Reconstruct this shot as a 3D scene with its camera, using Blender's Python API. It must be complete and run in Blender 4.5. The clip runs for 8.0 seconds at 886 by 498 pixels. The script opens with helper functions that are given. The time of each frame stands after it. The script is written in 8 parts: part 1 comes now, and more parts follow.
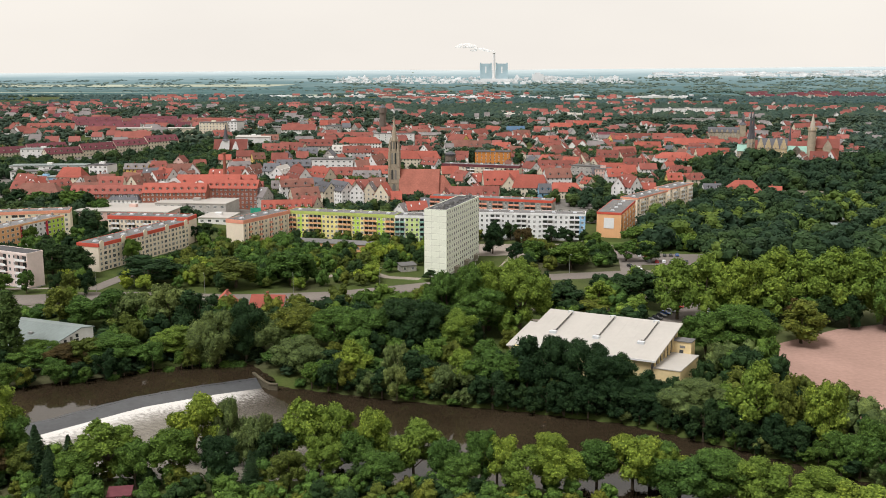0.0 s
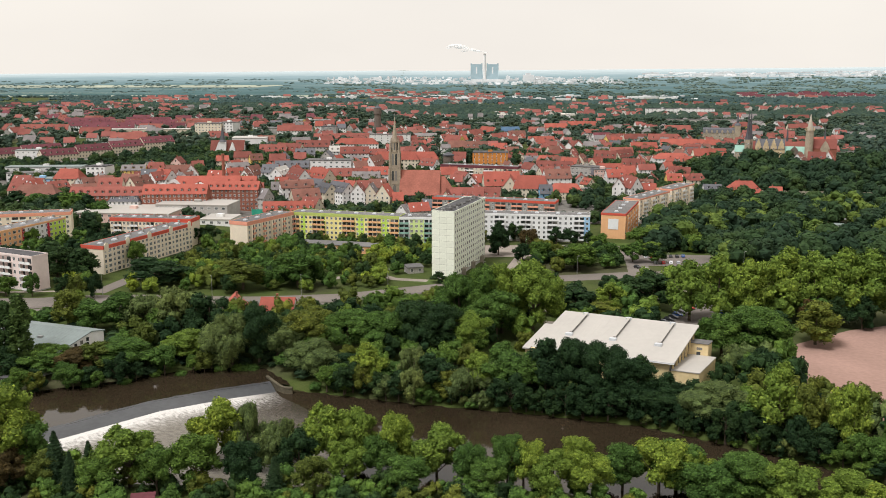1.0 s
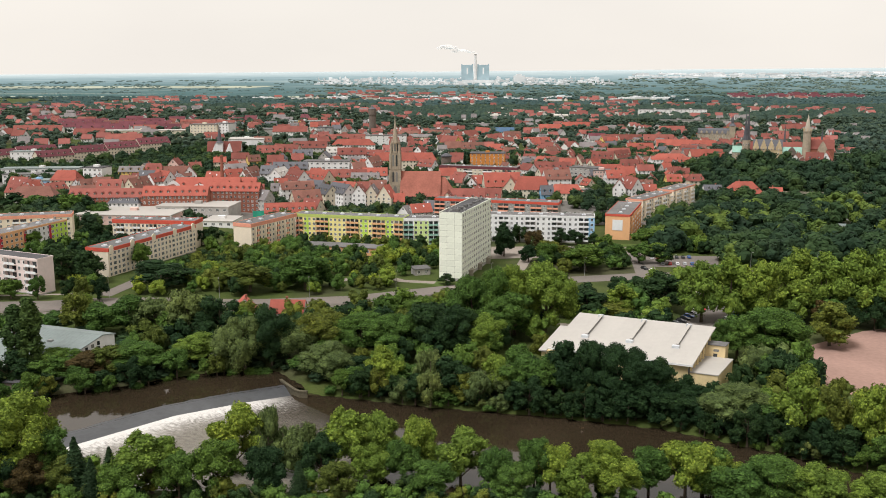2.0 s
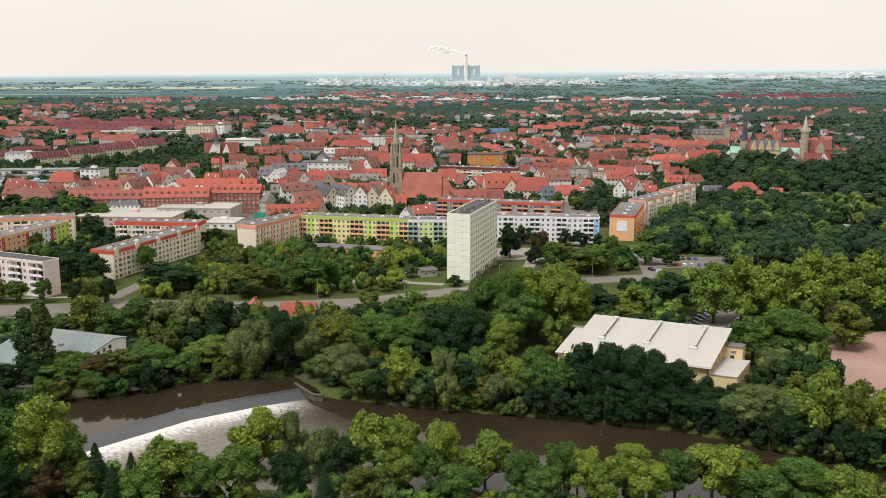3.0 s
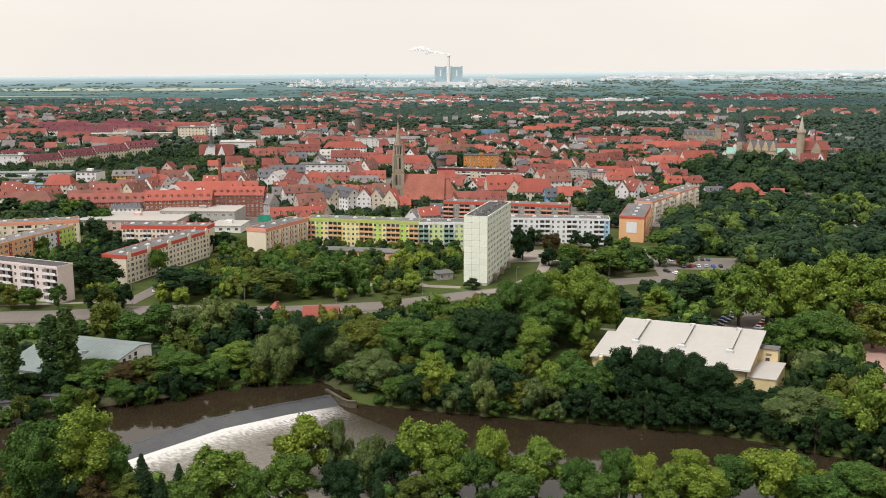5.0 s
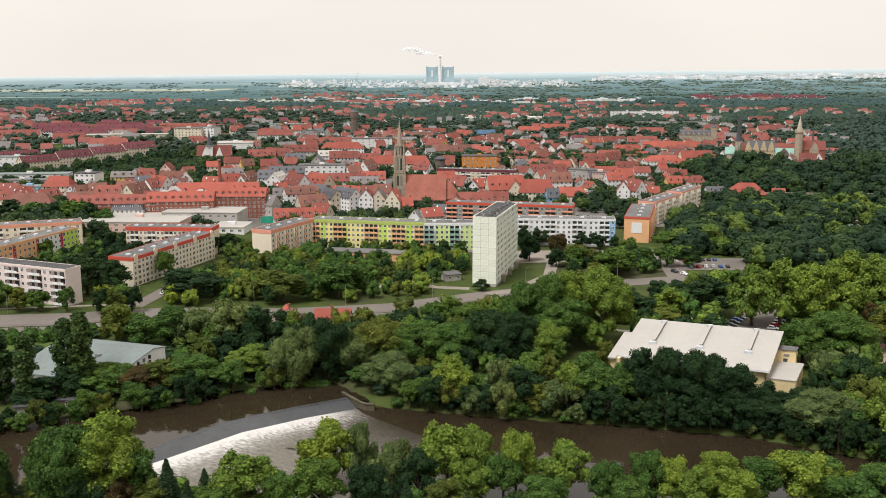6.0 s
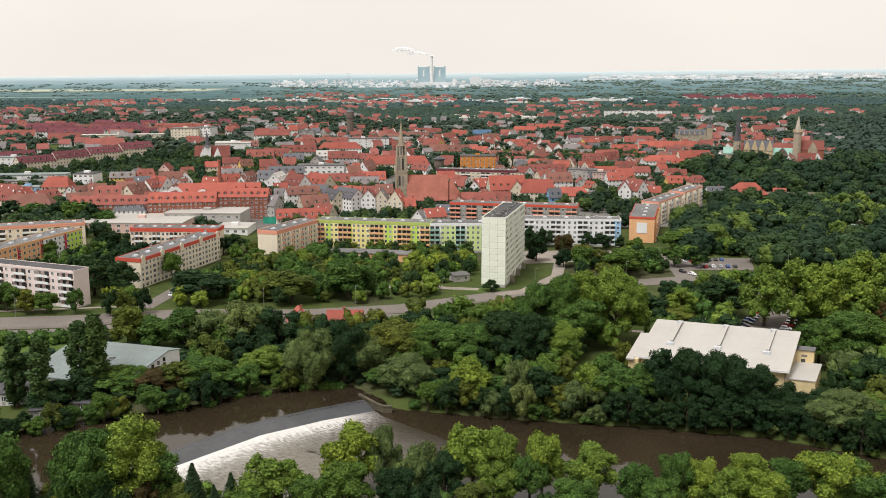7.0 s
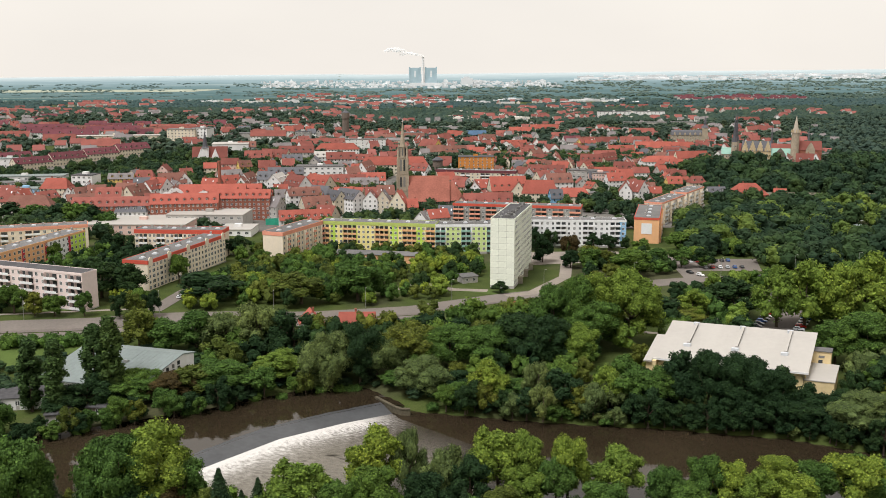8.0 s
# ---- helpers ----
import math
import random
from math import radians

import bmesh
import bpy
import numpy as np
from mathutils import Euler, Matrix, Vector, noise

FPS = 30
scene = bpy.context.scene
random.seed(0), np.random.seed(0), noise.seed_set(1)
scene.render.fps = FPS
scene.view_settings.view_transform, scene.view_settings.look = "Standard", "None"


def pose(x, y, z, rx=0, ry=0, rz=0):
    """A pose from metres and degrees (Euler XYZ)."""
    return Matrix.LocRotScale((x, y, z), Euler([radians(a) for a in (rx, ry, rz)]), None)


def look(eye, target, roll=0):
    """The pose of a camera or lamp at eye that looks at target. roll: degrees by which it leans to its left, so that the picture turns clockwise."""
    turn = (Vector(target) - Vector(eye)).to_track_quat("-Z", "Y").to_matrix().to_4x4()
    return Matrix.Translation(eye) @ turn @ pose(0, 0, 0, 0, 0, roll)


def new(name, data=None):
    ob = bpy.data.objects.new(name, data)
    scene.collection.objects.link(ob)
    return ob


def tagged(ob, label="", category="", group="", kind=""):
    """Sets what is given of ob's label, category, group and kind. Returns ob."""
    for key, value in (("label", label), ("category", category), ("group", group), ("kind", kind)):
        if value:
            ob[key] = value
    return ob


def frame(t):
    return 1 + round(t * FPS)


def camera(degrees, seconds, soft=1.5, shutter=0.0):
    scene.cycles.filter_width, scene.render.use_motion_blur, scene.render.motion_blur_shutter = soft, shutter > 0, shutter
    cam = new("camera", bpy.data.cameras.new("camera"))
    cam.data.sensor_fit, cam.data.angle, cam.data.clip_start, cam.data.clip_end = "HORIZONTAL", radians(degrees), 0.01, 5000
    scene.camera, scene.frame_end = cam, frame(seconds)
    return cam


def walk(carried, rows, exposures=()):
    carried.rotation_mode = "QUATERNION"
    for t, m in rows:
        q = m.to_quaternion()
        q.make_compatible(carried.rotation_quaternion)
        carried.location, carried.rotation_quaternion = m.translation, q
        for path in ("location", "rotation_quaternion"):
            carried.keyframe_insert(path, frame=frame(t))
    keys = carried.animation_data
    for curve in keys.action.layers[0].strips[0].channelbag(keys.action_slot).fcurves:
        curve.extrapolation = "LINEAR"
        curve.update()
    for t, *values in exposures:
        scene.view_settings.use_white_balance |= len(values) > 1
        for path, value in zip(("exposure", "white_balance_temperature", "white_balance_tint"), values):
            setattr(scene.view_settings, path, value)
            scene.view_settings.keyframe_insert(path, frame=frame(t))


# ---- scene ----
cam = camera(50.0, 8.0, soft=0.9)
PATH = [
    (0, (0.155, 0.049, 99.965), (0.15, 2.013, 99.588), -0.0),
    (1, (-8.725, 2.446, 100.002), (-8.707, 4.411, 99.626), -0.0),
    (3, (-26.345, 7.297, 100.008), (-26.281, 9.261, 99.635), -0.0),
    (4, (-35.1, 9.738, 99.995), (-35.014, 11.702, 99.623), -0.0),
    (6, (-52.531, 14.626, 99.982), (-52.402, 16.588, 99.612), -0.1),
    (7, (-61.221, 17.062, 99.999), (-61.071, 19.021, 99.629), -0.1),
    (8, (-69.905, 19.483, 100.043), (-69.733, 21.442, 99.674), -0.1),
]
walk(cam, [(t, look(eye, target, roll)) for t, eye, target, roll in PATH])


# ---- light ----
world = bpy.data.worlds.new("overcast_sky")
scene.world = world
world.use_nodes = True
wn = world.node_tree
wn.nodes.clear()
sky = wn.nodes.new("ShaderNodeTexSky")
sky.sky_type, sky.sun_disc = "NISHITA", False
sky.sun_elevation, sky.sun_rotation = radians(62), radians(225)
sky.air_density, sky.dust_density = 1.0, 4.0
skyscale = wn.nodes.new("ShaderNodeVectorMath")
skyscale.operation = "SCALE"
skyscale.inputs["Scale"].default_value = 0.1
cloud = wn.nodes.new("ShaderNodeMix")
cloud.data_type = "RGBA"
cloud.inputs["Factor"].default_value = 0.9
veil = wn.nodes.new("ShaderNodeTexNoise")
veil.inputs["Scale"].default_value, veil.inputs["Detail"].default_value = 2.2, 4
veil_map = wn.nodes.new("ShaderNodeMapping")
veil_map.inputs["Scale"].default_value = (1.0, 1.0, 3.0)
veil_tone = wn.nodes.new("ShaderNodeValToRGB")
veil_tone.color_ramp.elements[0].position, veil_tone.color_ramp.elements[0].color = 0.35, (0.955, 0.9, 0.835, 1)
veil_tone.color_ramp.elements[1].position, veil_tone.color_ramp.elements[1].color = 0.65, (1.02, 0.96, 0.885, 1)
wn.links.new(wn.nodes.new("ShaderNodeTexCoord").outputs["Generated"], veil_map.inputs[0])
wn.links.new(veil_map.outputs[0], veil.inputs[0])
wn.links.new(veil.outputs[0], veil_tone.inputs[0])
wn.links.new(veil_tone.outputs[0], cloud.inputs["B"])
wbg = wn.nodes.new("ShaderNodeBackground")
wbg.inputs["Strength"].default_value = 1.03
wout = wn.nodes.new("ShaderNodeOutputWorld")
wn.links.new(sky.outputs[0], skyscale.inputs[0])
wn.links.new(skyscale.outputs[0], cloud.inputs["A"])
wn.links.new(cloud.outputs["Result"], wbg.inputs["Color"])
wn.links.new(wbg.outputs[0], wout.inputs[0])

sun = new("sun", bpy.data.lights.new("sun", "SUN"))
sun.data.energy, sun.data.angle, sun.data.color = 3.8, radians(22), (1.0, 0.99, 1.0)
sun.matrix_world = look((-240, -240, 640), (0, 0, 0))
scene.view_settings.exposure = 0.0


# ---- materials ----
def nodes_of(name, rough=0.8, spec=0.3):
    m = bpy.data.materials.new(name)
    m.use_nodes = True
    b = m.node_tree.nodes["Principled BSDF"]
    b.inputs["Roughness"].default_value = rough
    b.inputs["Specular IOR Level"].default_value = spec
    return m, m.node_tree, b


def noise_tex(nt, scale, detail=4, coord=None, stretch=None):
    n = nt.nodes.new("ShaderNodeTexNoise")
    n.inputs["Scale"].default_value, n.inputs["Detail"].default_value = scale, detail
    if coord is None:
        coord = nt.nodes.new("ShaderNodeTexCoord").outputs["Object"]
    if stretch:
        mp = nt.nodes.new("ShaderNodeMapping")
        mp.inputs["Scale"].default_value = stretch
        nt.links.new(coord, mp.inputs[0])
        coord = mp.outputs[0]
    nt.links.new(coord, n.inputs["Vector"])
    return n.outputs["Fac"]


def ramp(nt, fac, stops):
    r = nt.nodes.new("ShaderNodeValToRGB")
    while len(r.color_ramp.elements) < len(stops):
        r.color_ramp.elements.new(0.5)
    for e, (p, c) in zip(r.color_ramp.elements, stops):
        e.position, e.color = p, (*c, 1)
    nt.links.new(fac, r.inputs[0])
    return r.outputs[0]


def mix(nt, fac, a, b, kind="MIX"):
    n = nt.nodes.new("ShaderNodeMix")
    n.data_type, n.blend_type = "RGBA", kind
    for key, v in (("Factor", fac), ("A", a), ("B", b)):
        if isinstance(v, (int, float)):
            n.inputs[key].default_value = v
        elif isinstance(v, tuple):
            n.inputs[key].default_value = (*v, 1)
        else:
            nt.links.new(v, n.inputs[key])
    return n.outputs["Result"]


def bump(nt, b, height, strength, distance):
    n = nt.nodes.new("ShaderNodeBump")
    n.inputs["Strength"].default_value, n.inputs["Distance"].default_value = strength, distance
    nt.links.new(height, n.inputs["Height"])
    nt.links.new(n.outputs[0], b.inputs["Normal"])


def mul(c, k):
    return tuple(min(1.0, v * k) for v in c)


def surface(name, color, rough=0.8, spec=0.25, fine=1.5, coarse=0.12, amount=0.25, random_amount=0.0, island=0.0, metal=0.0, relief=0.02):
    """A painted, plastered or mineral surface: coarse stains, fine grain, and a shade of its own for each object."""
    m, nt, b = nodes_of(name, rough, spec)
    b.inputs["Metallic"].default_value = metal
    big = noise_tex(nt, coarse, 3)
    small = noise_tex(nt, fine, 5)
    c = ramp(nt, big, [(0.3, mul(color, 1 - amount)), (0.7, mul(color, 1 + amount * 0.6))])
    c = mix(nt, amount * 1.2, c, ramp(nt, small, [(0.3, mul(color, 0.55)), (0.7, mul(color, 1.3))]))
    if random_amount or island:
        src = nt.nodes.new("ShaderNodeObjectInfo").outputs["Random"] if random_amount else nt.nodes.new("ShaderNodeNewGeometry").outputs["Random Per Island"]
        k = random_amount or island
        c = mix(nt, 1.0, c, ramp(nt, src, [(0.0, (1 - k,) * 3), (1.0, (1.0, 1.0, 1.0))]), "MULTIPLY")
    nt.links.new(c, b.inputs["Base Color"])
    bump(nt, b, small, 0.4, relief)
    return m


def leafy(name, dark, light, yellow=None, clear=0.1, even=0.46):
    """Foliage: every leaf clump has its own shade, every tree its own tone."""
    m, nt, b = nodes_of(name, 0.75, 0.08)
    yellow = yellow or mul(light, 1.35)
    dark, light, yellow = (tuple(v * k * t for v, t in zip(c, (1.08, 1.0, 1.04))) for c, k in ((dark, 0.66), (light, 0.85), (yellow, 0.95)))
    geo = nt.nodes.new("ShaderNodeNewGeometry").outputs["Random Per Island"]
    obj = nt.nodes.new("ShaderNodeObjectInfo").outputs["Random"]
    blend = lambda p, k: tuple(u + (v * 0.9 - u) * k for u, v in zip(p, light))
    c = ramp(nt, geo, [(0.0, blend(mul(dark, 0.62), even)), (0.6, mul(light, 0.85)), (1.0, blend(yellow, even))])
    tone = ramp(nt, obj, [(0.0, (0.72, 0.78, 0.8)), (0.5, (1.0, 1.0, 0.95)), (1.0, (1.3, 1.15, 0.9))])
    c = mix(nt, 1.0, c, tone, "MULTIPLY")
    stand = noise_tex(nt, 0.055, 2)
    c = mix(nt, 1.0, c, ramp(nt, stand, [(0.32, (0.7, 0.78, 0.85)), (0.5, (1.0, 1.0, 1.0)), (0.68, (1.35, 1.2, 0.95))]), "MULTIPLY")
    patch = noise_tex(nt, 0.35, 3)
    c = mix(nt, 0.3, c, ramp(nt, patch, [(0.35, mul(dark, 0.9)), (0.65, mul(light, 1.15))]))
    fine = noise_tex(nt, 2.2, 3)
    c = mix(nt, 1.0, c, ramp(nt, fine, [(0.36, (0.42 + 0.4 * even, 0.45 + 0.4 * even, 0.5 + 0.35 * even)), (0.62, (1.12, 1.12, 1.0))]), "MULTIPLY")
    nt.links.new(c, b.inputs["Base Color"])
    bump(nt, b, fine, 0.8 - 0.6 * even, 0.4)
    tr = nt.nodes.new("ShaderNodeBsdfTranslucent")
    nt.links.new(c, tr.inputs[0])
    ms = nt.nodes.new("ShaderNodeMixShader")
    ms.inputs[0].default_value = clear
    out = nt.nodes["Material Output"]
    nt.links.new(b.outputs[0], ms.inputs[1])
    nt.links.new(tr.outputs[0], ms.inputs[2])
    nt.links.new(ms.outputs[0], out.inputs[0])
    return m


LEAF = {
    "bright": leafy("leaf_bright_green", (0.059, 0.108, 0.022), (0.180, 0.284, 0.048), (0.315, 0.428, 0.075)),
    "mid": leafy("leaf_green", (0.033, 0.073, 0.017), (0.090, 0.178, 0.040), (0.157, 0.282, 0.057)),
    "dark": leafy("leaf_dark_green", (0.012, 0.029, 0.012), (0.029, 0.067, 0.026), (0.053, 0.108, 0.033)),
    "willow": leafy("leaf_willow", (0.052, 0.084, 0.031), (0.136, 0.195, 0.068), (0.199, 0.273, 0.085)),
    "olive": leafy("leaf_olive", (0.044, 0.063, 0.015), (0.135, 0.180, 0.036), (0.234, 0.270, 0.052)),
    "rust": leafy("leaf_rust_brown", (0.042, 0.034, 0.015), (0.097, 0.074, 0.029), (0.139, 0.097, 0.034)),
    "poplar": leafy("leaf_poplar", (0.026, 0.058, 0.019), (0.069, 0.128, 0.041), (0.106, 0.186, 0.054)),
    "conifer": leafy("needle_green", (0.015, 0.035, 0.016), (0.035, 0.071, 0.029), (0.051, 0.093, 0.035)),
    # far, pale and faint have distance haze painted into the leaf colour
    "far": leafy("leaf_far_woods_hazed", (0.036, 0.07, 0.06), (0.072, 0.122, 0.096), (0.105, 0.155, 0.112), 0.3, 0.7),
    "faint": leafy("leaf_horizon_woods_hazed", (0.15, 0.245, 0.245), (0.185, 0.28, 0.275), (0.22, 0.315, 0.3), 0.5, 0.97),
    "pale": leafy("leaf_distant_woods_hazed", (0.08, 0.15, 0.15), (0.105, 0.18, 0.178), (0.135, 0.215, 0.2), 0.45, 0.95),
}
# leaves of whole stands: less contrast, and bluer as haze put into the colour
STAND = {
    "mid": leafy("leaf_green_stand_hazed", (0.025, 0.053, 0.025), (0.060, 0.112, 0.044), (0.098, 0.16, 0.055), 0.2, 0.7),
    "dark": leafy("leaf_dark_green_stand_hazed", (0.017, 0.039, 0.024), (0.040, 0.080, 0.042), (0.068, 0.12, 0.052), 0.2, 0.7),
    "olive": leafy("leaf_olive_stand_hazed", (0.034, 0.050, 0.02), (0.085, 0.118, 0.04), (0.14, 0.17, 0.052), 0.2, 0.7),
    "bright": leafy("leaf_bright_green_stand_hazed", (0.046, 0.085, 0.023), (0.138, 0.217, 0.051), (0.239, 0.315, 0.072), 0.2, 0.8),
}
BARK = surface("bark", (0.09, 0.07, 0.05), 0.9, 0.1, 3, 0.5, 0.35)


def ground_material():
    m, nt, b = nodes_of("meadow_and_soil", 0.95, 0.1)
    big, mid_n, small = noise_tex(nt, 0.012, 3), noise_tex(nt, 0.09, 4), noise_tex(nt, 1.6, 5)
    grass = ramp(nt, mid_n, [(0.3, (0.028, 0.043, 0.011)), (0.55, (0.053, 0.074, 0.017)), (0.75, (0.074, 0.084, 0.028))])
    soil = ramp(nt, mid_n, [(0.3, (0.043, 0.04, 0.025)), (0.7, (0.081, 0.074, 0.043))])
    c = mix(nt, ramp(nt, big, [(0.52, (0, 0, 0)), (0.62, (1, 1, 1))]), grass, soil)
    c = mix(nt, 0.35, c, ramp(nt, small, [(0.3, (0.019, 0.028, 0.007)), (0.7, (0.081, 0.099, 0.031))]))
    nt.links.new(c, b.inputs["Base Color"])
    bump(nt, b, small, 0.6, 0.15)
    return m


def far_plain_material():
    """Stripes of pale field and wood, seen from far off, with haze painted into the colour."""
    m, nt, b = nodes_of("distant_plain_hazed", 1.0, 0.0)
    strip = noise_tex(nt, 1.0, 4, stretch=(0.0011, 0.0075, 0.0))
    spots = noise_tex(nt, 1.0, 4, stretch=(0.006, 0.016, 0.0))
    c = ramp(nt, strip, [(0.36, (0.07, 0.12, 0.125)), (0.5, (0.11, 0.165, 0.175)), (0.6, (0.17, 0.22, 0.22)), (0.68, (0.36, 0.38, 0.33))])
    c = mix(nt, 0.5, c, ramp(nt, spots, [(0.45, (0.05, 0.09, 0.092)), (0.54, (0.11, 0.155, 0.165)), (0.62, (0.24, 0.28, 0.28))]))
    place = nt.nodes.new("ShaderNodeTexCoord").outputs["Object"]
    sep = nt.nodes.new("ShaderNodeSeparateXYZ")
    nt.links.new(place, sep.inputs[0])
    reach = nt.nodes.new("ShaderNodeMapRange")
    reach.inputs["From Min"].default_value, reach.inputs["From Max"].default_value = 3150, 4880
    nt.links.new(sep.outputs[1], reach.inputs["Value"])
    # painted haze: the colour turns paler and bluer towards the horizon
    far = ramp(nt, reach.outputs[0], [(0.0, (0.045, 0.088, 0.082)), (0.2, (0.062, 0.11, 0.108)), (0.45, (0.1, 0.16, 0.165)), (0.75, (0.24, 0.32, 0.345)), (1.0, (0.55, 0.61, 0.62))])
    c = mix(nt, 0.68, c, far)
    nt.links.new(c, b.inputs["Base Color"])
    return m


GROUND = ground_material()
GRASS = surface("mown_grass", (0.075, 0.11, 0.028), 0.95, 0.1, 2.0, 0.08, 0.35, relief=0.1)
ASPHALT = surface("worn_asphalt", (0.155, 0.135, 0.118), 0.9, 0.2, 1.0, 0.05, 0.2)
PAVING = surface("concrete_paving", (0.25, 0.215, 0.182), 0.9, 0.2, 0.8, 0.07, 0.22)
TOWN = surface("town_paving", (0.15, 0.14, 0.125), 0.95, 0.15, 0.25, 0.02, 0.4)
CLAY = surface("red_clay_pitch", (0.29, 0.185, 0.15), 0.95, 0.1, 0.6, 0.04, 0.18)
TRACK = surface("rail_ballast", (0.14, 0.12, 0.105), 0.95, 0.2, 2.0, 0.1, 0.3)
FIELD = surface("stubble_field", (0.30, 0.32, 0.25), 0.95, 0.1, 0.01, 0.004, 0.25)
NAVETILE = surface("nave_tile", (0.29, 0.105, 0.075), 0.85, 0.2, 0.9, 0.1, 0.26)
MOSSY = surface("mossy_concrete", (0.095, 0.083, 0.056), 0.9, 0.2, 1.2, 0.3, 0.4)
CONCRETE = surface("aged_concrete", (0.27, 0.24, 0.19), 0.9, 0.2, 1.2, 0.2, 0.35)
WEIRSTONE = surface("wet_weir_stone", (0.055, 0.057, 0.06), 0.42, 0.5, 0.7, 0.12, 0.35, relief=0.05)
HALLCREAM = surface("plaster_warm_yellow", (0.66, 0.52, 0.29), 0.9, 0.15, 1, 0.15, 0.12)
BITUMEN = surface("bitumen_roof", (0.155, 0.15, 0.145), 0.9, 0.2, 1.0, 0.1, 0.3, random_amount=0.25)
BITUMEN_DARK = surface("dark_bitumen_roof", (0.075, 0.073, 0.075), 0.9, 0.2, 0.8, 0.12, 0.45)
ROOFMETAL = surface("white_roof_sheet", (0.375, 0.352, 0.318), 0.5, 0.4, 0.6, 0.06, 0.07)
SHEETGREY = surface("grey_green_sheet_roof", (0.17, 0.2, 0.19), 0.6, 0.3, 0.8, 0.08, 0.16)
COPPER = surface("green_copper", (0.22, 0.38, 0.31), 0.6, 0.3, 0.5, 0.1, 0.2)
SLATE = surface("slate", (0.085, 0.085, 0.095), 0.6, 0.4, 1.5, 0.2, 0.25, random_amount=0.3)
SANDSTONE = surface("sandstone", (0.33, 0.275, 0.205), 0.9, 0.2, 0.8, 0.15, 0.3)
CAPSTONE = surface("pale_cap_stone", (0.42, 0.37, 0.30), 0.9, 0.2, 0.8, 0.15, 0.2)
SANDLIGHT = surface("yellow_sandstone", (0.46, 0.36, 0.22), 0.9, 0.2, 0.8, 0.15, 0.25)
DARKSTONE = surface("dark_stone", (0.15, 0.12, 0.10), 0.9, 0.2, 0.8, 0.15, 0.3)
BRICK = surface("red_brick", (0.28, 0.105, 0.07), 0.9, 0.2, 1.2, 0.2, 0.25, random_amount=0.2)
ORANGEBRICK = surface("orange_brick", (0.5, 0.2, 0.05), 0.9, 0.2, 1.0, 0.2, 0.2)
STEEL = surface("galvanised_steel", (0.33, 0.33, 0.32), 0.45, 0.5, 2, 0.5, 0.2, metal=0.6)
FRAMEWHITE = surface("white_frame", (0.72, 0.72, 0.70), 0.6, 0.3, 1, 0.3, 0.1)
BLACKRUBBER = surface("rubber", (0.02, 0.02, 0.02), 0.8, 0.2, 3, 1, 0.2)
TANK = surface("pale_works", (0.74, 0.75, 0.75), 0.8, 0.2, 0.05, 0.01, 0.1, island=0.35)
FARWALL = surface("distant_plaster", (0.62, 0.58, 0.53), 0.9, 0.1, 0.1, 0.01, 0.2, island=0.3)
# tile for far roofs, paler than the near red: some haze in the colour
FARTILE = surface("distant_tile_hazed", (0.28, 0.104, 0.088), 0.9, 0.1, 0.1, 0.01, 0.2, island=0.4)
PLANT = surface("power_station_cladding", (0.34, 0.45, 0.49), 0.7, 0.3, 0.05, 0.02, 0.12)
GREENNET = surface("green_netting", (0.04, 0.33, 0.22), 0.8, 0.2, 1, 0.2, 0.25)
SIGNRED = surface("red_sign", (0.5, 0.03, 0.03), 0.6, 0.3, 1, 0.3, 0.1)

ROOF = {
    "red": surface("clay_tile_red", (0.25, 0.082, 0.064), 0.85, 0.2, 0.9, 0.12, 0.22, random_amount=0.35),
    "orange": surface("clay_tile_orange", (0.335, 0.092, 0.066), 0.85, 0.2, 0.9, 0.12, 0.2, random_amount=0.25),
    "brown": surface("clay_tile_weathered", (0.21, 0.095, 0.072), 0.85, 0.2, 0.9, 0.12, 0.28, random_amount=0.3),
    "maroon": surface("tile_maroon", (0.145, 0.046, 0.055), 0.85, 0.2, 0.9, 0.12, 0.22, random_amount=0.25),
    "slate": SLATE,
    "grey": surface("grey_tile", (0.20, 0.18, 0.175), 0.85, 0.2, 0.9, 0.12, 0.25, random_amount=0.3),
    "blue": surface("blue_tile", (0.06, 0.12, 0.2), 0.6, 0.3, 0.9, 0.12, 0.2),
    "flat": BITUMEN,
    "white": ROOFMETAL,
    "copper": COPPER,
}
WALL = {
    "cream": surface("plaster_cream", (0.66, 0.59, 0.46), 0.9, 0.15, 1, 0.15, 0.12, random_amount=0.2),
    "white": surface("plaster_white", (0.74, 0.73, 0.71), 0.9, 0.15, 1, 0.15, 0.1, random_amount=0.2),
    "yellow": surface("plaster_yellow", (0.68, 0.49, 0.16), 0.9, 0.15, 1, 0.15, 0.12, random_amount=0.15),
    "grey": surface("plaster_grey", (0.42, 0.40, 0.37), 0.9, 0.15, 1, 0.15, 0.18, random_amount=0.3),
    "pink": surface("plaster_pink", (0.66, 0.46, 0.40), 0.9, 0.15, 1, 0.15, 0.1, random_amount=0.1),
    "brick": BRICK,
    "blue": surface("plaster_blue", (0.22, 0.42, 0.6), 0.9, 0.15, 1, 0.15, 0.1),
    "orange": surface("plaster_orange", (0.70, 0.39, 0.20), 0.9, 0.15, 1, 0.15, 0.08),
    "stone": SANDSTONE,
    "obrick": ORANGEBRICK,
}
P_TOWER = surface("tower_panel_pale_green", (0.74, 0.76, 0.65), 0.85, 0.2, 1.0, 0.25, 0.07, random_amount=0.08)
P_PINK = surface("panel_pale_pink", (0.70, 0.585, 0.55), 0.85, 0.2, 1, 0.2, 0.08)
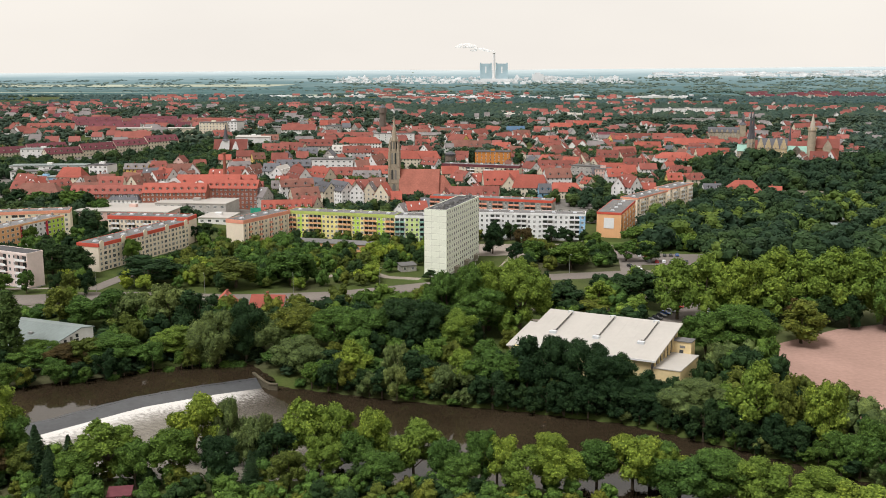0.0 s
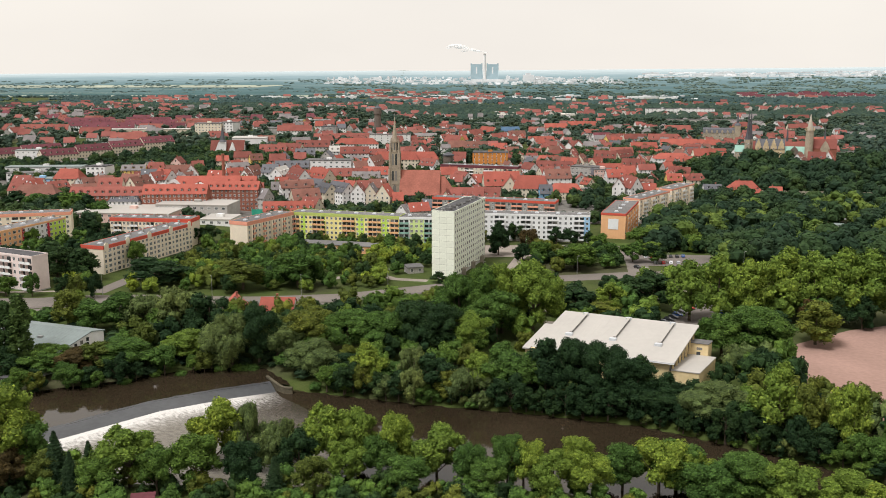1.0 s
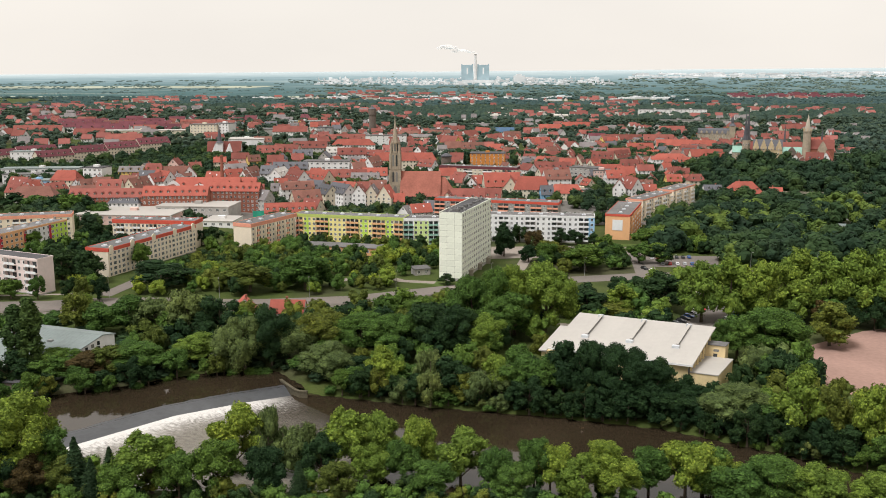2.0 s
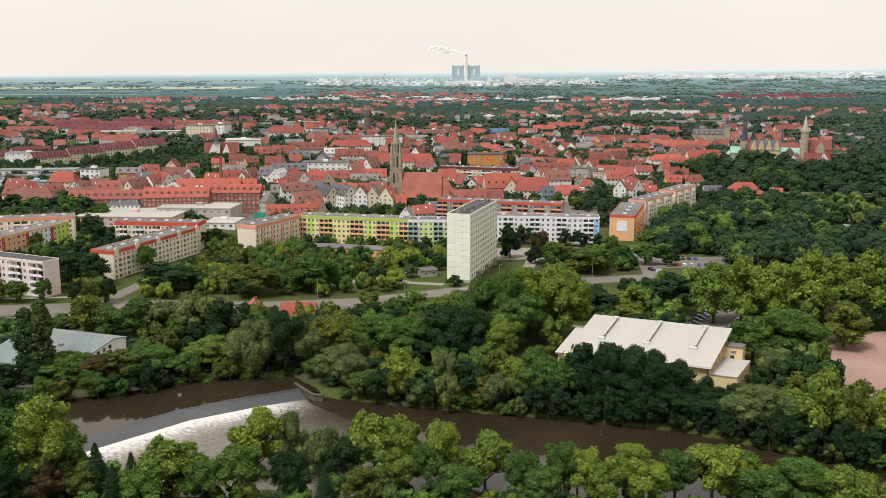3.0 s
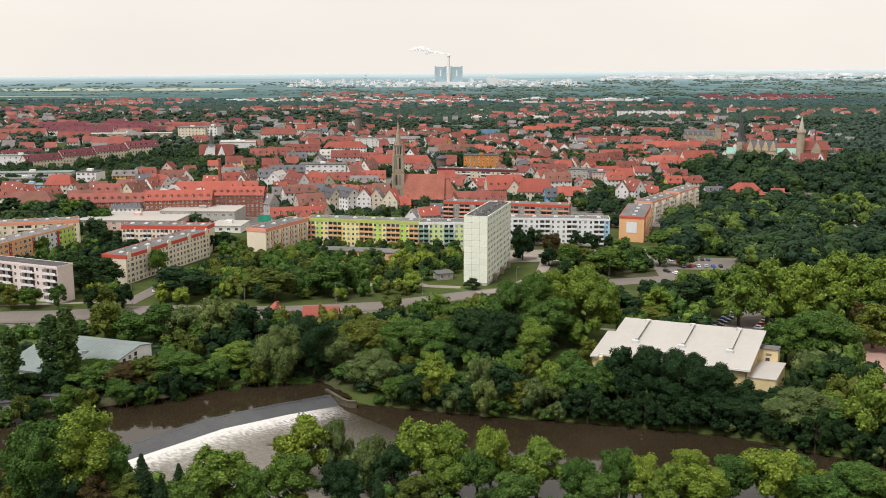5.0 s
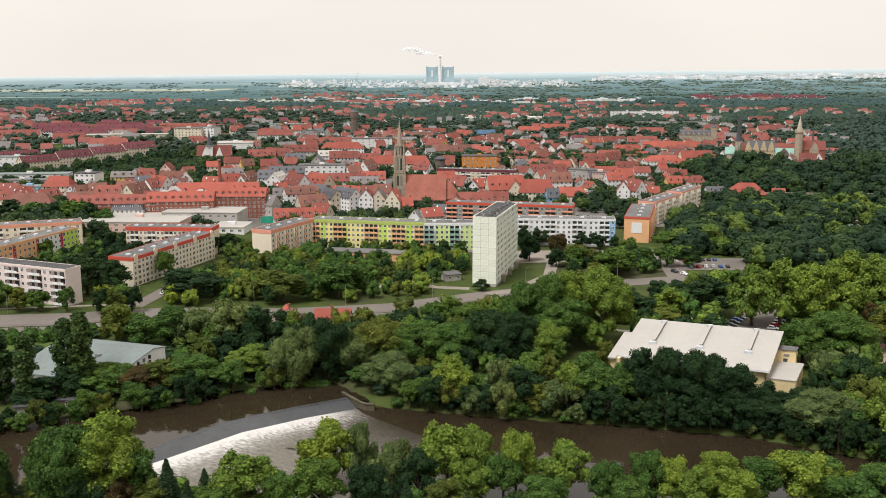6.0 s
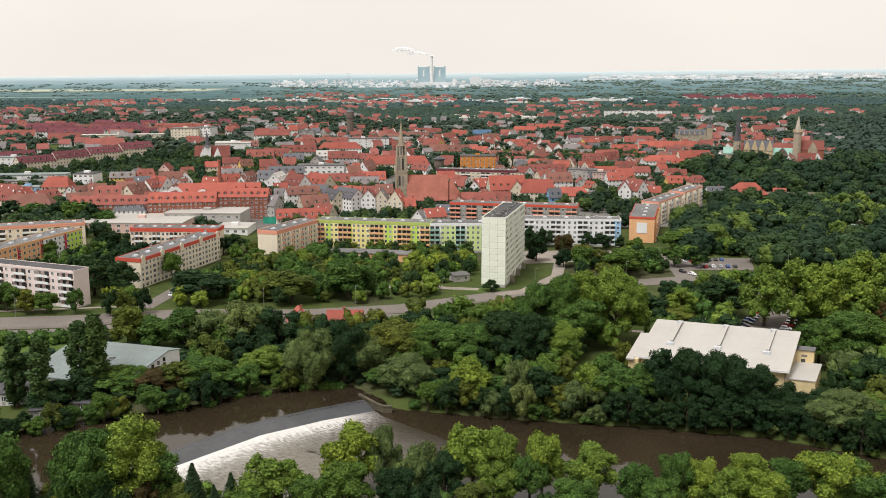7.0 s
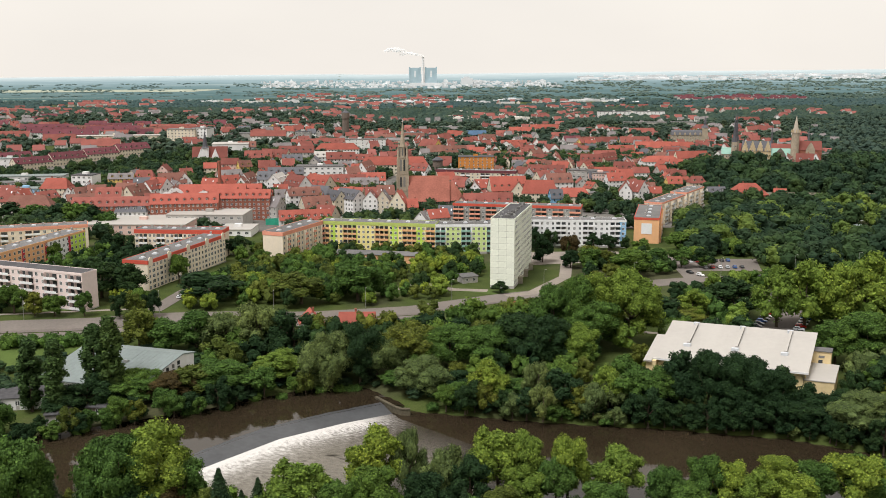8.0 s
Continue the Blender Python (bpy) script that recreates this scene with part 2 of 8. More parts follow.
P_CREAM = surface("panel_cream", (0.70, 0.61, 0.48), 0.85, 0.2, 1, 0.2, 0.08)
P_WHITE = surface("panel_white", (0.70, 0.70, 0.69), 0.85, 0.2, 1, 0.2, 0.08)
P_YELLOW = surface("panel_yellow", (0.76, 0.66, 0.27), 0.85, 0.2, 1, 0.2, 0.08)
P_LIME = surface("panel_lime", (0.47, 0.64, 0.1), 0.85, 0.2, 1, 0.2, 0.08)
P_OLIVE = surface("parapet_olive_lime", (0.40, 0.47, 0.13), 0.85, 0.2, 1, 0.2, 0.1)
P_GREEN = surface("panel_pale_lime", (0.55, 0.66, 0.27), 0.85, 0.2, 1, 0.2, 0.08)
P_RED = surface("parapet_red", (0.5, 0.085, 0.055), 0.8, 0.2, 1, 0.2, 0.1)
P_SALMON = surface("parapet_salmon", (0.66, 0.29, 0.20), 0.85, 0.2, 1, 0.2, 0.1)
P_ORANGE = WALL["orange"]
P_DARKRED = surface("panel_crimson", (0.42, 0.03, 0.05), 0.8, 0.2, 1, 0.2, 0.1)
P_BLUE = surface("panel_light_blue", (0.28, 0.47, 0.66), 0.8, 0.2, 1, 0.2, 0.08)
P_JOINT = surface("panel_joint", (0.34, 0.34, 0.29), 0.9, 0.1, 1, 0.2, 0.2)


def glass_material():
    m, nt, b = nodes_of("window_glass", 0.12, 0.5)
    info = nt.nodes.new("ShaderNodeObjectInfo").outputs["Random"]
    c = ramp(nt, info, [(0.0, (0.02, 0.024, 0.026)), (0.7, (0.06, 0.065, 0.065)), (1.0, (0.2, 0.19, 0.17))])
    nt.links.new(c, b.inputs["Base Color"])
    return m


GLASS = glass_material()
SKYLIGHT = surface("skylight_dome", (0.5, 0.52, 0.54), 0.3, 0.5, 1, 0.3, 0.1)


def water_material():
    m, nt, b = nodes_of("muddy_river_water", 0.03, 0.4)
    big = noise_tex(nt, 0.03, 3)
    c = ramp(nt, big, [(0.3, (0.020, 0.0145, 0.0085)), (0.7, (0.033, 0.024, 0.0145))])
    nt.links.new(c, b.inputs["Base Color"])
    rip = noise_tex(nt, 0.55, 4, stretch=(0.5, 1.3, 1))
    bump(nt, b, rip, 0.07, 0.2)
    return m


def foam_material():
    m, nt, b = nodes_of("white_water", 0.3, 0.3)
    uv = nt.nodes.new("ShaderNodeUVMap").outputs[0]
    sep = nt.nodes.new("ShaderNodeSeparateXYZ")
    nt.links.new(uv, sep.inputs[0])
    streak = noise_tex(nt, 1.0, 6, uv, (1.6, 0.7, 1))
    fine = noise_tex(nt, 1.0, 5, uv, (7.0, 4.0, 1))
    n1 = nt.nodes.new("ShaderNodeMath")
    n1.operation = "MULTIPLY_ADD"
    nt.links.new(fine, n1.inputs[0])
    n1.inputs[1].default_value = 0.6
    nt.links.new(streak, n1.inputs[2])
    # foam thins out away from the weir's foot
    n2 = nt.nodes.new("ShaderNodeMath")
    n2.operation = "MULTIPLY_ADD"
    nt.links.new(sep.outputs[1], n2.inputs[0])
    n2.inputs[1].default_value = -0.066
    nt.links.new(n1.outputs[0], n2.inputs[2])
    f = ramp(nt, n2.outputs[0], [(0.0, (0.04, 0.04, 0.04)), (0.26, (0.16, 0.16, 0.16)), (0.42, (0.34, 0.34, 0.34)), (0.56, (0.72, 0.72, 0.72)), (0.7, (1, 1, 1))])
    stir = nt.nodes.new("ShaderNodeMath")
    stir.operation = "DIVIDE"
    nt.links.new(sep.outputs[0], stir.inputs[0])
    stir.inputs[1].default_value = 40.0
    rough_water = mix(nt, ramp(nt, n1.outputs[0], [(0.5, (0, 0, 0)), (0.9, (1, 1, 1))]), (0.05, 0.042, 0.03), (0.16, 0.142, 0.112))
    base = mix(nt, ramp(nt, stir.outputs[0], [(0.05, (0, 0, 0)), (0.8, (1, 1, 1))]), (0.026, 0.019, 0.0115), rough_water)
    f = mix(nt, 1.0, f, ramp(nt, stir.outputs[0], [(0.0, (0.15, 0.15, 0.15)), (0.3, (1, 1, 1))]), "MULTIPLY")
    nt.links.new(ramp(nt, stir.outputs[0], [(0.0, (0.04, 0.04, 0.04)), (0.6, (0.3, 0.3, 0.3))]), b.inputs["Roughness"])
    c = mix(nt, f, base, (0.6, 0.575, 0.54))
    nt.links.new(c, b.inputs["Base Color"])
    bump(nt, b, n1.outputs[0], 0.6, 0.4)
    return m


WATER, FOAM = water_material(), foam_material()
CARPAINT = {n: surface("car_paint_" + n, c, 0.25, 0.6, 1, 0.3, 0.05) for n, c in
            (("white", (0.75, 0.75, 0.75)), ("silver", (0.42, 0.43, 0.44)), ("black", (0.02, 0.02, 0.022)), ("blue", (0.03, 0.09, 0.28)), ("red", (0.45, 0.02, 0.02)), ("grey", (0.12, 0.125, 0.13)))}
TABLECLOTH = surface("orange_canvas", (0.75, 0.22, 0.04), 0.8, 0.2, 2, 0.5, 0.1)


# ---- building helpers ----
class Shape:
    """Collects vertices and faces of one part."""

    def __init__(self):
        self.v, self.f, self.m = [], [], []

    def poly(self, pts, slot=0):
        n = len(self.v)
        self.v += [tuple(p) for p in pts]
        self.f.append(tuple(range(n, n + len(pts))))
        self.m.append(slot)

    def box(self, x0, x1, y0, y1, z0, z1, slot=0):
        n = len(self.v)
        self.v += [(x0, y0, z0), (x1, y0, z0), (x1, y1, z0), (x0, y1, z0), (x0, y0, z1), (x1, y0, z1), (x1, y1, z1), (x0, y1, z1)]
        for q in ((3, 2, 1, 0), (4, 5, 6, 7), (0, 1, 5, 4), (1, 2, 6, 5), (2, 3, 7, 6), (3, 0, 4, 7)):
            self.f.append(tuple(n + i for i in q))
            self.m.append(slot)

    def prism(self, pts, lift, slot=0):
        """A polygon (list of 3D points) swept along the vector lift."""
        k, n = len(pts), len(self.v)
        self.v += [tuple(p) for p in pts] + [tuple(a + b for a, b in zip(p, lift)) for p in pts]
        self.f += [tuple(n + i for i in range(k)), tuple(n + k + i for i in reversed(range(k)))]
        self.f += [(n + i, n + k + i, n + k + (i + 1) % k, n + (i + 1) % k) for i in range(k)]
        self.m += [slot] * (k + 2)

    def cone(self, x, y, z0, z1, r0, r1, k=12, slot=0, turn=0.0):
        n = len(self.v)
        for r, z in ((r0, z0), (r1, z1)):
            self.v += [(x + r * math.cos(turn + 2 * math.pi * i / k), y + r * math.sin(turn + 2 * math.pi * i / k), z) for i in range(k)]
        self.f += [(n + i, n + (i + 1) % k, n + k + (i + 1) % k, n + k + i) for i in range(k)]
        self.f += [tuple(n + i for i in reversed(range(k))), tuple(n + k + i for i in range(k))]
        self.m += [slot] * (k + 2)

    def limb(self, a, b, r0, r1, k=6, slot=0):
        a, b = Vector(a), Vector(b)
        d = (b - a).normalized()
        s = d.orthogonal().normalized()
        t = d.cross(s)
        n = len(self.v)
        for p, r in ((a, r0), (b, r1)):
            self.v += [tuple(p + r * (math.cos(2 * math.pi * i / k) * s + math.sin(2 * math.pi * i / k) * t)) for i in range(k)]
        self.f += [(n + i, n + (i + 1) % k, n + k + (i + 1) % k, n + k + i) for i in range(k)]
        self.f += [tuple(n + k + i for i in range(k))]
        self.m += [slot] * (k + 1)

    def mesh(self, name, *mats):
        me = bpy.data.meshes.new(name)
        me.from_pydata(self.v, [], self.f)
        for mt in mats:
            me.materials.append(mt)
        if len(mats) > 1:
            me.polygons.foreach_set("material_index", self.m)
        bm = bmesh.new()
        bm.from_mesh(me)
        bmesh.ops.recalc_face_normals(bm, faces=bm.faces)
        bm.to_mesh(me)
        bm.free()
        return me


def child(name, me, parent, m=None, label=""):
    ob = new(name, me)
    ob.parent = parent
    if m is not None:
        ob.matrix_basis = m
    if label:
        ob["label"] = label
    return ob


def thing(name, label, category, group="", m=None, data=None, kind=""):
    ob = new(name, data)
    if m is not None:
        ob.matrix_basis = m
    return tagged(ob, label, category, group, kind)


def smooth(a, b, v):
    t = np.clip((v - a) / (b - a), 0, 1)
    return t * t * (3 - 2 * t)


# ---- the land ----
FAR_BANK_X = (-400, -260, -172, -145, -131, -118, -105, -92, -70, -60, -54, -16, 20, 53, 81, 105, 150, 260, 500)
FAR_BANK_Y = (268, 275, 283, 293, 299, 304, 312, 318, 321, 306, 303, 290, 281, 270, 251, 232, 198, 120, -20)
NEAR_BANK_X = (-400, -165, -150, -125, -108, -85, -20, 25, 60, 85, 120, 200, 500)
NEAR_BANK_Y = (215, 226, 240, 252, 243, 229, 226, 223, 205, 188, 160, 100, -160)


def far_bank(x):
    return np.interp(x, FAR_BANK_X, FAR_BANK_Y)


def near_bank(x):
    return np.interp(x, NEAR_BANK_X, NEAR_BANK_Y)


def land(x, y):
    """Height of the ground."""
    x, y = np.asarray(x, float), np.asarray(y, float)
    fb, nb = far_bank(x), near_bank(x)
    z = -4.7 + 2.2 * smooth(1, 16, y - fb) + 2.5 * smooth(10, 75, y - fb)
    z = z + 4.0 * smooth(-80, -165, x) * smooth(340, 400, y)
    z = z + 16.0 * smooth(60, -220, x) * smooth(720, 1050, y) * (1 - smooth(1600, 2600, y))
    hill = np.exp(-(((x - 335) / 110) ** 2 + ((y - 890) / 90) ** 2))
    z = z + 13.0 * hill
    # far land raised so that its edge meets the horizon in the camera's view
    rise = np.clip((y - 3250) / 1650, 0, 1)
    z = z + (82 + 0.0085 * np.clip(x, -2600, 2600)) * rise ** 1.25
    # the river bed
    inside = np.minimum(fb - y, y - nb)
    z = np.where(y < nb, -3.0, z)
    z = np.where((y > nb) & (y < fb), np.where(fb - y < y - nb, -4.7, -3.0), z)
    z = z - 4.2 * smooth(-2.0, 2.5, inside)
    return z


def ground_z(x, y):
    return float(land(x, y))


def axis_steps(lo, hi, dense_lo, dense_hi, step, growth):
    vals, v, s = [], dense_lo, step
    while v > lo:
        s *= growth
        v -= s
        vals.append(max(v, lo))
    vals = vals[::-1] + list(np.arange(dense_lo, dense_hi, step))
    v, s = dense_hi, step
    while v < hi:
        vals.append(v)
        v += s
        s *= growth
    return np.array(vals + [hi])


def sheet(name, xs, ys, lift, material, label, kind="structure", category="ground", mask=None):
    gx, gy = np.meshgrid(xs, ys)
    gz = land(gx, gy) + lift
    nx, ny = len(xs), len(ys)
    verts = np.stack([gx.ravel(), gy.ravel(), gz.ravel()], 1)
    i, j = np.meshgrid(np.arange(nx - 1), np.arange(ny - 1))
    a = (j * nx + i).ravel()
    faces = np.stack([a, a + 1, a + nx + 1, a + nx], 1)
    me = bpy.data.meshes.new(name)
    me.from_pydata(verts.tolist(), [], faces.tolist())
    me.materials.append(material)
    me.polygons.foreach_set("use_smooth", [True] * len(me.polygons))
    return thing(name, label, category, kind=kind, data=me)


sheet("ground", axis_steps(-4900, 4900, -260, 260, 3.5, 1.12), axis_steps(-900, 4890, 150, 470, 3.0, 1.06), 0.0, GROUND,
      "grassy river plain with patches of bare soil reaching the horizon")


def ribbon(name, pts, width, lift, material, label, category="road", kind="structure", step=5.0):
    """A strip of even width that follows the ground along a line of plan points."""
    line = [Vector((*p, 0)) for p in pts]
    dense = []
    for a, b in zip(line, line[1:]):
        n = max(1, int((b - a).length / step))
        dense += [a.lerp(b, i / n) for i in range(n)]
    dense.append(line[-1])
    sh, cross = [], 4
    for i, p in enumerate(dense):
        d = (dense[min(i + 1, len(dense) - 1)] - dense[max(i - 1, 0)]).normalized()
        s = Vector((d.y, -d.x, 0))
        for c in range(cross + 1):
            q = p + s * width * (c / cross - 0.5)
            sh.append((q.x, q.y, ground_z(q.x, q.y) + lift))
    k = cross + 1
    faces = [(i * k + c, i * k + c + 1, (i + 1) * k + c + 1, (i + 1) * k + c) for i in range(len(dense) - 1) for c in range(cross)]
    me = bpy.data.meshes.new(name)
    me.from_pydata(sh, [], faces)
    me.materials.append(material)
    ROADS.append((pts, width / 2 + 2.5))
    return thing(name, label, category, kind=kind, data=me)


def patch(name, pts, lift, material, label, category="ground", blocked=True, step=4.0):
    """A flat area of the ground with the given outline, laid on the land."""
    bm = bmesh.new()
    vs = [bm.verts.new((*p, 0)) for p in pts]
    bm.faces.new(vs)
    xs, ys = [p[0] for p in pts], [p[1] for p in pts]
    for axis, lo, hi in ((0, min(xs), max(xs)), (1, min(ys), max(ys))):
        n = min(60, int((hi - lo) / step))
        for i in range(1, n):
            co, no = [0, 0, 0], [0, 0, 0]
            co[axis], no[axis] = lo + (hi - lo) * i / n, 1
            bmesh.ops.bisect_plane(bm, geom=bm.verts[:] + bm.edges[:] + bm.faces[:], plane_co=co, plane_no=no)
    for v in bm.verts:
        v.co.z = ground_z(v.co.x, v.co.y) + lift
    me = bpy.data.meshes.new(name)
    bm.to_mesh(me)
    bm.free()
    me.materials.append(material)
    if blocked:
        AREAS.append(pts)
    return thing(name, label, category, kind="structure", data=me)


ROADS, AREAS, SITES = [], [], []


def in_poly(x, y, pts):
    hit, j = False, len(pts) - 1
    for i in range(len(pts)):
        (xi, yi), (xj, yj) = pts[i], pts[j]
        if (yi > y) != (yj > y) and x < (xj - xi) * (y - yi) / (yj - yi) + xi:
            hit = not hit
        j = i
    return hit


def near_line(x, y, pts, r):
    for (ax, ay), (bx, by) in zip(pts, pts[1:]):
        dx, dy = bx - ax, by - ay
        t = max(0, min(1, ((x - ax) * dx + (y - ay) * dy) / (dx * dx + dy * dy)))
        if math.hypot(x - ax - t * dx, y - ay - t * dy) < r:
            return True
    return False


def site(x, y, rot, l, d, margin=2.5):
    """Remember the footprint of a building, so that no tree grows in it."""
    c, s = math.cos(radians(rot)), math.sin(radians(rot))
    SITES.append((x, y, c, s, l / 2 + margin, d / 2 + margin))


SITE_GRID = {"n": 0, "a": None}


def is_free(x, y, pad=0.0):
    if SITES:
        if SITE_GRID["n"] != len(SITES):
            SITE_GRID["n"], SITE_GRID["a"] = len(SITES), np.array(SITES)
        sx, sy, c, s, hl, hd = SITE_GRID["a"].T
        u, v = (x - sx) * c + (y - sy) * s, -(x - sx) * s + (y - sy) * c
        if np.any((np.abs(u) < hl + pad) & (np.abs(v) < hd + pad)):
            return False
    if y < 620 and (any(near_line(x, y, p, r + pad) for p, r in ROADS) or any(in_poly(x, y, p) for p in AREAS)):
        return False
    return y > 420 or not (near_bank(x) - 1 < y < far_bank(x) + 1.0)


# roads and open areas
MAIN_ROAD = [(-330, 386), (-230, 387), (-175, 389), (-125, 401), (-48, 412), (-6, 431), (40, 446), (86, 456), (130, 460), (200, 466), (330, 490)]
ribbon("road", MAIN_ROAD, 13, 0.10, ASPHALT, "worn grey asphalt main road beside the river park")
ribbon("road", [(x, y - 13) for x, y in MAIN_ROAD[:5]], 6.5, 0.10, ASPHALT, "narrow grey asphalt carriageway beside the main road")
ribbon("tram_track", [(x, y - 7.6) for x, y in MAIN_ROAD[:6]], 2.6, 0.14, TRACK, "ballasted tram track between two carriageways", "track")
ribbon("road", [(86, 432), (92, 456), (97, 490), (96, 520)], 11, 0.12, ASPHALT, "grey asphalt side street at the junction")
ribbon("road", [(-155, 405), (-148, 440), (-130, 486)], 7, 0.12, ASPHALT, "narrow asphalt street beside a panel block")
ribbon("road", [(-5, 433), (8, 438), (30, 470), (42, 520), (100, 530)], 6, 0.12, PAVING, "pale access lane beside the tower block")
ribbon("footpath", [(-330, 403), (-215, 404), (-165, 408)], 2.5, 0.1, PAVING, "pale footpath beside the main road", "path")
ribbon("footpath", [(20, 384), (46, 388), (80, 384)], 4, 0.12, PAVING, "pale footpath behind the sports hall", "path")
ribbon("footpath", [(28, 372), (44, 366), (60, 352)], 3, 0.13, PAVING, "narrow paved path to the sports hall", "path")
ribbon("footpath", [(-62, 446), (-40, 462), (-28, 448), (-12, 444)], 5, 0.12, PAVING, "curved paved path among trees", "path")
ribbon("road", [(58, 412), (90, 408), (124, 412), (140, 440)], 6, 0.12, ASPHALT, "asphalt lane through the car park", "road")
patch("car_park", [(72, 352), (84, 346), (121, 400), (108, 408)], 0.14, ASPHALT, "asphalt car park behind the sports hall", "car park")
patch("car_park", [(98, 478), (132, 474), (142, 505), (103, 508)], 0.16, ASPHALT, "asphalt car park beside the junction", "car park")
patch("pavement", [(18, 500), (60, 505), (84, 520), (70, 536), (16, 535)], 0.16, PAVING, "paved yard in front of a panel block", "pavement")
patch("clay_pitch", [(116, 332), (112, 308), (111, 286), (122, 262), (190, 240), (215, 330), (180, 366), (152, 356)], 0.12, CLAY, "red clay sports pitch with worn edges", "sports pitch")
patch("lawn", [(1, 331), (5, 323), (14, 322), (16, 334)], 0.12, GRASS, "small mown lawn among trees", "lawn")
patch("lawn", [(24, 398), (22, 391), (60, 393), (58, 402)], 0.12, GRASS, "mown grass strip beside a path", "lawn")
patch("lawn", [(-330, 425), (-330, 406), (-190, 408), (-172, 413)], 0.09, GRASS, "mown lawn in front of a panel block", "lawn")
patch("lawn", [(-330, 372), (-330, 352), (-160, 345), (-156, 366)], 0.09, GRASS, "mown grass between road and hedge", "lawn")
patch("lawn", [(86, 540), (86, 528), (108, 526), (110, 543)], 0.09, GRASS, "mown lawn in front of an orange block", "lawn")
patch("lawn", [(-36, 450), (-10, 436), (4, 441), (-14, 447)], 0.09, GRASS, "mown lawn beside the tower block", "lawn")
patch("town_ground", [(-420, 575), (-330, 600), (130, 610), (190, 690), (190, 860), (250, 1000), (-420, 1000)], 0.2, TOWN, "grey paved ground of the old town", "pavement", blocked=False, step=8)

# the river and its weir
WEIR = [(-130, 247), (-114.4, 262.8), (-93.7, 283.5), (-76, 294), (-60.5, 301)]


def offset_line(line, d):
    out = []
    for i, p in enumerate(line):
        a, b = Vector(line[max(i - 1, 0)]), Vector(line[min(i + 1, len(line) - 1)])
        t = (b - a).normalized()
        out.append((p[0] + t.y * d, p[1] - t.x * d))
    return out


def water_sheet(name, outline, z, label):
    me = bpy.data.meshes.new(name)
    me.from_pydata([(x, y, z) for x, y in outline], [], [tuple(range(len(outline)))])
    me.materials.append(WATER)
    return thing(name, label, "water", kind="structure", data=me)


up = [(-420, 300), (-260, 306), (-145, 312), (-105, 330), (-70, 338), (-57, 306)]
water_sheet("water", offset_line(WEIR, -8.0)[::-1] + [(-200, 190), (-420, 190)] + up, -4.25, "calm brown river water above the weir")
down = offset_line(WEIR, -2.0)
water_sheet("water", down + [(-54, 318), (-10, 305), (30, 296), (60, 285), (95, 262), (130, 232), (300, 130), (500, 10), (500, -200), (60, 160), (-200, 190)], -5.6, "brown flowing river water below the weir")


def build_weir():
    top = thing("weir", "long sloping stone weir across the brown river", "weir", kind="structure")
    dense = []
    for a, b in zip(WEIR, WEIR[1:]):
        dense += [tuple(Vector(a).lerp(Vector(b), i / 6)) for i in range(6)]
    dense.append(WEIR[-1])
    rows = [(-10.6, -4.7), (-10.2, -4.28), (-8.6, -4.2), (-7.4, -4.32), (-0.4, -5.5), (1.0, -6.3)]
    sh = Shape()
    lines = [offset_line(dense, d) for d, z in rows]
    n = len(dense)
    for (d, z), ln in zip(rows, lines):
        for i, p in enumerate(ln):
            sh.v.append((*p, z + 0.05 * noise.noise((p[0] * 0.3, p[1] * 0.3, d))))
    for r in range(len(rows) - 1):
        for i in range(n - 1):
            sh.f.append((r * n + i, r * n + i + 1, (r + 1) * n + i + 1, (r + 1) * n + i))
            sh.m.append(0)
    me = sh.mesh("sill", WEIRSTONE)
    child("sill", me, top)


build_weir()


def build_foam():
    dense = []
    for a, b in zip(WEIR, WEIR[1:]):
        dense += [tuple(Vector(a).lerp(Vector(b), i / 10)) for i in range(10)]
    dense.append(WEIR[-1])
    reach = np.concatenate([np.arange(-1.2, 8, 0.7), np.arange(8, 56, 1.4)])
    verts, uvs = [], []
    dirs = offset_line(dense, 1.0)
    for r in reach:
        for i, p in enumerate(dense):
            nx, ny = dirs[i][0] - p[0], dirs[i][1] - p[1]
            swing = 0.55 * max(0, r - 3)
            x, y = p[0] + nx * r + swing * 0.8 * min(1, i / 14), p[1] + ny * r - swing * 0.1
            h = 0.4 * math.exp(-((r - 1.6) / 2.2) ** 2) + 0.16 * math.exp(-r / 30)
            z = -5.58 + 0.05 + h * (0.6 + 0.9 * noise.noise((x * 0.5, y * 0.5, 1.0))) + 0.05 * noise.noise((x * 1.7, y * 1.7, 4.0))
            if r < -0.6:
                z = -5.3
            verts.append((x, y, max(z, -5.57)))
            uvs.append(((len(dense) - 1 - i) * 1.6, r))
    n = len(dense)
    faces = [(r * n + i, r * n + i + 1, (r + 1) * n + i + 1, (r + 1) * n + i) for r in range(len(reach) - 1) for i in range(n - 1)]
    me = bpy.data.meshes.new("white_water")
    me.from_pydata(verts, [], faces)
    lay = me.uv_layers.new(name="flow")
    idx = np.empty(len(me.loops), int)
    me.loops.foreach_get("vertex_index", idx)
    lay.data.foreach_set("uv", np.array(uvs)[idx].ravel())
    me.polygons.foreach_set("use_smooth", [True] * len(me.polygons))
    me.materials.append(FOAM)
    thing("white_water", "churning white water at the foot of the weir", "water", kind="structure", data=me)


build_foam()


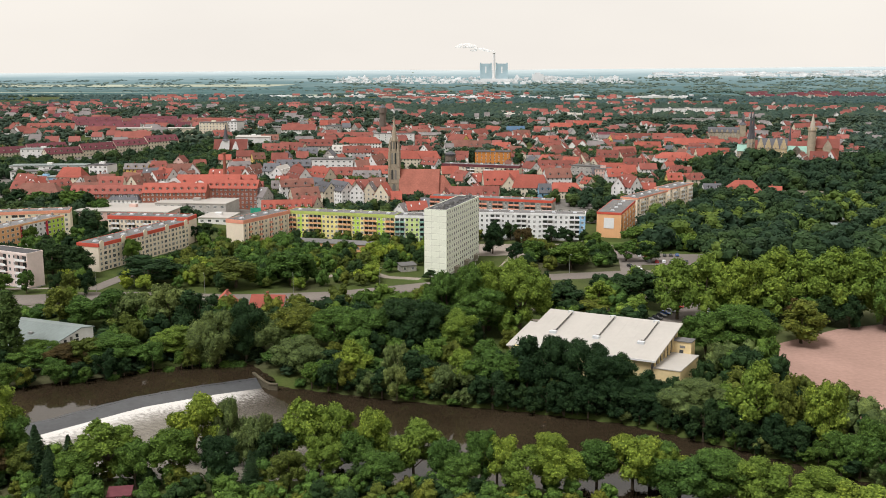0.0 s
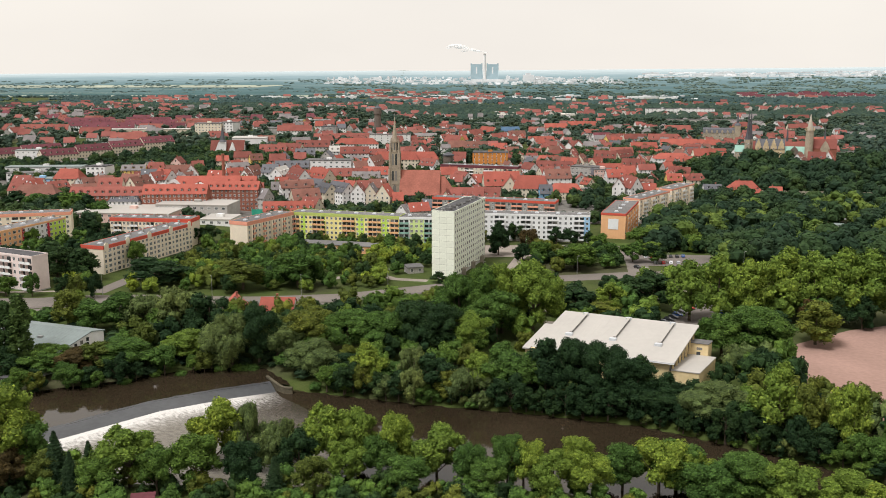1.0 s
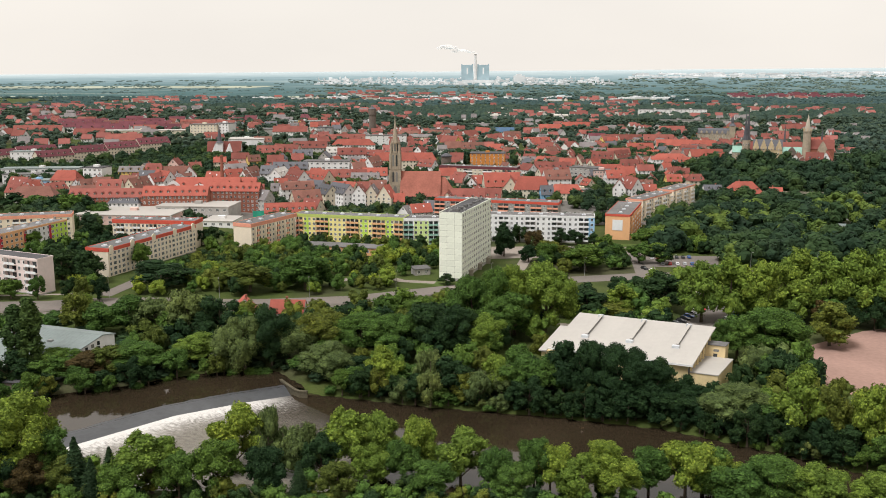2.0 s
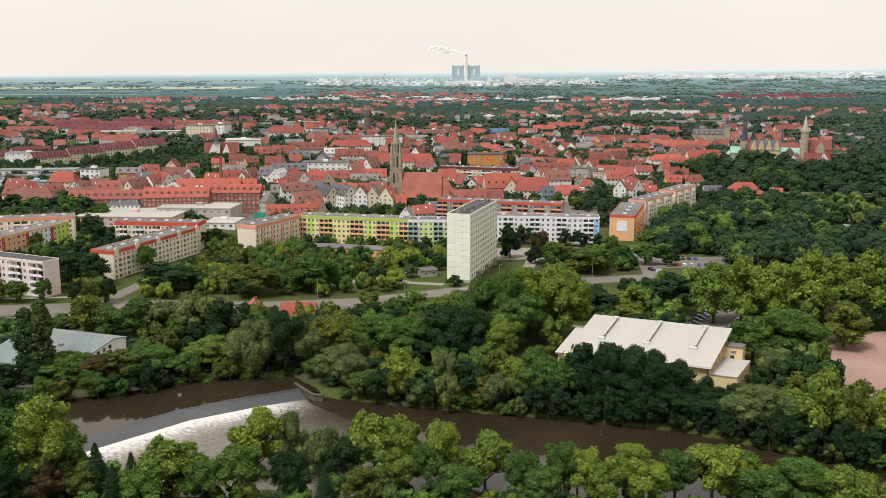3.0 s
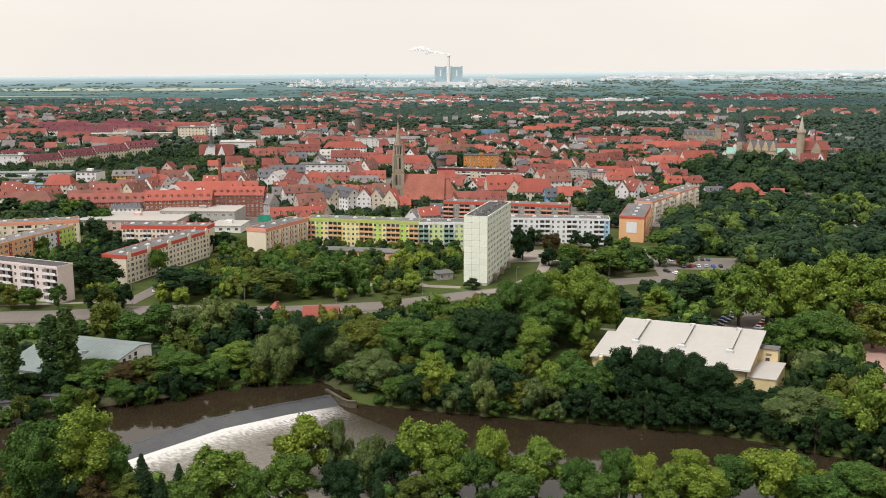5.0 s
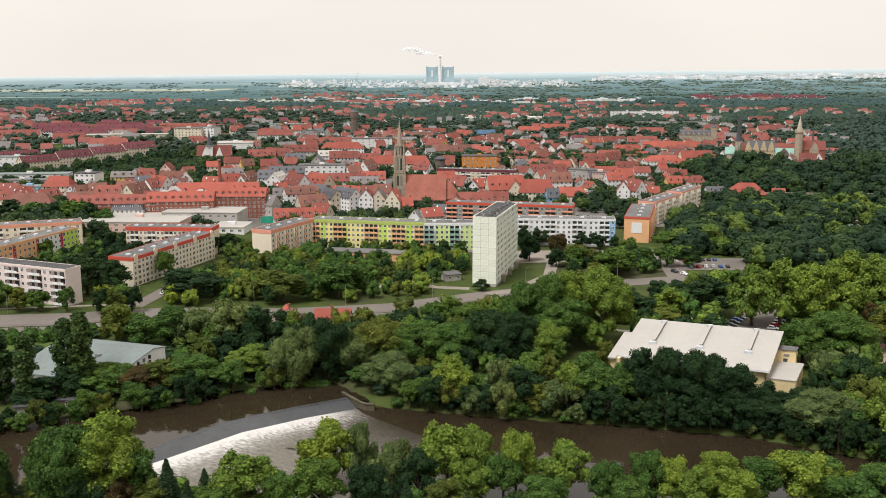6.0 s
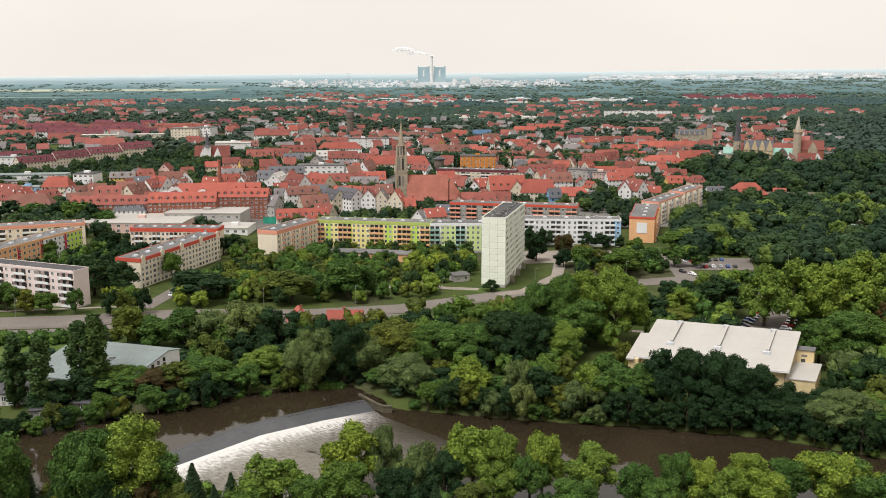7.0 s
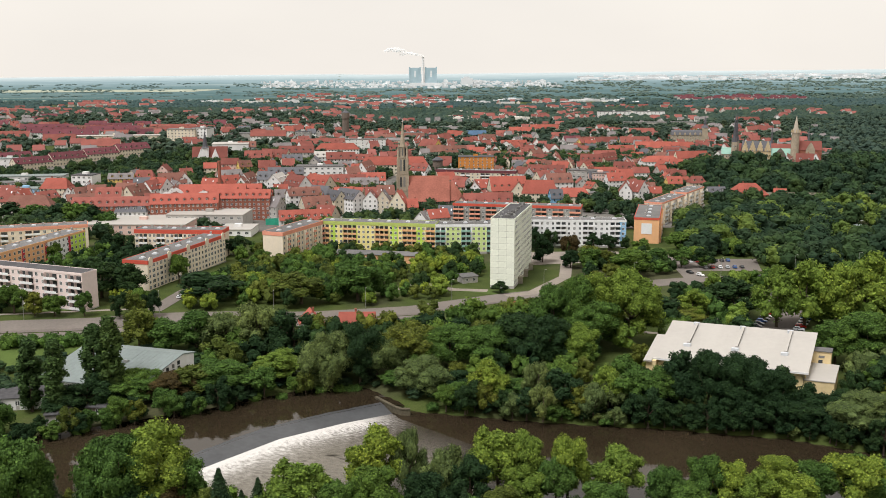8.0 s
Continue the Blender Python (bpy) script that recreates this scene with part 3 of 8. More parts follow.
def build_abutment():
    top = thing("weir_abutment", "pale concrete retaining wall at the end of the weir", "retaining wall", kind="structure")
    pts = [(-66, 313.5), (-62.5, 307.5), (-60.2, 303.6), (-58.2, 301.4), (-55.5, 301.0)]
    inner, outer = offset_line(pts, -0.3), offset_line(pts, 0.3)
    sh = Shape()
    for i in range(len(pts) - 1):
        sh.prism([(*inner[i], -8), (*outer[i], -8), (*outer[i + 1], -8), (*inner[i + 1], -8)], (0, 0, 4.3 + 0.05 * i))
    child("wall", sh.mesh("wall", MOSSY), top)
    cap = Shape()
    inner, outer = offset_line(pts, -0.5), offset_line(pts, 0.5)
    for i in range(len(pts) - 1):
        cap.prism([(*inner[i], -3.75), (*outer[i], -3.75), (*outer[i + 1], -3.75), (*inner[i + 1], -3.75)], (0, 0, 0.35 + 0.04 * i))
    child("coping", cap.mesh("coping", MOSSY), top)


build_abutment()


# ---- windows, balconies and facades ----
def window_mesh(w, h, bars=1, material=None):
    """A window in one piece: a proud frame with mullions round dark panes."""
    t = 0.1
    xs = [-w / 2 - t, -w / 2]
    for i in range(bars):
        x = -w / 2 + w * (i + 1) / (bars + 1)
        xs += [x - 0.05, x + 0.05]
    xs += [w / 2, w / 2 + t]
    zs = [-h / 2 - t, -h / 2, h / 2, h / 2 + t]
    n = len(xs)
    verts = [(x, -0.07, z) for z in zs for x in xs]
    faces, slots = [], []
    for j in range(3):
        for i in range(n - 1):
            faces.append((j * n + i, j * n + i + 1, (j + 1) * n + i + 1, (j + 1) * n + i))
            slots.append(1 if j == 1 and i % 2 == 1 else 0)
    k = len(verts)
    verts += [(xs[0], 0, zs[0]), (xs[-1], 0, zs[0]), (xs[-1], 0, zs[-1]), (xs[0], 0, zs[-1])]
    bottom, top_row = list(range(n)), list(range(3 * n, 4 * n))
    faces += [tuple(bottom[::-1] + [k, k + 1]), tuple(top_row + [k + 2, k + 3]), (0, n, 2 * n, 3 * n, k + 3, k), (k + 1, k + 2, 4 * n - 1, 3 * n - 1, 2 * n - 1, n - 1)]
    slots += [0] * 4
    me = bpy.data.meshes.new("window")
    me.from_pydata(verts, [], faces)
    me.materials.append(material or FRAMEWHITE)
    me.materials.append(GLASS)
    me.polygons.foreach_set("material_index", slots)
    return me


WIN = {
    "w": window_mesh(1.15, 1.35),
    "W": window_mesh(1.9, 1.4, 2),
    "s": window_mesh(0.8, 1.1, 0),
    "t": window_mesh(1.0, 1.7),
    "d": window_mesh(1.1, 1.3, 1, WALL["grey"]),
}


def balcony_meshes(w, h):
    sl = Shape()
    sl.box(-w / 2, w / 2, -1.25, 0.0, -0.12, 0.0)
    sl.box(-w / 2, -w / 2 + 0.08, -1.25, 0.0, 0.0, h - 0.35)
    pr = Shape()
    pr.box(-w / 2, w / 2, -1.33, -1.24, -0.15, 0.95)
    gl = Shape()
    gl.box(-w / 2 + 0.3, w / 2 - 0.3, -0.03, 0.02, 0.1, 2.2, 0)
    return sl, pr, gl


BALCONY = {}


def balcony(parent, m, w, h, front, slab):
    key = (round(w, 2), front.name, slab.name)
    if key not in BALCONY:
        sl, pr, gl = balcony_meshes(w, h)
        BALCONY[key] = (sl.mesh("balcony", slab), pr.mesh("parapet", front), gl.mesh("balcony_door", GLASS))
    a, b, c = BALCONY[key]
    top = child("balcony", a, parent, m)
    child("parapet", b, top)
    child("balcony_door", c, top)


def facade(parent, m, length, floors, fh, z_first, pattern, front=None, slab=None):
    """Windows and balconies, storey by storey, on a wall whose lower left corner is the pose m."""
    step = length / len(pattern)
    for f in range(floors):
        z = z_first + f * fh
        for i, ch in enumerate(pattern):
            x = (i + 0.5) * step
            if ch in WIN:
                child("window", WIN[ch], parent, m @ Matrix.Translation((x, -0.012, z + fh * 0.55)))
            elif ch == "b":
                balcony(parent, m @ Matrix.Translation((x, 0, z + 0.15)), step * 0.94, fh, front, slab)


def panel_block(label, x, y, rot, L, D, z0, floors, wall, band, roof, patterns, front=None, end=None, band_h=1.3, fh=2.8, base=0.9, lights=0, sections=None, end_wall=None):
    """A slab block of flats. (x, y): its corner at the left end of the front; rot: the way the front runs."""
    m0 = pose(x, y, z0, 0, 0, rot)
    c, s = math.cos(radians(rot)), math.sin(radians(rot))
    site(x + c * L / 2 - s * D / 2, y + s * L / 2 + c * D / 2, rot, L, D, 3.0)
    top = thing("apartment_block", label, "apartment block", "panel blocks", m0)
    h = base + floors * fh
    parts = sections or [(0.0, 1.0, wall)]
    for a, b, mt in parts:
        sh = Shape()
        sh.box(a * L, b * L, 0, D, -3, h)
        child("wall", sh.mesh("wall", mt), top)
    if end_wall:
        for x0, x1 in ((-0.06, -0.003), (L + 0.003, L + 0.06)):
            sh = Shape()
            sh.box(x0, x1, 0.0, D, -3, h - 0.02)
            child("end_wall", sh.mesh("end_wall", end_wall), top)
    plinth = Shape()
    plinth.box(-0.1, L + 0.1, -0.1, D + 0.1, -3, base * 0.8)
    child("plinth", plinth.mesh("plinth", WALL["grey"]), top)
    pb = Shape()
    for x0, x1, y0, y1 in ((-0.15, L + 0.15, -0.15, 0.1), (-0.15, L + 0.15, D - 0.1, D + 0.15), (-0.15, 0.1, 0.1, D - 0.1), (L - 0.1, L + 0.15, 0.1, D - 0.1)):
        pb.box(x0, x1, y0, y1, h - 0.15, h + band_h)
    child("parapet", pb.mesh("parapet", band), top)
    rf = Shape()
    rf.box(0.1, L - 0.1, 0.1, D - 0.1, h, h + band_h - 0.12)
    child("roof", rf.mesh("roof", roof), top)
    hood = Shape()
    hood.box(-1.1, 1.1, -1.1, 1.1, 0, 0.4)
    hood.prism([(-0.8, -0.8, 0.4), (0.8, -0.8, 0.4), (0.8, 0.8, 0.4), (-0.8, 0.8, 0.4)], (0, 0, 0.3))
    hm = hood.mesh("skylight", SKYLIGHT)
    vent = Shape()
    vent.box(-0.5, 0.5, -0.35, 0.35, 0, 1.1)
    vent.box(-0.6, 0.6, -0.45, 0.45, 1.1, 1.22)
    vm = vent.mesh("roof_vent", WALL["grey"])
    for i in range(lights):
        xx = L * (i + 0.5) / lights
        child("skylight", hm, top, Matrix.Translation((xx, D * 0.45, h + band_h - 0.12)))
        child("roof_vent", vm, top, Matrix.Translation((xx + L / lights * 0.42, D * 0.6, h + band_h - 0.12)))
    facade(top, Matrix.Identity(4), L, floors, fh, base, patterns, front, wall if not sections else P_WHITE)
    if end:
        facade(top, pose(L, 0, 0, 0, 0, 90), D, floors, fh, base, end)
    return top


# ---- the white tower block ----
def tower_block():
    L, D, H, fh, rot = 53.0, 11.3, 33.0, 2.86, 71.0
    bx, by = 0.7, 446.6
    top = thing("tower_block", "tall pale concrete panel tower block with flat dark roof", "apartment block", "panel blocks", pose(bx, by, 0, 0, 0, rot))
    c, s = math.cos(radians(rot)), math.sin(radians(rot))
    site(bx + c * L / 2 - s * D / 2, by + s * L / 2 + c * D / 2, rot, L, D, 3.0)
    body = Shape()
    body.box(0.06, L - 0.06, 0.06, D - 0.06, -2, H - 0.5)
    child("body", body.mesh("body", P_JOINT), top)
    foot = Shape()
    foot.box(0.02, L - 0.02, 0.02, D - 0.02, -2, 1.25)
    child("plinth", foot.mesh("plinth", WALL["grey"]), top)
    cols, floors = 16, 11
    step, gap = L / cols, 0.05
    pan = Shape()
    pan.box(gap, step - gap, 0.0, 0.06, gap, fh - gap)
    pm = pan.mesh("panel", P_TOWER)
    gcols = 3
    gstep = D / gcols
    gp = Shape()
    gp.box(gap, gstep - gap, 0.0, 0.06, gap, fh - gap)
    gm = gp.mesh("panel", P_TOWER)
    gable = pose(0, D, 0, 0, 0, -90)
    for f in range(floors):
        for i in range(cols):
            child("panel", pm, top, Matrix.Translation((i * step, 0, 1.3 + f * fh)))
        for i in range(gcols):
            child("panel", gm, top, gable @ Matrix.Translation((i * gstep, 0, 1.3 + f * fh)))
    facade(top, Matrix.Identity(4), L, floors, fh, 1.3, "wwswwsww" + "wwswwsww")
    far_end = Shape()
    far_end.box(L - 0.07, L - 0.0, 0.0, D, 1.3, H - 0.4)
    child("end_wall", far_end.mesh("end_wall", P_TOWER), top)
    back = Shape()
    back.box(0, L, D - 0.06, D, 1.3, H - 0.4)
    child("back_wall", back.mesh("back_wall", P_TOWER), top)
    par = Shape()
    for x0, x1, y0, y1 in ((-0.05, L, -0.05, 0.25), (-0.05, L, D - 0.25, D + 0.05), (-0.05, 0.25, 0.25, D - 0.25), (L - 0.25, L, 0.25, D - 0.25)):
        par.box(x0, x1, y0, y1, 1.3 + floors * fh, H + 0.1)
    child("parapet", par.mesh("parapet", P_TOWER), top)
    rf = Shape()
    rf.box(0.25, L - 0.25, 0.25, D - 0.25, H - 0.6, H - 0.25)
    child("roof", rf.mesh("roof", BITUMEN_DARK), top)
    rnd = random.Random(5)
    for i in range(7):
        x, w = 5 + i * 7.2, rnd.uniform(1.6, 3.4)
        hut = Shape()
        hut.box(x, x + w * 0.7, 3.2, 3.2 + rnd.uniform(1.2, 3.0), H - 0.25, H + rnd.uniform(0.4, 1.1))
        hut.box(x - 0.1, x + w * 0.7 + 0.1, 3.1, 4.6, H + 0.3, H + 0.4)
        child("roof_hut", hut.mesh("roof_hut", BITUMEN), top)
    for i in range(9):
        x, y = rnd.uniform(2, L - 2), rnd.uniform(1.5, D - 1.5)
        mast = Shape()
        mast.cone(x, y, H - 0.25, H + rnd.uniform(1.5, 4.5), 0.07, 0.04, 6)
        mast.box(x - 0.5, x + 0.5, y - 0.04, y + 0.04, H + 1.1, H + 1.2)
        child("antenna", mast.mesh("antenna", STEEL), top)
    for i in range(12):
        x, y = rnd.uniform(2, L - 3), rnd.uniform(1.0, D - 2)
        v = Shape()
        v.box(x, x + rnd.uniform(0.5, 1.2), y, y + rnd.uniform(0.5, 1.0), H - 0.25, H + rnd.uniform(0.3, 0.9))
        child("roof_vent", v.mesh("roof_vent", STEEL), top)
    for k in (12.0, 28.0, 44.0):
        ent = Shape()
        ent.box(k, k + 4, -2.2, 0, 2.9, 3.2)
        ent.box(k, k + 0.3, -2.2, 0, 0, 2.9)
        child("entrance_canopy", ent.mesh("entrance_canopy", CONCRETE), top)


tower_block()

# ---- the slab blocks ----
ornate = panel_block("cream panel block with red parapet band and rooflights", -164.2, 441.5, 70.0, 72, 12.5, 3.4, 5, P_CREAM, P_RED, BITUMEN,
            "wWwWwwWwWwwWwWwwWwWwwWw", band_h=1.6, base=0.4, fh=2.45, lights=7)
for px in (2.2, 18.0, 35.0, 53.0, 69.5):
    arch = Shape()
    ring = [(px + 1.5 * math.cos(q), 0, 14.2 + 1.3 * math.sin(q)) for q in [math.pi * i / 8 for i in range(9)]]
    arch.prism([(px - 1.5, 0, 11.4), (px + 1.5, 0, 11.4)] + ring, (0, -0.35, 0))
    child("parapet_gable", arch.mesh("parapet_gable", P_CREAM), ornate, label="round-topped cream gable on the parapet")
panel_block("cream panel block with red parapet and white balconies", -188.3, 523.6, -8.5, 47, 12, 2.0, 5, P_CREAM, P_RED, BITUMEN,
            "wbbwwbbwwbbwwbbwwbbw", P_WHITE, base=0.6, lights=6, band_h=1.9)
panel_block("pale pink panel block with dark roof and white balconies", -239.0, 434.5, -27.0, 63.5, 8.5, 3.8, 5, P_PINK, P_PINK, BITUMEN_DARK,
            "wwbbwwbbwwbbwwbbwwbb", P_WHITE, base=0.9, fh=2.9, band_h=0.8, end_wall=P_PINK)
panel_block("bright orange and lime panel block with crimson stair strips", -238.8, 458.0, 71.5, 75, 12, 2.2, 5, P_ORANGE, P_ORANGE, BITUMEN,
            "wwWwwwWwwwWwwwWwwwWwww", base=0.7, lights=7, band_h=0.9,
            sections=[(0, 0.32, P_ORANGE), (0.32, 0.35, P_DARKRED), (0.35, 0.55, P_ORANGE), (0.55, 0.58, P_DARKRED), (0.58, 0.80, P_WHITE), (0.80, 0.83, P_DARKRED), (0.83, 1.0, P_LIME)], end_wall=P_LIME)
panel_block("cream panel block with salmon parapet behind trees", -302.0, 522.5, 15.0, 87, 12, 2.2, 5, P_CREAM, P_SALMON, BITUMEN,
            "wwbbwwbbwwbbwwbbwwbbww", P_WHITE, base=0.6, lights=8, band_h=1.6)
panel_block("pale pink panel block with salmon parapet", -110.6, 513.6, 63.0, 43, 12, 0.8, 5, P_CREAM, P_SALMON, BITUMEN,
            "wbwwbwwbwwbwwb", P_SALMON, base=0.6, lights=4, band_h=1.9)
panel_block("long yellow panel block with orange balconies", -92.5, 553.6, -15.5, 66, 12, 0.8, 5, P_YELLOW, P_OLIVE, BITUMEN,
            "bbwwGbbbwwwwbbbwwwbbbwwbb".replace("G", "w"), P_ORANGE, base=0.5, lights=6, band_h=1.6,
            sections=[(0, .09, P_YELLOW), (.09, .135, P_LIME), (.135, .26, P_YELLOW), (.26, .32, P_LIME), (.32, .62, P_YELLOW), (.62, .68, P_LIME), (.68, .84, P_YELLOW), (.84, .90, P_LIME), (.90, 1, P_YELLOW)])
panel_block("pale green panel block with dark green balconies", -28.8, 536.0, -3.2, 34, 12, 0.8, 5, P_GREEN, P_WHITE, BITUMEN,
            "bbwwwbbwwwbb", COPPER, base=0.5, lights=3, band_h=1.3,
            sections=[(0, .18, P_WHITE), (.18, .42, P_GREEN), (.42, .6, P_WHITE), (.6, .84, P_GREEN), (.84, 1, P_WHITE)])
panel_block("white panel block with blue painted end wall", 8.0, 555.0, -8.6, 74, 12, 0.6, 5, P_WHITE, P_WHITE, BITUMEN,
            "wbbwwwbbwwwbbwwwbbwwwbbw", P_WHITE, base=0.5, lights=6, band_h=0.9, end_wall=P_BLUE, sections=[(0, 0.945, P_WHITE), (0.945, 1.0, P_BLUE)])
panel_block("grey panel block with red parapet and pink balconies", -10.0, 625.6, -17.5, 82, 12, 0.0, 5, WALL["grey"], P_RED, BITUMEN,
            "bbwbbwbbwbbwbbwbbwbbwbb", P_SALMON, base=0.5, lights=6, band_h=1.5)
panel_block("low flat panel block with weathered red parapet", -3.0, 853.0, -18.9, 71, 12, 0.8, 4, WALL["cream"], ROOF["maroon"], BITUMEN,
            "wbbwwbbwwbbwwbbw", P_WHITE, base=0.5, lights=5, band_h=2.2)
orange = panel_block("orange panel block with painted white gable panel", 104.0, 554.6, 70.8, 57, 14.5, -0.4, 5, P_ORANGE, P_RED, BITUMEN,
                     "wbwwbwwbwwbwwbw", P_WHITE, base=0.5, lights=4, band_h=1.2)
board = Shape()
board.box(-0.14, -0.05, 4.2, 10.2, 6.0, 12.3)
child("painted_panel", board.mesh("painted_panel", P_WHITE), orange, label="white painted panel on the gable")
panel_block("pale yellow stepped panel block with white balconies", 126.0, 618.0, 54.0, 50, 12, 0.0, 5, P_CREAM, P_SALMON, BITUMEN,
            "wbbwwbbwwbbwwb", P_WHITE, base=0.5, lights=4, band_h=0.9)
panel_block("pale yellow stepped panel block with white balconies", 157.5, 661.0, 54.0, 42, 12, 0.8, 5, P_CREAM, P_SALMON, BITUMEN,
            "wbbwwbbwwbbw", P_WHITE, base=0.5, lights=3, band_h=0.9)


# ---- the sports hall by the river ----
def sports_hall():
    rot, L, D = -25.3, 47.3, 27.4
    z_hi, z_lo, g = 14.2, 8.3, -1.2
    top = thing("sports_hall", "cream sports hall with wide sloping white sheet roof", "sports hall", m=pose(38.2, 333.0, 0, 0, 0, rot))
    c, s = math.cos(radians(rot)), math.sin(radians(rot))
    site(38.2 + c * 20 + s * D / 2, 333 + s * 20 - c * D / 2, rot, L + 22, D + 6, 2)
    zr = lambda d: z_hi + (z_lo - z_hi) * d / D
    wall = Shape()
    i = 1.3
    wall.prism([(i, -i, g - 2), (i, -D + i, g - 2), (i, -D + i, zr(D - i) - 0.5), (i, -i, zr(i) - 0.5)], (L - 2 * i, 0, 0))
    child("wall", wall.mesh("wall", HALLCREAM), top)
    rf = Shape()
    rf.prism([(0, 0, z_hi), (0, -D, z_lo), (0, -D, z_lo - 0.45), (0, 0, z_hi - 0.45)], (L, 0, 0))
    child("roof", rf.mesh("roof", ROOFMETAL), top)
    fas = Shape()
    fas.prism([(-0.05, -D - 0.08, z_lo - 0.6), (-0.05, -D - 0.0, z_lo - 0.6), (-0.05, -D - 0.0, z_lo + 0.04), (-0.05, -D - 0.08, z_lo + 0.04)], (L + 0.1, 0, 0))
    child("fascia", fas.mesh("fascia", WALL["white"]), top)
    # seams of the roof sheets
    for k in range(1, 24):
        x = L * k / 24
        se = Shape()
        se.prism([(x - 0.05, -0.1, zr(0.1)), (x - 0.05, -D + 0.1, zr(D - 0.1)), (x - 0.05, -D + 0.1, zr(D - 0.1) + 0.03), (x - 0.05, -0.1, zr(0.1) + 0.03)], (0.1, 0, 0))
        child("roof_seam", se.mesh("roof_seam", ROOFMETAL), top)
    # the lower wing at the left end
    lw = Shape()
    lw.prism([(-2.6, -11, zr(11) - 0.01), (-2.6, -D - 2, zr(D + 2)), (-2.6, -D - 2, zr(D + 2) - 0.45), (-2.6, -11, zr(11) - 0.45)], (2.58, 0, 0))
    child("wing_roof", lw.mesh("wing_roof", ROOFMETAL), top)
    ww = Shape()
    ww.prism([(-2.0, -12, g - 2), (-2.0, -D - 1, g - 2), (-2.0, -D - 1, zr(D + 1) - 0.5), (-2.0, -12, zr(12) - 0.5)], (3.2, 0, 0))
    child("wing_wall", ww.mesh("wing_wall", HALLCREAM), top)
    # three raised roof lights
    for x in (8.8, 24.0, 39.2):
        rl = Shape()
        a, b = 2.4, 16.5
        rl.prism([(x - 0.45, -a, zr(a) - 0.1), (x - 0.45, -b, zr(b) - 0.1), (x - 0.45, -b, zr(b) + 1.0), (x - 0.45, -a, zr(a) + 1.0)], (0.9, 0, 0))
        light = child("roof_light", rl.mesh("roof_light", ROOFMETAL), top, label="long raised roof light")
        for k in range(12):
            d = a + 0.6 + k * 1.13
            p = Shape()
            p.prism([(x + 0.45, -d, zr(d) + 0.15), (x + 0.45, -d - 0.85, zr(d + 0.85) + 0.15), (x + 0.45, -d - 0.85, zr(d + 0.85) + 0.85), (x + 0.45, -d, zr(d) + 0.85)], (0.04, 0, 0))
            child("pane", p.mesh("pane", GLASS), light)
        cap = Shape()
        cap.box(x - 1.3, x + 1.0, -b - 1.4, -b, zr(b + 0.7) - 0.25, zr(b) + 0.55)
        child("light_end", cap.mesh("light_end", SKYLIGHT), light)
        cap = Shape()
        cap.box(x - 1.2, x + 0.6, -a, -a + 1.0, zr(a) - 0.1, zr(a) + 1.05)
        child("light_end", cap.mesh("light_end", SKYLIGHT), light)
    # pilasters and the yellow annex at the other end
    for k in range(7):
        d = 3 + k * 3.6
        p = Shape()
        p.box(L - i, L - i + 0.5, -d - 0.25, -d + 0.25, g, zr(d) - 0.5)
        child("pilaster", p.mesh("pilaster", HALLCREAM), top)
        w = Shape()
        w.box(L - i, L - i + 0.05, -d - 3.0, -d - 0.6, g + 5.6, zr(d + 3) - 1.0)
        child("window", w.mesh("window", GLASS), top)
    ax = Shape()
    ax.box(L - 1.2, L + 5.0, -6.5, -2.2, g - 2, 9.6)
    an = child("annex", ax.mesh("annex", HALLCREAM), top, label="cream plastered annex")
    ar = Shape()
    ar.box(L - 1.4, L + 5.2, -6.8, -1.9, 9.6, 9.9)
    child("roof", ar.mesh("roof", BITUMEN), an)
    for x0, z0, z1, w in ((L + 1.2, 4.2, 6.8, 1.3), (L + 1.2, 7.5, 8.3, 1.8)):
        p = Shape()
        p.box(x0, x0 + w, -6.6, -6.48, z0, z1)
        child("window", p.mesh("window", GLASS), an)
    tw = Shape()
    tw.box(L - 1.2, L + 7.5, -D + 1.5, -6.5, g - 2, 5.4)
    te = child("terrace", tw.mesh("terrace", HALLCREAM), top, label="low cream wing with flat terrace roof")
    tr = Shape()
    tr.box(L - 1.2, L + 7.7, -D + 1.3, -6.5, 5.4, 5.7)
    child("roof", tr.mesh("roof", ROOFMETAL), te)
    # the plan is skewed slightly so that the roof corners fit the camera's view
    for ob in top.children_recursive:
        for v in ob.data.vertices:
            v.co.x += 0.1 * v.co.y


sports_hall()


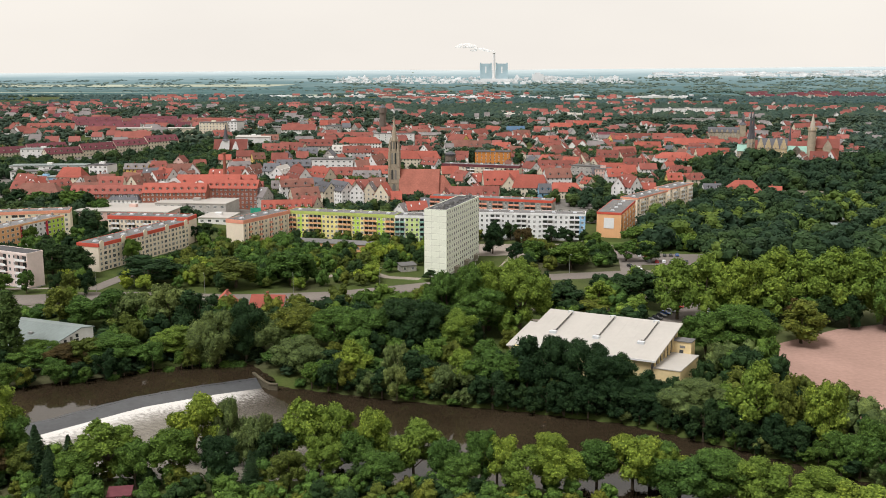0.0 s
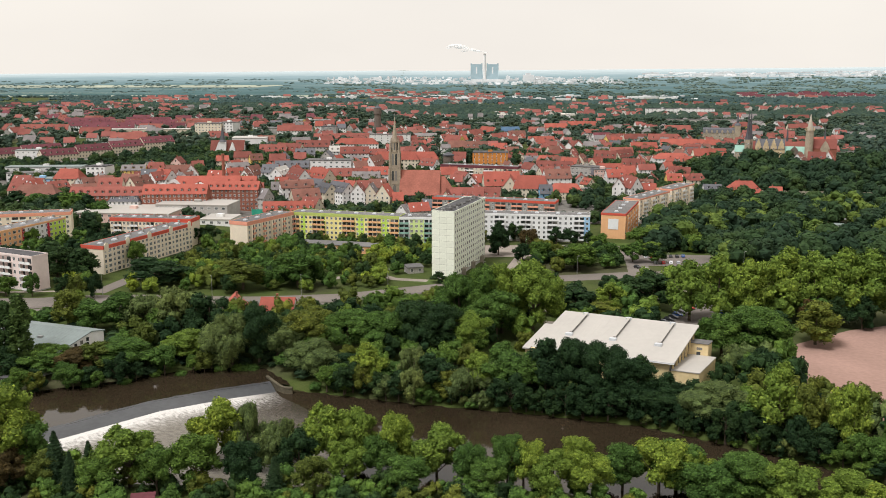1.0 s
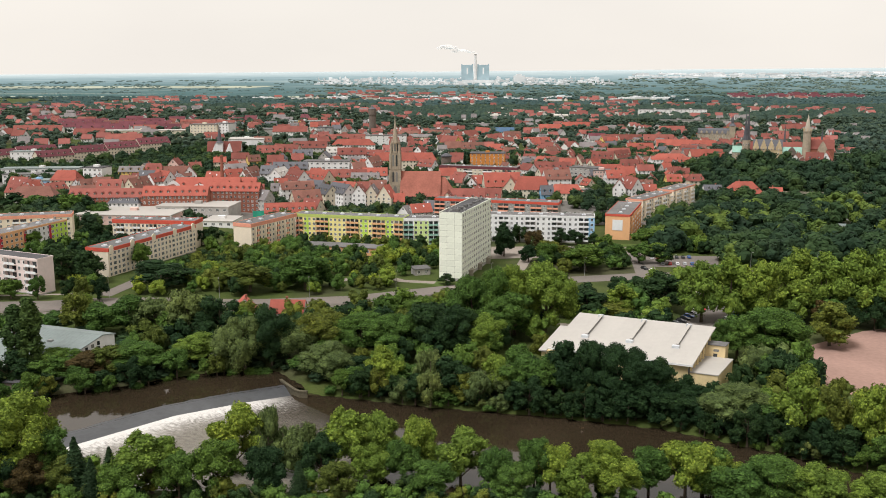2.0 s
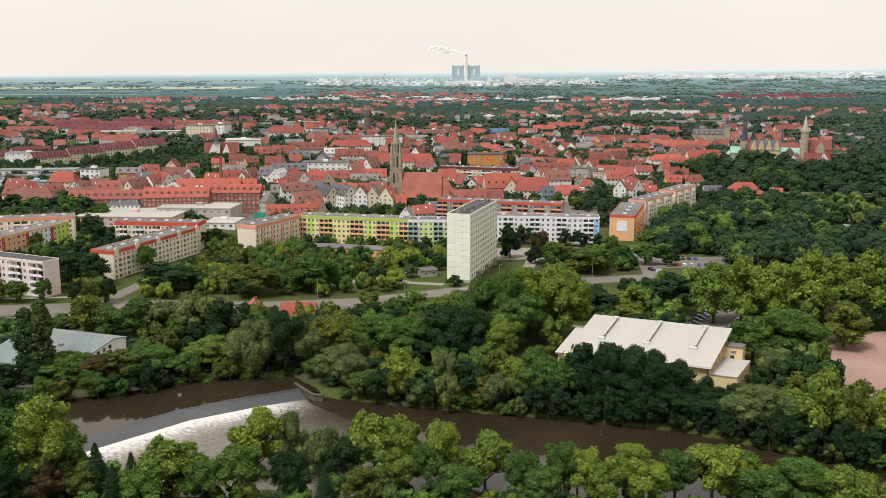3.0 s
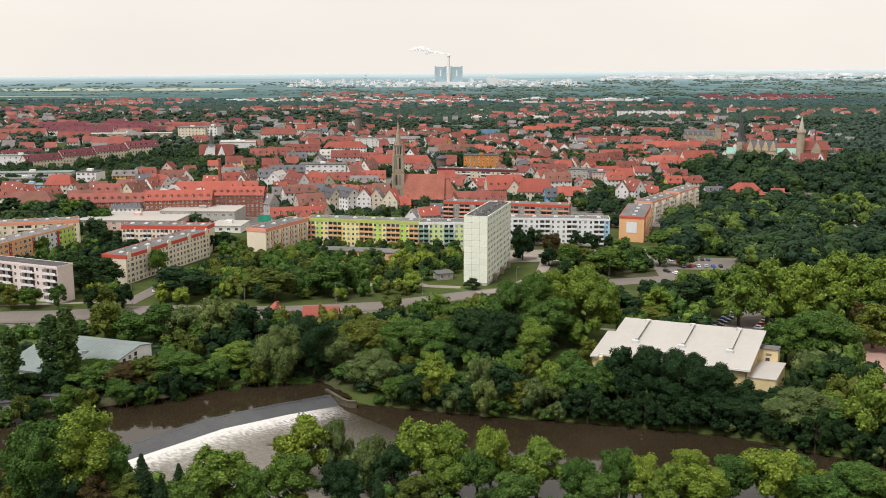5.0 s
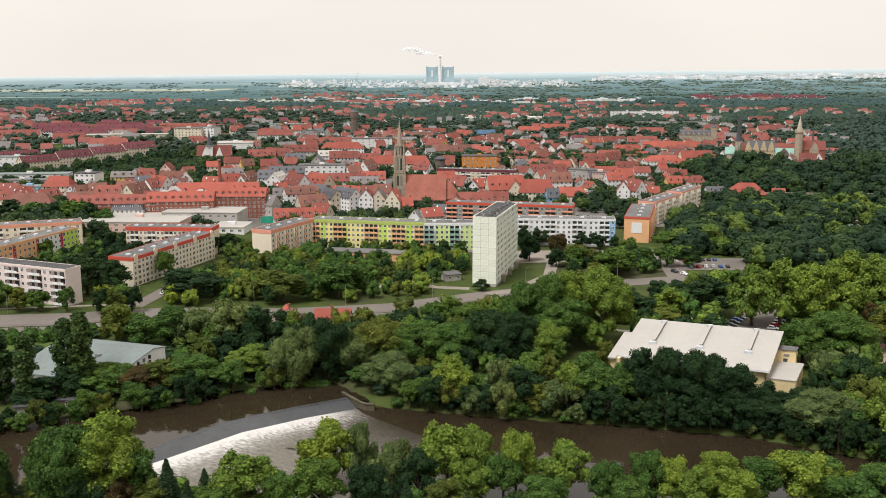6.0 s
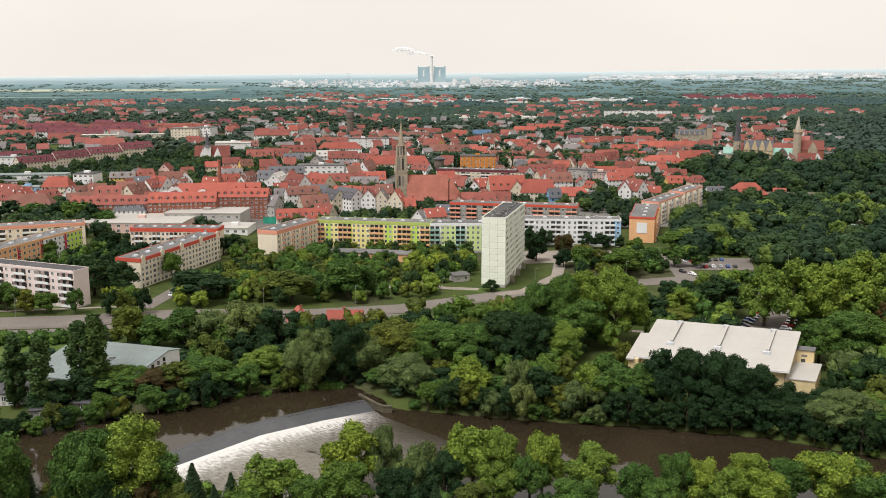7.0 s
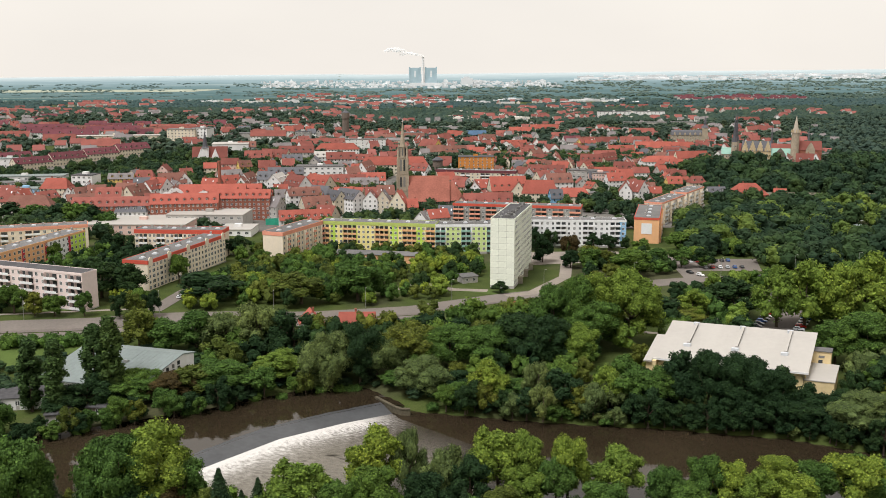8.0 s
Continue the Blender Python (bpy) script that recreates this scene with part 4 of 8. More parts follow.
# ---- the low hall by the river ----
def river_hall():
    px, py, g = -128.6, 324.0, -1.8
    top = thing("riverside_hall", "white gabled hall with grey-green sheet roof", "hall", m=pose(px, py, 0))
    site(-148, 322, 158, 44, 30, 2)
    L, front, back, ridge, eave = 37.0, 17.5, -4.5, 9.6, 2.6
    # s runs along the ridge, d down the roof towards the river
    Q = lambda s, d, z: (-0.93 * s - 0.68 * d, 0.37 * s - 0.73 * d, z)
    run = lambda s: tuple(Q(s, 0, 0))
    wl = Shape()
    wl.prism([Q(0, front, g - 2), Q(0, back, g - 2), Q(0, back, ridge - 0.9), Q(0, 0, ridge - 0.35), Q(0, front, eave - 0.3)], run(L))
    child("wall", wl.mesh("wall", WALL["white"]), top)
    rf = Shape()
    rf.prism([Q(-0.35, 0, ridge - 0.3), Q(-0.35, front + 0.6, eave - 0.5), Q(-0.35, front + 0.6, eave - 0.2), Q(-0.35, 0, ridge)], run(L + 0.7))
    rf.prism([Q(-0.35, 0, ridge - 0.3), Q(-0.35, 0, ridge), Q(-0.35, back - 0.4, ridge - 0.5), Q(-0.35, back - 0.4, ridge - 0.8)], run(L + 0.7))
    child("roof", rf.mesh("roof", SHEETGREY), top)
    for k in range(1, 24):
        d = L * k / 24
        se = Shape()
        se.prism([Q(d, 0, ridge), Q(d, front + 0.5, eave - 0.19), Q(d, front + 0.5, eave - 0.12), Q(d, 0, ridge + 0.06)], run(0.09))
        child("roof_seam", se.mesh("roof_seam", SHEETGREY), top)
    for d, z in ((1.6, 7.6), (3.8, 6.9), (6.0, 6.2)):
        for k in range(3):
            w = Shape()
            z1 = z - k * 1.75
            w.prism([Q(-0.06, d - 0.5, z1 - 1.35), Q(-0.06, d + 0.5, z1 - 1.35), Q(-0.06, d + 0.5, z1), Q(-0.06, d - 0.5, z1)], run(0.09))
            child("window", w.mesh("window", GLASS), top)
    br = Shape()
    br.prism([Q(L + 0.003, 3, g - 2), Q(L + 4, 3, g - 2), Q(L + 4, front - 1, g - 2), Q(L + 0.003, front - 1, g - 2)], (0, 0, 5.6))
    child("brick_end", br.mesh("brick_end", BRICK), top, label="red brick end bay")
    cap = Shape()
    cap.prism([Q(L, 2.6, 1.8), Q(L + 4.4, 2.6, 1.8), Q(L + 4.4, front - 0.6, 1.8), Q(L, front - 0.6, 1.8)], (0, 0, 0.3))
    child("end_roof", cap.mesh("end_roof", SHEETGREY), top)
    for x in (14.0, 24.0):
        hd = Shape()
        hd.prism([Q(x, 6, 6.4), Q(x + 1.6, 6, 6.4), Q(x + 1.6, 7, 6.4), Q(x, 7, 6.4)], (0, 0, 1.3))
        child("roof_vent", hd.mesh("roof_vent", STEEL), top)


river_hall()


def flat_shed(label, x, y, rot, L, D, h, roof, wall, name="shed"):
    g = ground_z(x, y)
    top = thing(name, label, "shed", m=pose(x, y, g, 0, 0, rot))
    site(x, y, rot, L, D, 1)
    w = Shape()
    w.box(-L / 2, L / 2, -D / 2, D / 2, -1, h)
    child("wall", w.mesh("wall", wall), top)
    r = Shape()
    r.prism([(-L / 2 - 0.4, -D / 2 - 0.4, h), (-L / 2 - 0.4, D / 2 + 0.4, h + 0.5), (-L / 2 - 0.4, D / 2 + 0.4, h + 0.75), (-L / 2 - 0.4, -D / 2 - 0.4, h + 0.25)], (L + 0.8, 0, 0))
    child("roof", r.mesh("roof", roof), top)
    for k in range(max(1, int(L / 4))):
        child("window", WIN["w"], top, Matrix.Translation((-L / 2 + (k + 0.5) * L / max(1, int(L / 4)), -D / 2 - 0.012, h * 0.55)))
    d = Shape()
    d.box(-0.5, 0.5, -D / 2 - 0.05, -D / 2, 0, 2.0)
    child("door", d.mesh("door", WALL["grey"]), top)
    return top


flat_shed("low dark-roofed grey shed near the river", -150, 304.5, -8, 7, 5, 2.4, BITUMEN_DARK, DARKSTONE)
flat_shed("flat grey-roofed clubhouse near the river", -176, 312, 4, 14, 9, 3.6, BITUMEN_DARK, WALL["white"], "clubhouse")
flat_shed("small boat shed with pale roof near the river", -161, 299, 10, 7, 5, 2.8, BITUMEN_DARK, WALL["grey"])
flat_shed("small cream kiosk with grey roof in the car park", 108, 416, -24, 9, 6, 3.2, BITUMEN, WALL["cream"], "kiosk")
flat_shed("small garage with pale flat roof near the tower block", -19, 464, 20, 8, 6, 3.0, BITUMEN, WALL["grey"], "garage")
flat_shed("long low flat-roofed shop row in front of the yellow block", -62, 520, -15.5, 44, 9, 4.0, BITUMEN, WALL["orange"], "shop_row")
flat_shed("small red-roofed garden shed among river trees", -78, 213, 10, 5, 4, 2.4, ROOF["maroon"], BRICK)


# ---- houses ----
def house(x, y, rot, L, D, he, hr, roof, wall, hip=0.0, dormers=0, label="", windows=True, z=None, group="old town houses", chimney=1, lower=0.0):
    """A house with a pitched roof. rot: the way the ridge runs; the front faces local -y."""
    g = ground_z(x, y) if z is None else z
    top = thing("house", label or HOUSE_WORDS[roof] + " " + wall.replace("obrick", "orange brick").replace("brick", "red brick") + "-walled house in the old town", "house", group, pose(x, y, g, 0, 0, rot))
    site(x, y, rot, L, D, 0.5)
    hx, hy = L / 2, D / 2
    w = Shape()
    if hip:
        w.box(-hx, hx, -hy, hy, -1.5 - lower, he)
    else:
        w.prism([(-hx, -hy, -1.5 - lower), (-hx, hy, -1.5 - lower), (-hx, hy, he), (-hx, 0, hr - 0.18), (-hx, -hy, he)], (L, 0, 0))
    child("wall", w.mesh("wall", WALL[wall]), top)
    o, t = 0.45, 0.22
    drop = o * (hr - he) / hy
    r = Shape()
    if hip:
        k = min(hip, hx - 0.2)
        e = [(-hx - o, -hy - o, he - drop), (hx + o, -hy - o, he - drop), (hx + o, hy + o, he - drop), (-hx - o, hy + o, he - drop)]
        p, q = (-hx + k, 0, hr), (hx - k, 0, hr)
        r.poly([e[0], e[1], q, p])
        r.poly([e[2], e[3], p, q])
        r.poly([e[3], e[0], p])
        r.poly([e[1], e[2], q])
        r.poly(e[::-1])
    else:
        for sgn in (-1, 1):
            r.prism([(-hx - 0.3, 0, hr), (-hx - 0.3, sgn * (hy + o), he - drop), (-hx - 0.3, sgn * (hy + o), he - drop - t), (-hx - 0.3, 0, hr - t)], (L + 0.6, 0, 0))
    child("roof", r.mesh("roof", ROOF[roof]), top)
    rnd = random.Random(int(x * 7 + y * 13))
    for i in range(chimney):
        cx = rnd.uniform(-0.35, 0.35) * L
        ch = Shape()
        ch.box(cx - 0.4, cx + 0.4, 0.3, 1.0, hr - 1.5, hr + 1.0)
        ch.box(cx - 0.5, cx + 0.5, 0.2, 1.1, hr + 1.0, hr + 1.15)
        child("chimney", ch.mesh("chimney", BRICK), top)
    far_row, far_caps = Shape(), Shape()
    for i in range(dormers):
        dx = -hx + (i + 0.5) * L / dormers
        yy = -hy * 0.72
        zz = he + (hr - he) * 0.28
        if y > 690:
            far_row.box(dx - 0.8, dx + 0.8, yy, -0.1, zz - 0.6, zz + 1.2)
            far_row.box(dx - 0.5, dx + 0.5, yy - 0.06, yy, zz - 0.1, zz + 1.0, 1)
            far_caps.prism([(dx - 1.05, yy - 0.25, zz + 1.2), (dx + 1.05, yy - 0.25, zz + 1.2), (dx, yy - 0.25, zz + 2.0)], (0, -yy, 0))
            continue
        dm = Shape()
        dm.box(dx - 0.8, dx + 0.8, yy, -0.1, zz - 0.6, zz + 1.2)
        dob = child("dormer", dm.mesh("dormer", WALL[wall]), top)
        dr = Shape()
        dr.prism([(dx - 1.05, yy - 0.25, zz + 1.2), (dx + 1.05, yy - 0.25, zz + 1.2), (dx, yy - 0.25, zz + 2.0)], (0, -yy, 0))
        child("roof", dr.mesh("roof", ROOF[roof]), dob)
        child("window", WIN["s"], dob, Matrix.Translation((dx, yy - 0.012, zz + 0.45)))
    if far_row.v:
        tagged(child("dormer_range", far_row.mesh("dormer_range", WALL[wall], GLASS), top), kind="stuff")
        tagged(child("dormer_roofing", far_caps.mesh("dormer_roofing", ROOF[roof]), top), kind="stuff")
    if not dormers and not hip and 9 < L and 600 < y < 800:
        sk = Shape()
        for i in range(int(L / 6)):
            f, xx = rnd.choice((0.35, 0.55)), -hx + (i + 0.5) * 6
            yy, zz = -hy * f, hr - (hr - he) * f
            k = (hr - he) / hy * 0.55
            sk.prism([(xx - 0.4, yy - 0.55, zz - k + 0.05), (xx + 0.4, yy - 0.55, zz - k + 0.05), (xx + 0.4, yy + 0.55, zz + k + 0.05), (xx - 0.4, yy + 0.55, zz + k + 0.05)], (0, 0, 0.1))
        tagged(child("roof_glazing", sk.mesh("roof_glazing", SKYLIGHT), top), kind="stuff")
    floors = max(1, int(he / 2.9))
    if windows and y < 680:
        n = max(2, int(L / 2.8))
        for f in range(floors):
            zc = he * (f + 0.55) / floors
            for i in range(n):
                child("window", WIN["t" if he / floors > 3.2 else "w"], top, Matrix.Translation((-hx + (i + 0.5) * L / n, -hy - 0.012, zc)))
        if not hip:
            m = pose(-hx, hy, 0, 0, 0, -90) if rot > 0 else pose(hx, -hy, 0, 0, 0, 90)
            n = max(2, int(D / 3.2))
            for f in range(floors + 1):
                zc = he * (f + 0.55) / floors
                if f == floors and hr - he < 4.5:
                    continue
                for i in range(n) if f < floors else (n // 2,):
                    child("window", WIN["w"], top, m @ Matrix.Translation(((i + 0.5) * D / n, -0.012, zc)))
    else:
        j = Shape()
        n = max(2, int(L / 3.2))
        for f in range(floors):
            zc = he * (f + 0.55) / floors
            for i in range(n):
                xx = -hx + (i + 0.5) * L / n
                j.box(xx - 0.55, xx + 0.55, -hy - 0.05, -hy + 0.02, zc - 0.7, zc + 0.7)
        if not hip:
            side = -1 if rot > 0 else 1
            n = max(2, int(D / 3.4))
            for f in range(floors + 1):
                for i in range(n) if f < floors else (n // 2,):
                    yy = -hy + (i + 0.5) * D / n if f < floors else 0.0
                    zc = he * (f + 0.55) / floors if f < floors else he + (hr - he) * 0.35
                    j.box(side * hx - 0.05, side * hx + 0.05, yy - 0.5, yy + 0.5, zc - 0.7, zc + 0.7)
        tagged(child("facade_glazing", j.mesh("facade_glazing", GLASS), top), kind="stuff")
    return top


HOUSE_WORDS = {"red": "red-tiled", "orange": "orange-tiled", "brown": "weathered brown-tiled", "maroon": "dark red-roofed", "slate": "slate-roofed", "grey": "grey-roofed", "blue": "blue-roofed", "flat": "flat-roofed", "white": "white-roofed", "copper": "green copper-roofed"}


def flat_building(x, y, rot, L, D, h, wall, roof, label, pattern="wwwwwwww", name="building", category="building", z=None):
    g = ground_z(x, y) if z is None else z
    top = thing(name, label, category, "flat-roofed town buildings", pose(x, y, g, 0, 0, rot))
    site(x, y, rot, L, D, 1)
    w = Shape()
    w.box(-L / 2, L / 2, -D / 2, D / 2, -2, h)
    child("wall", w.mesh("wall", wall), top)
    r = Shape()
    r.box(-L / 2 - 0.3, L / 2 + 0.3, -D / 2 - 0.3, D / 2 + 0.3, h, h + 0.5)
    child("roof", r.mesh("roof", roof), top)
    hut = Shape()
    hut.box(-2.5, 2.0, -1.5, 2.0, h + 0.5, h + 2.2)
    child("roof_hut", hut.mesh("roof_hut", wall), top)
    floors = max(1, int(h / 3.0))
    if pattern:
        facade(top, Matrix.Translation((-L / 2, -D / 2, 0)), L, floors, h / floors, 0, pattern)
    return top


def curved_gable_store(x, y, rot):
    """A white store: two brown roofs behind gables that rise in curves."""
    top = thing("store", "white store with brown roofs behind curved gables", "store", "flat-roofed town buildings", pose(x, y, ground_z(x, y), 0, 0, rot))
    site(x, y, rot, 40, 22, 1)
    w = Shape()
    w.box(-19, 19, -10, 10, -2, 9)
    child("wall", w.mesh("wall", WALL["white"]), top)
    for gx, wide, tip in ((-9.5, 9.5, 15.5), (9.5, 9.5, 13.8)):
        r = Shape()
        r.prism([(gx - wide, -9.5, 8.9), (gx + wide, -9.5, 8.9), (gx, -9.5, tip - 0.6)], (0, 19.5, 0))
        child("roof", r.mesh("roof", ROOF["brown"]), top)
        for face in (-10.2, 9.8):
            g = Shape()
            edge = [(gx - wide + 2 * wide * i / 16, face, 9 + (tip + 0.6 - 9) * math.sin(math.pi * i / 16) ** 1.7 + (0.9 if 3 < i < 13 else 0.3)) for i in range(17)]
            g.prism([(gx - wide, face, 8.8)] + edge + [(gx + wide, face, 8.8)], (0, 0.5, 0))
            child("curved_gable", g.mesh("curved_gable", WALL["white"]), top)
    facade(top, Matrix.Translation((-19, -10, 0)), 38, 3, 3.0, 0, "W W W W W")
    awn = Shape()
    awn.box(-19, 19, -12.5, -10, 3.2, 3.6)
    child("canopy", awn.mesh("canopy", CONCRETE), top)


def painted_gable_house(x, y, rot):
    top = thing("house", "white tall house with a yellow and red painted wall", "house", "old town houses", pose(x, y, ground_z(x, y), 0, 0, rot))
    site(x, y, rot, 22, 13, 0.5)
    w = Shape()
    w.prism([(-10.5, -6, -2), (-10.5, 6, -2), (-10.5, 6, 13.5), (-10.5, 0, 17), (-10.5, -6, 13.5)], (21, 0, 0))
    child("wall", w.mesh("wall", WALL["white"]), top)
    r = Shape()
    for sg in (-1, 1):
        r.prism([(-10.7, 0, 17.3), (-10.7, sg * 6.5, 13.4), (-10.7, sg * 6.5, 13.1), (-10.7, 0, 17.0)], (21.4, 0, 0))
    child("roof", r.mesh("roof", ROOF["brown"]), top)
    band = Shape()
    band.box(-7, 10.4, -6.06, -6.0, 10.2, 13.2)
    child("painted_band", band.mesh("painted_band", WALL["yellow"]), top, label="bright yellow painted band")
    for px, pz, pw, ph, mt in ((-8.3, 5.2, 1.5, 2.6, SIGNRED), (-8.0, 2.4, 2.0, 2.4, P_BLUE)):
        q = Shape()
        q.prism([(px + pw / 2 * math.cos(a), -6.06, pz + ph / 2 * math.sin(a)) for a in [math.pi * i / 6 for i in range(12)]], (0, 0.06, 0))
        child("painted_shape", q.mesh("painted_shape", mt), top)
    for f in range(4):
        for i in range(4):
            child("window", WIN["w"], top, Matrix.Translation((-3.5 + i * 3.6, -6.012, 2.0 + f * 2.7)))


# ---- the church with its tall spire ----
def lancet(parent, m, w, h):
    sh = Shape()
    arch = [(w / 2 * math.cos(a), 0, h - w / 2 + w * 0.75 * math.sin(a)) for a in [math.pi * i / 6 for i in range(7)]]
    sh.prism([(-w / 2, 0, 0), (w / 2, 0, 0)] + arch, (0, -0.12, 0))
    child("window", sh.mesh("window", GLASS), parent, m)


def church():
    rot = -4.0
    top = thing("church", "sandstone church with red tiled nave and openwork spire", "church", m=pose(-38.3, 716.5, 0, 0, 0, rot))
    site(-20, 715, rot, 50, 26, 2)
    h = 4.1
    stages = [(-1, 14, h), (14, 26, h - 0.25), (26, 38, h - 0.55)]
    for z0, z1, r in stages:
        sh = Shape()
        sh.box(-r, r, -r, r, z0, z1)
        sh.box(-r - 0.25, r + 0.25, -r - 0.25, r + 0.25, z1 - 0.5, z1)
        child("tower_stage", sh.mesh("tower_stage", SANDSTONE), top)
        for sx in (-1, 1):
            for sy in (-1, 1):
                b = Shape()
                b.box(sx * r - 0.7, sx * r + 0.7, sy * r - 0.7, sy * r + 0.7, z0, z1 - 1)
                child("buttress", b.mesh("buttress", SANDSTONE), top)
    for z, w, hh, xs in ((3, 2.4, 9.5, (0,)), (16.5, 1.5, 7.0, (-1.25, 1.25)), (28, 1.4, 8.2, (-1.25, 1.25))):
        for x in xs:
            r = {3: h, 16.5: h - 0.25, 28: h - 0.55}[z]
            lancet(top, Matrix.Translation((x, -r - 0.01, z)), w, hh)
            lancet(top, pose(-r - 0.01, x, z, 0, 0, -90), w, hh)
            lancet(top, pose(r + 0.01, x, z, 0, 0, 90), w, hh)
    oct_ = Shape()
    oct_.cone(0, 0, 38, 45.5, 3.1, 2.8, 8, turn=math.pi / 8)
    child("octagon", oct_.mesh("octagon", SANDSTONE), top)
    for k in range(8):
        lancet(top, pose(0, 0, 39.2, 0, 0, 45 * k) @ Matrix.Translation((0, -2.85, 0)), 0.95, 5.2)
    spire = Shape()
    spire.cone(0, 0, 45.5, 46.2, 3.3, 3.1, 8, turn=math.pi / 8)
    spire.cone(0, 0, 46.2, 55, 2.3, 1.15, 8, turn=math.pi / 8)
    spire.cone(0, 0, 54.8, 55.3, 1.4, 1.3, 8, turn=math.pi / 8)
    spire.cone(0, 0, 55.3, 64.0, 1.05, 0.1, 8, turn=math.pi / 8)
    sp = child("spire", spire.mesh("spire", SANDSTONE), top)
    cross = Shape()
    cross.box(-0.08, 0.08, -0.08, 0.08, 63.8, 66.2)
    cross.box(-0.55, 0.55, -0.07, 0.07, 65.1, 65.3)
    child("cross", cross.mesh("cross", STEEL), sp)
    for sx in (-1, 1):
        for sy in (-1, 1):
            pn = Shape()
            pn.cone(sx * 3.2, sy * 3.2, 37, 41, 0.75, 0.65, 8)
            pn.cone(sx * 3.2, sy * 3.2, 41, 46.5, 0.8, 0.05, 8)
            child("pinnacle", pn.mesh("pinnacle", SANDSTONE), top)
    for k in range(8):
        a = radians(45 * k + 22.5)
        pn = Shape()
        pn.cone(3.0 * math.cos(a), 3.0 * math.sin(a), 45.5, 48.6, 0.35, 0.04, 6)
        child("pinnacle", pn.mesh("pinnacle", SANDSTONE), top)
    # nave
    n0, n1, hw, eave, ridge = 4.1, 34.0, 10.8, 7.4, 24.2
    nw = Shape()
    nw.prism([(n0, -hw, -1), (n0, hw, -1), (n0, hw, eave), (n0, 0, ridge - 0.5), (n0, -hw, eave)], (n1 - n0, 0, 0))
    child("nave", nw.mesh("nave", DARKSTONE), top)
    nr = Shape()
    for sgn in (-1, 1):
        nr.prism([(n0, 0, ridge), (n0, sgn * (hw + 0.6), eave - 0.9), (n0, sgn * (hw + 0.6), eave - 1.2), (n0, 0, ridge - 0.35)], (n1 - n0 + 0.3, 0, 0))
    child("nave_roof", nr.mesh("nave_roof", NAVETILE), top, label="large steep clay-tiled nave roof")
    cw = Shape()
    pts = [(n1, -8.2), (n1 + 6, -8.2), (n1 + 11, -4.5), (n1 + 11, 4.5), (n1 + 6, 8.2), (n1, 8.2)]
    cw.prism([(*p, -1) for p in pts], (0, 0, 8.0))
    child("chancel", cw.mesh("chancel", DARKSTONE), top)
    cr = Shape()
    a, b = (n1, 0, ridge - 4.5), (n1 + 3.5, 0, ridge - 4.5)
    e = [(n1, -8.8, 6.8), (n1 + 6.3, -8.8, 6.8), (n1 + 11.6, -4.8, 6.8), (n1 + 11.6, 4.8, 6.8), (n1 + 6.3, 8.8, 6.8), (n1, 8.8, 6.8)]
    cr.poly([e[0], e[1], b, a])
    cr.poly([e[1], e[2], b])
    cr.poly([e[2], e[3], b])
    cr.poly([e[3], e[4], b])
    cr.poly([e[4], e[5], a, b])
    cr.poly(e[::-1])
    cr.poly([e[5], e[0], a])
    child("chancel_roof", cr.mesh("chancel_roof", NAVETILE), top)
    for k in range(6):
        x = n0 + 3.5 + k * 4.7
        lancet(top, Matrix.Translation((x, -hw - 0.01, 1.2)), 1.7, 5.0)
        b = Shape()
        b.prism([(x + 1.9, -hw, -1), (x + 1.9, -hw - 1.6, -1), (x + 1.9, -hw - 1.6, 3.5), (x + 1.9, -hw, 6.2)], (0.9, 0, 0))
        child("buttress", b.mesh("buttress", DARKSTONE), top)
    for k in range(2):
        lancet(top, Matrix.Translation((n1 + 1.5 + k * 3, -8.21, 1.0)), 1.5, 5.0)


church()


def small_church():
    top = thing("church", "small red-roofed church with dark pointed spire", "church", m=pose(-214, 930, ground_z(-214, 930), 0, 0, 4))
    site(-205, 930, 4, 40, 16, 2)
    t = Shape()
    t.box(-3, 3, -3, 3, -1, 14)
    child("tower", t.mesh("tower", WALL["white"]), top)
    s = Shape()
    s.cone(0, 0, 14, 15.5, 4.2, 2.6, 8, turn=math.pi / 8)
    s.cone(0, 0, 15.5, 30, 2.6, 0.1, 8, turn=math.pi / 8)
    child("spire", s.mesh("spire", SLATE), top)
    n = Shape()
    n.prism([(-6, -7.5, -1), (-6, 7.5, -1), (-6, 7.5, 5), (-6, 0, 14.5), (-6, -7.5, 5)], (32, 0, 0))
    child("nave", n.mesh("nave", WALL["white"]), top, Matrix.Translation((-6, 6, 0)))
    r = Shape()
    for sgn in (-1, 1):
        r.prism([(-6.3, 0, 14.9), (-6.3, sgn * 8, 4.7), (-6.3, sgn * 8, 4.4), (-6.3, 0, 14.6)], (32.6, 0, 0))
    child("roof", r.mesh("roof", ROOF["red"]), top, Matrix.Translation((-6, 6, 0)))
    for k in range(2):
        g = Shape()
        x = 2 + k * 13
        g.prism([(x - 3.4, -8.4, 5), (x + 3.4, -8.4, 5), (x, -8.4, 13.2)], (0, 6.5, 0))
        child("gable", g.mesh("gable", WALL["white"]), top, Matrix.Translation((-6, 6, 0)))


small_church()


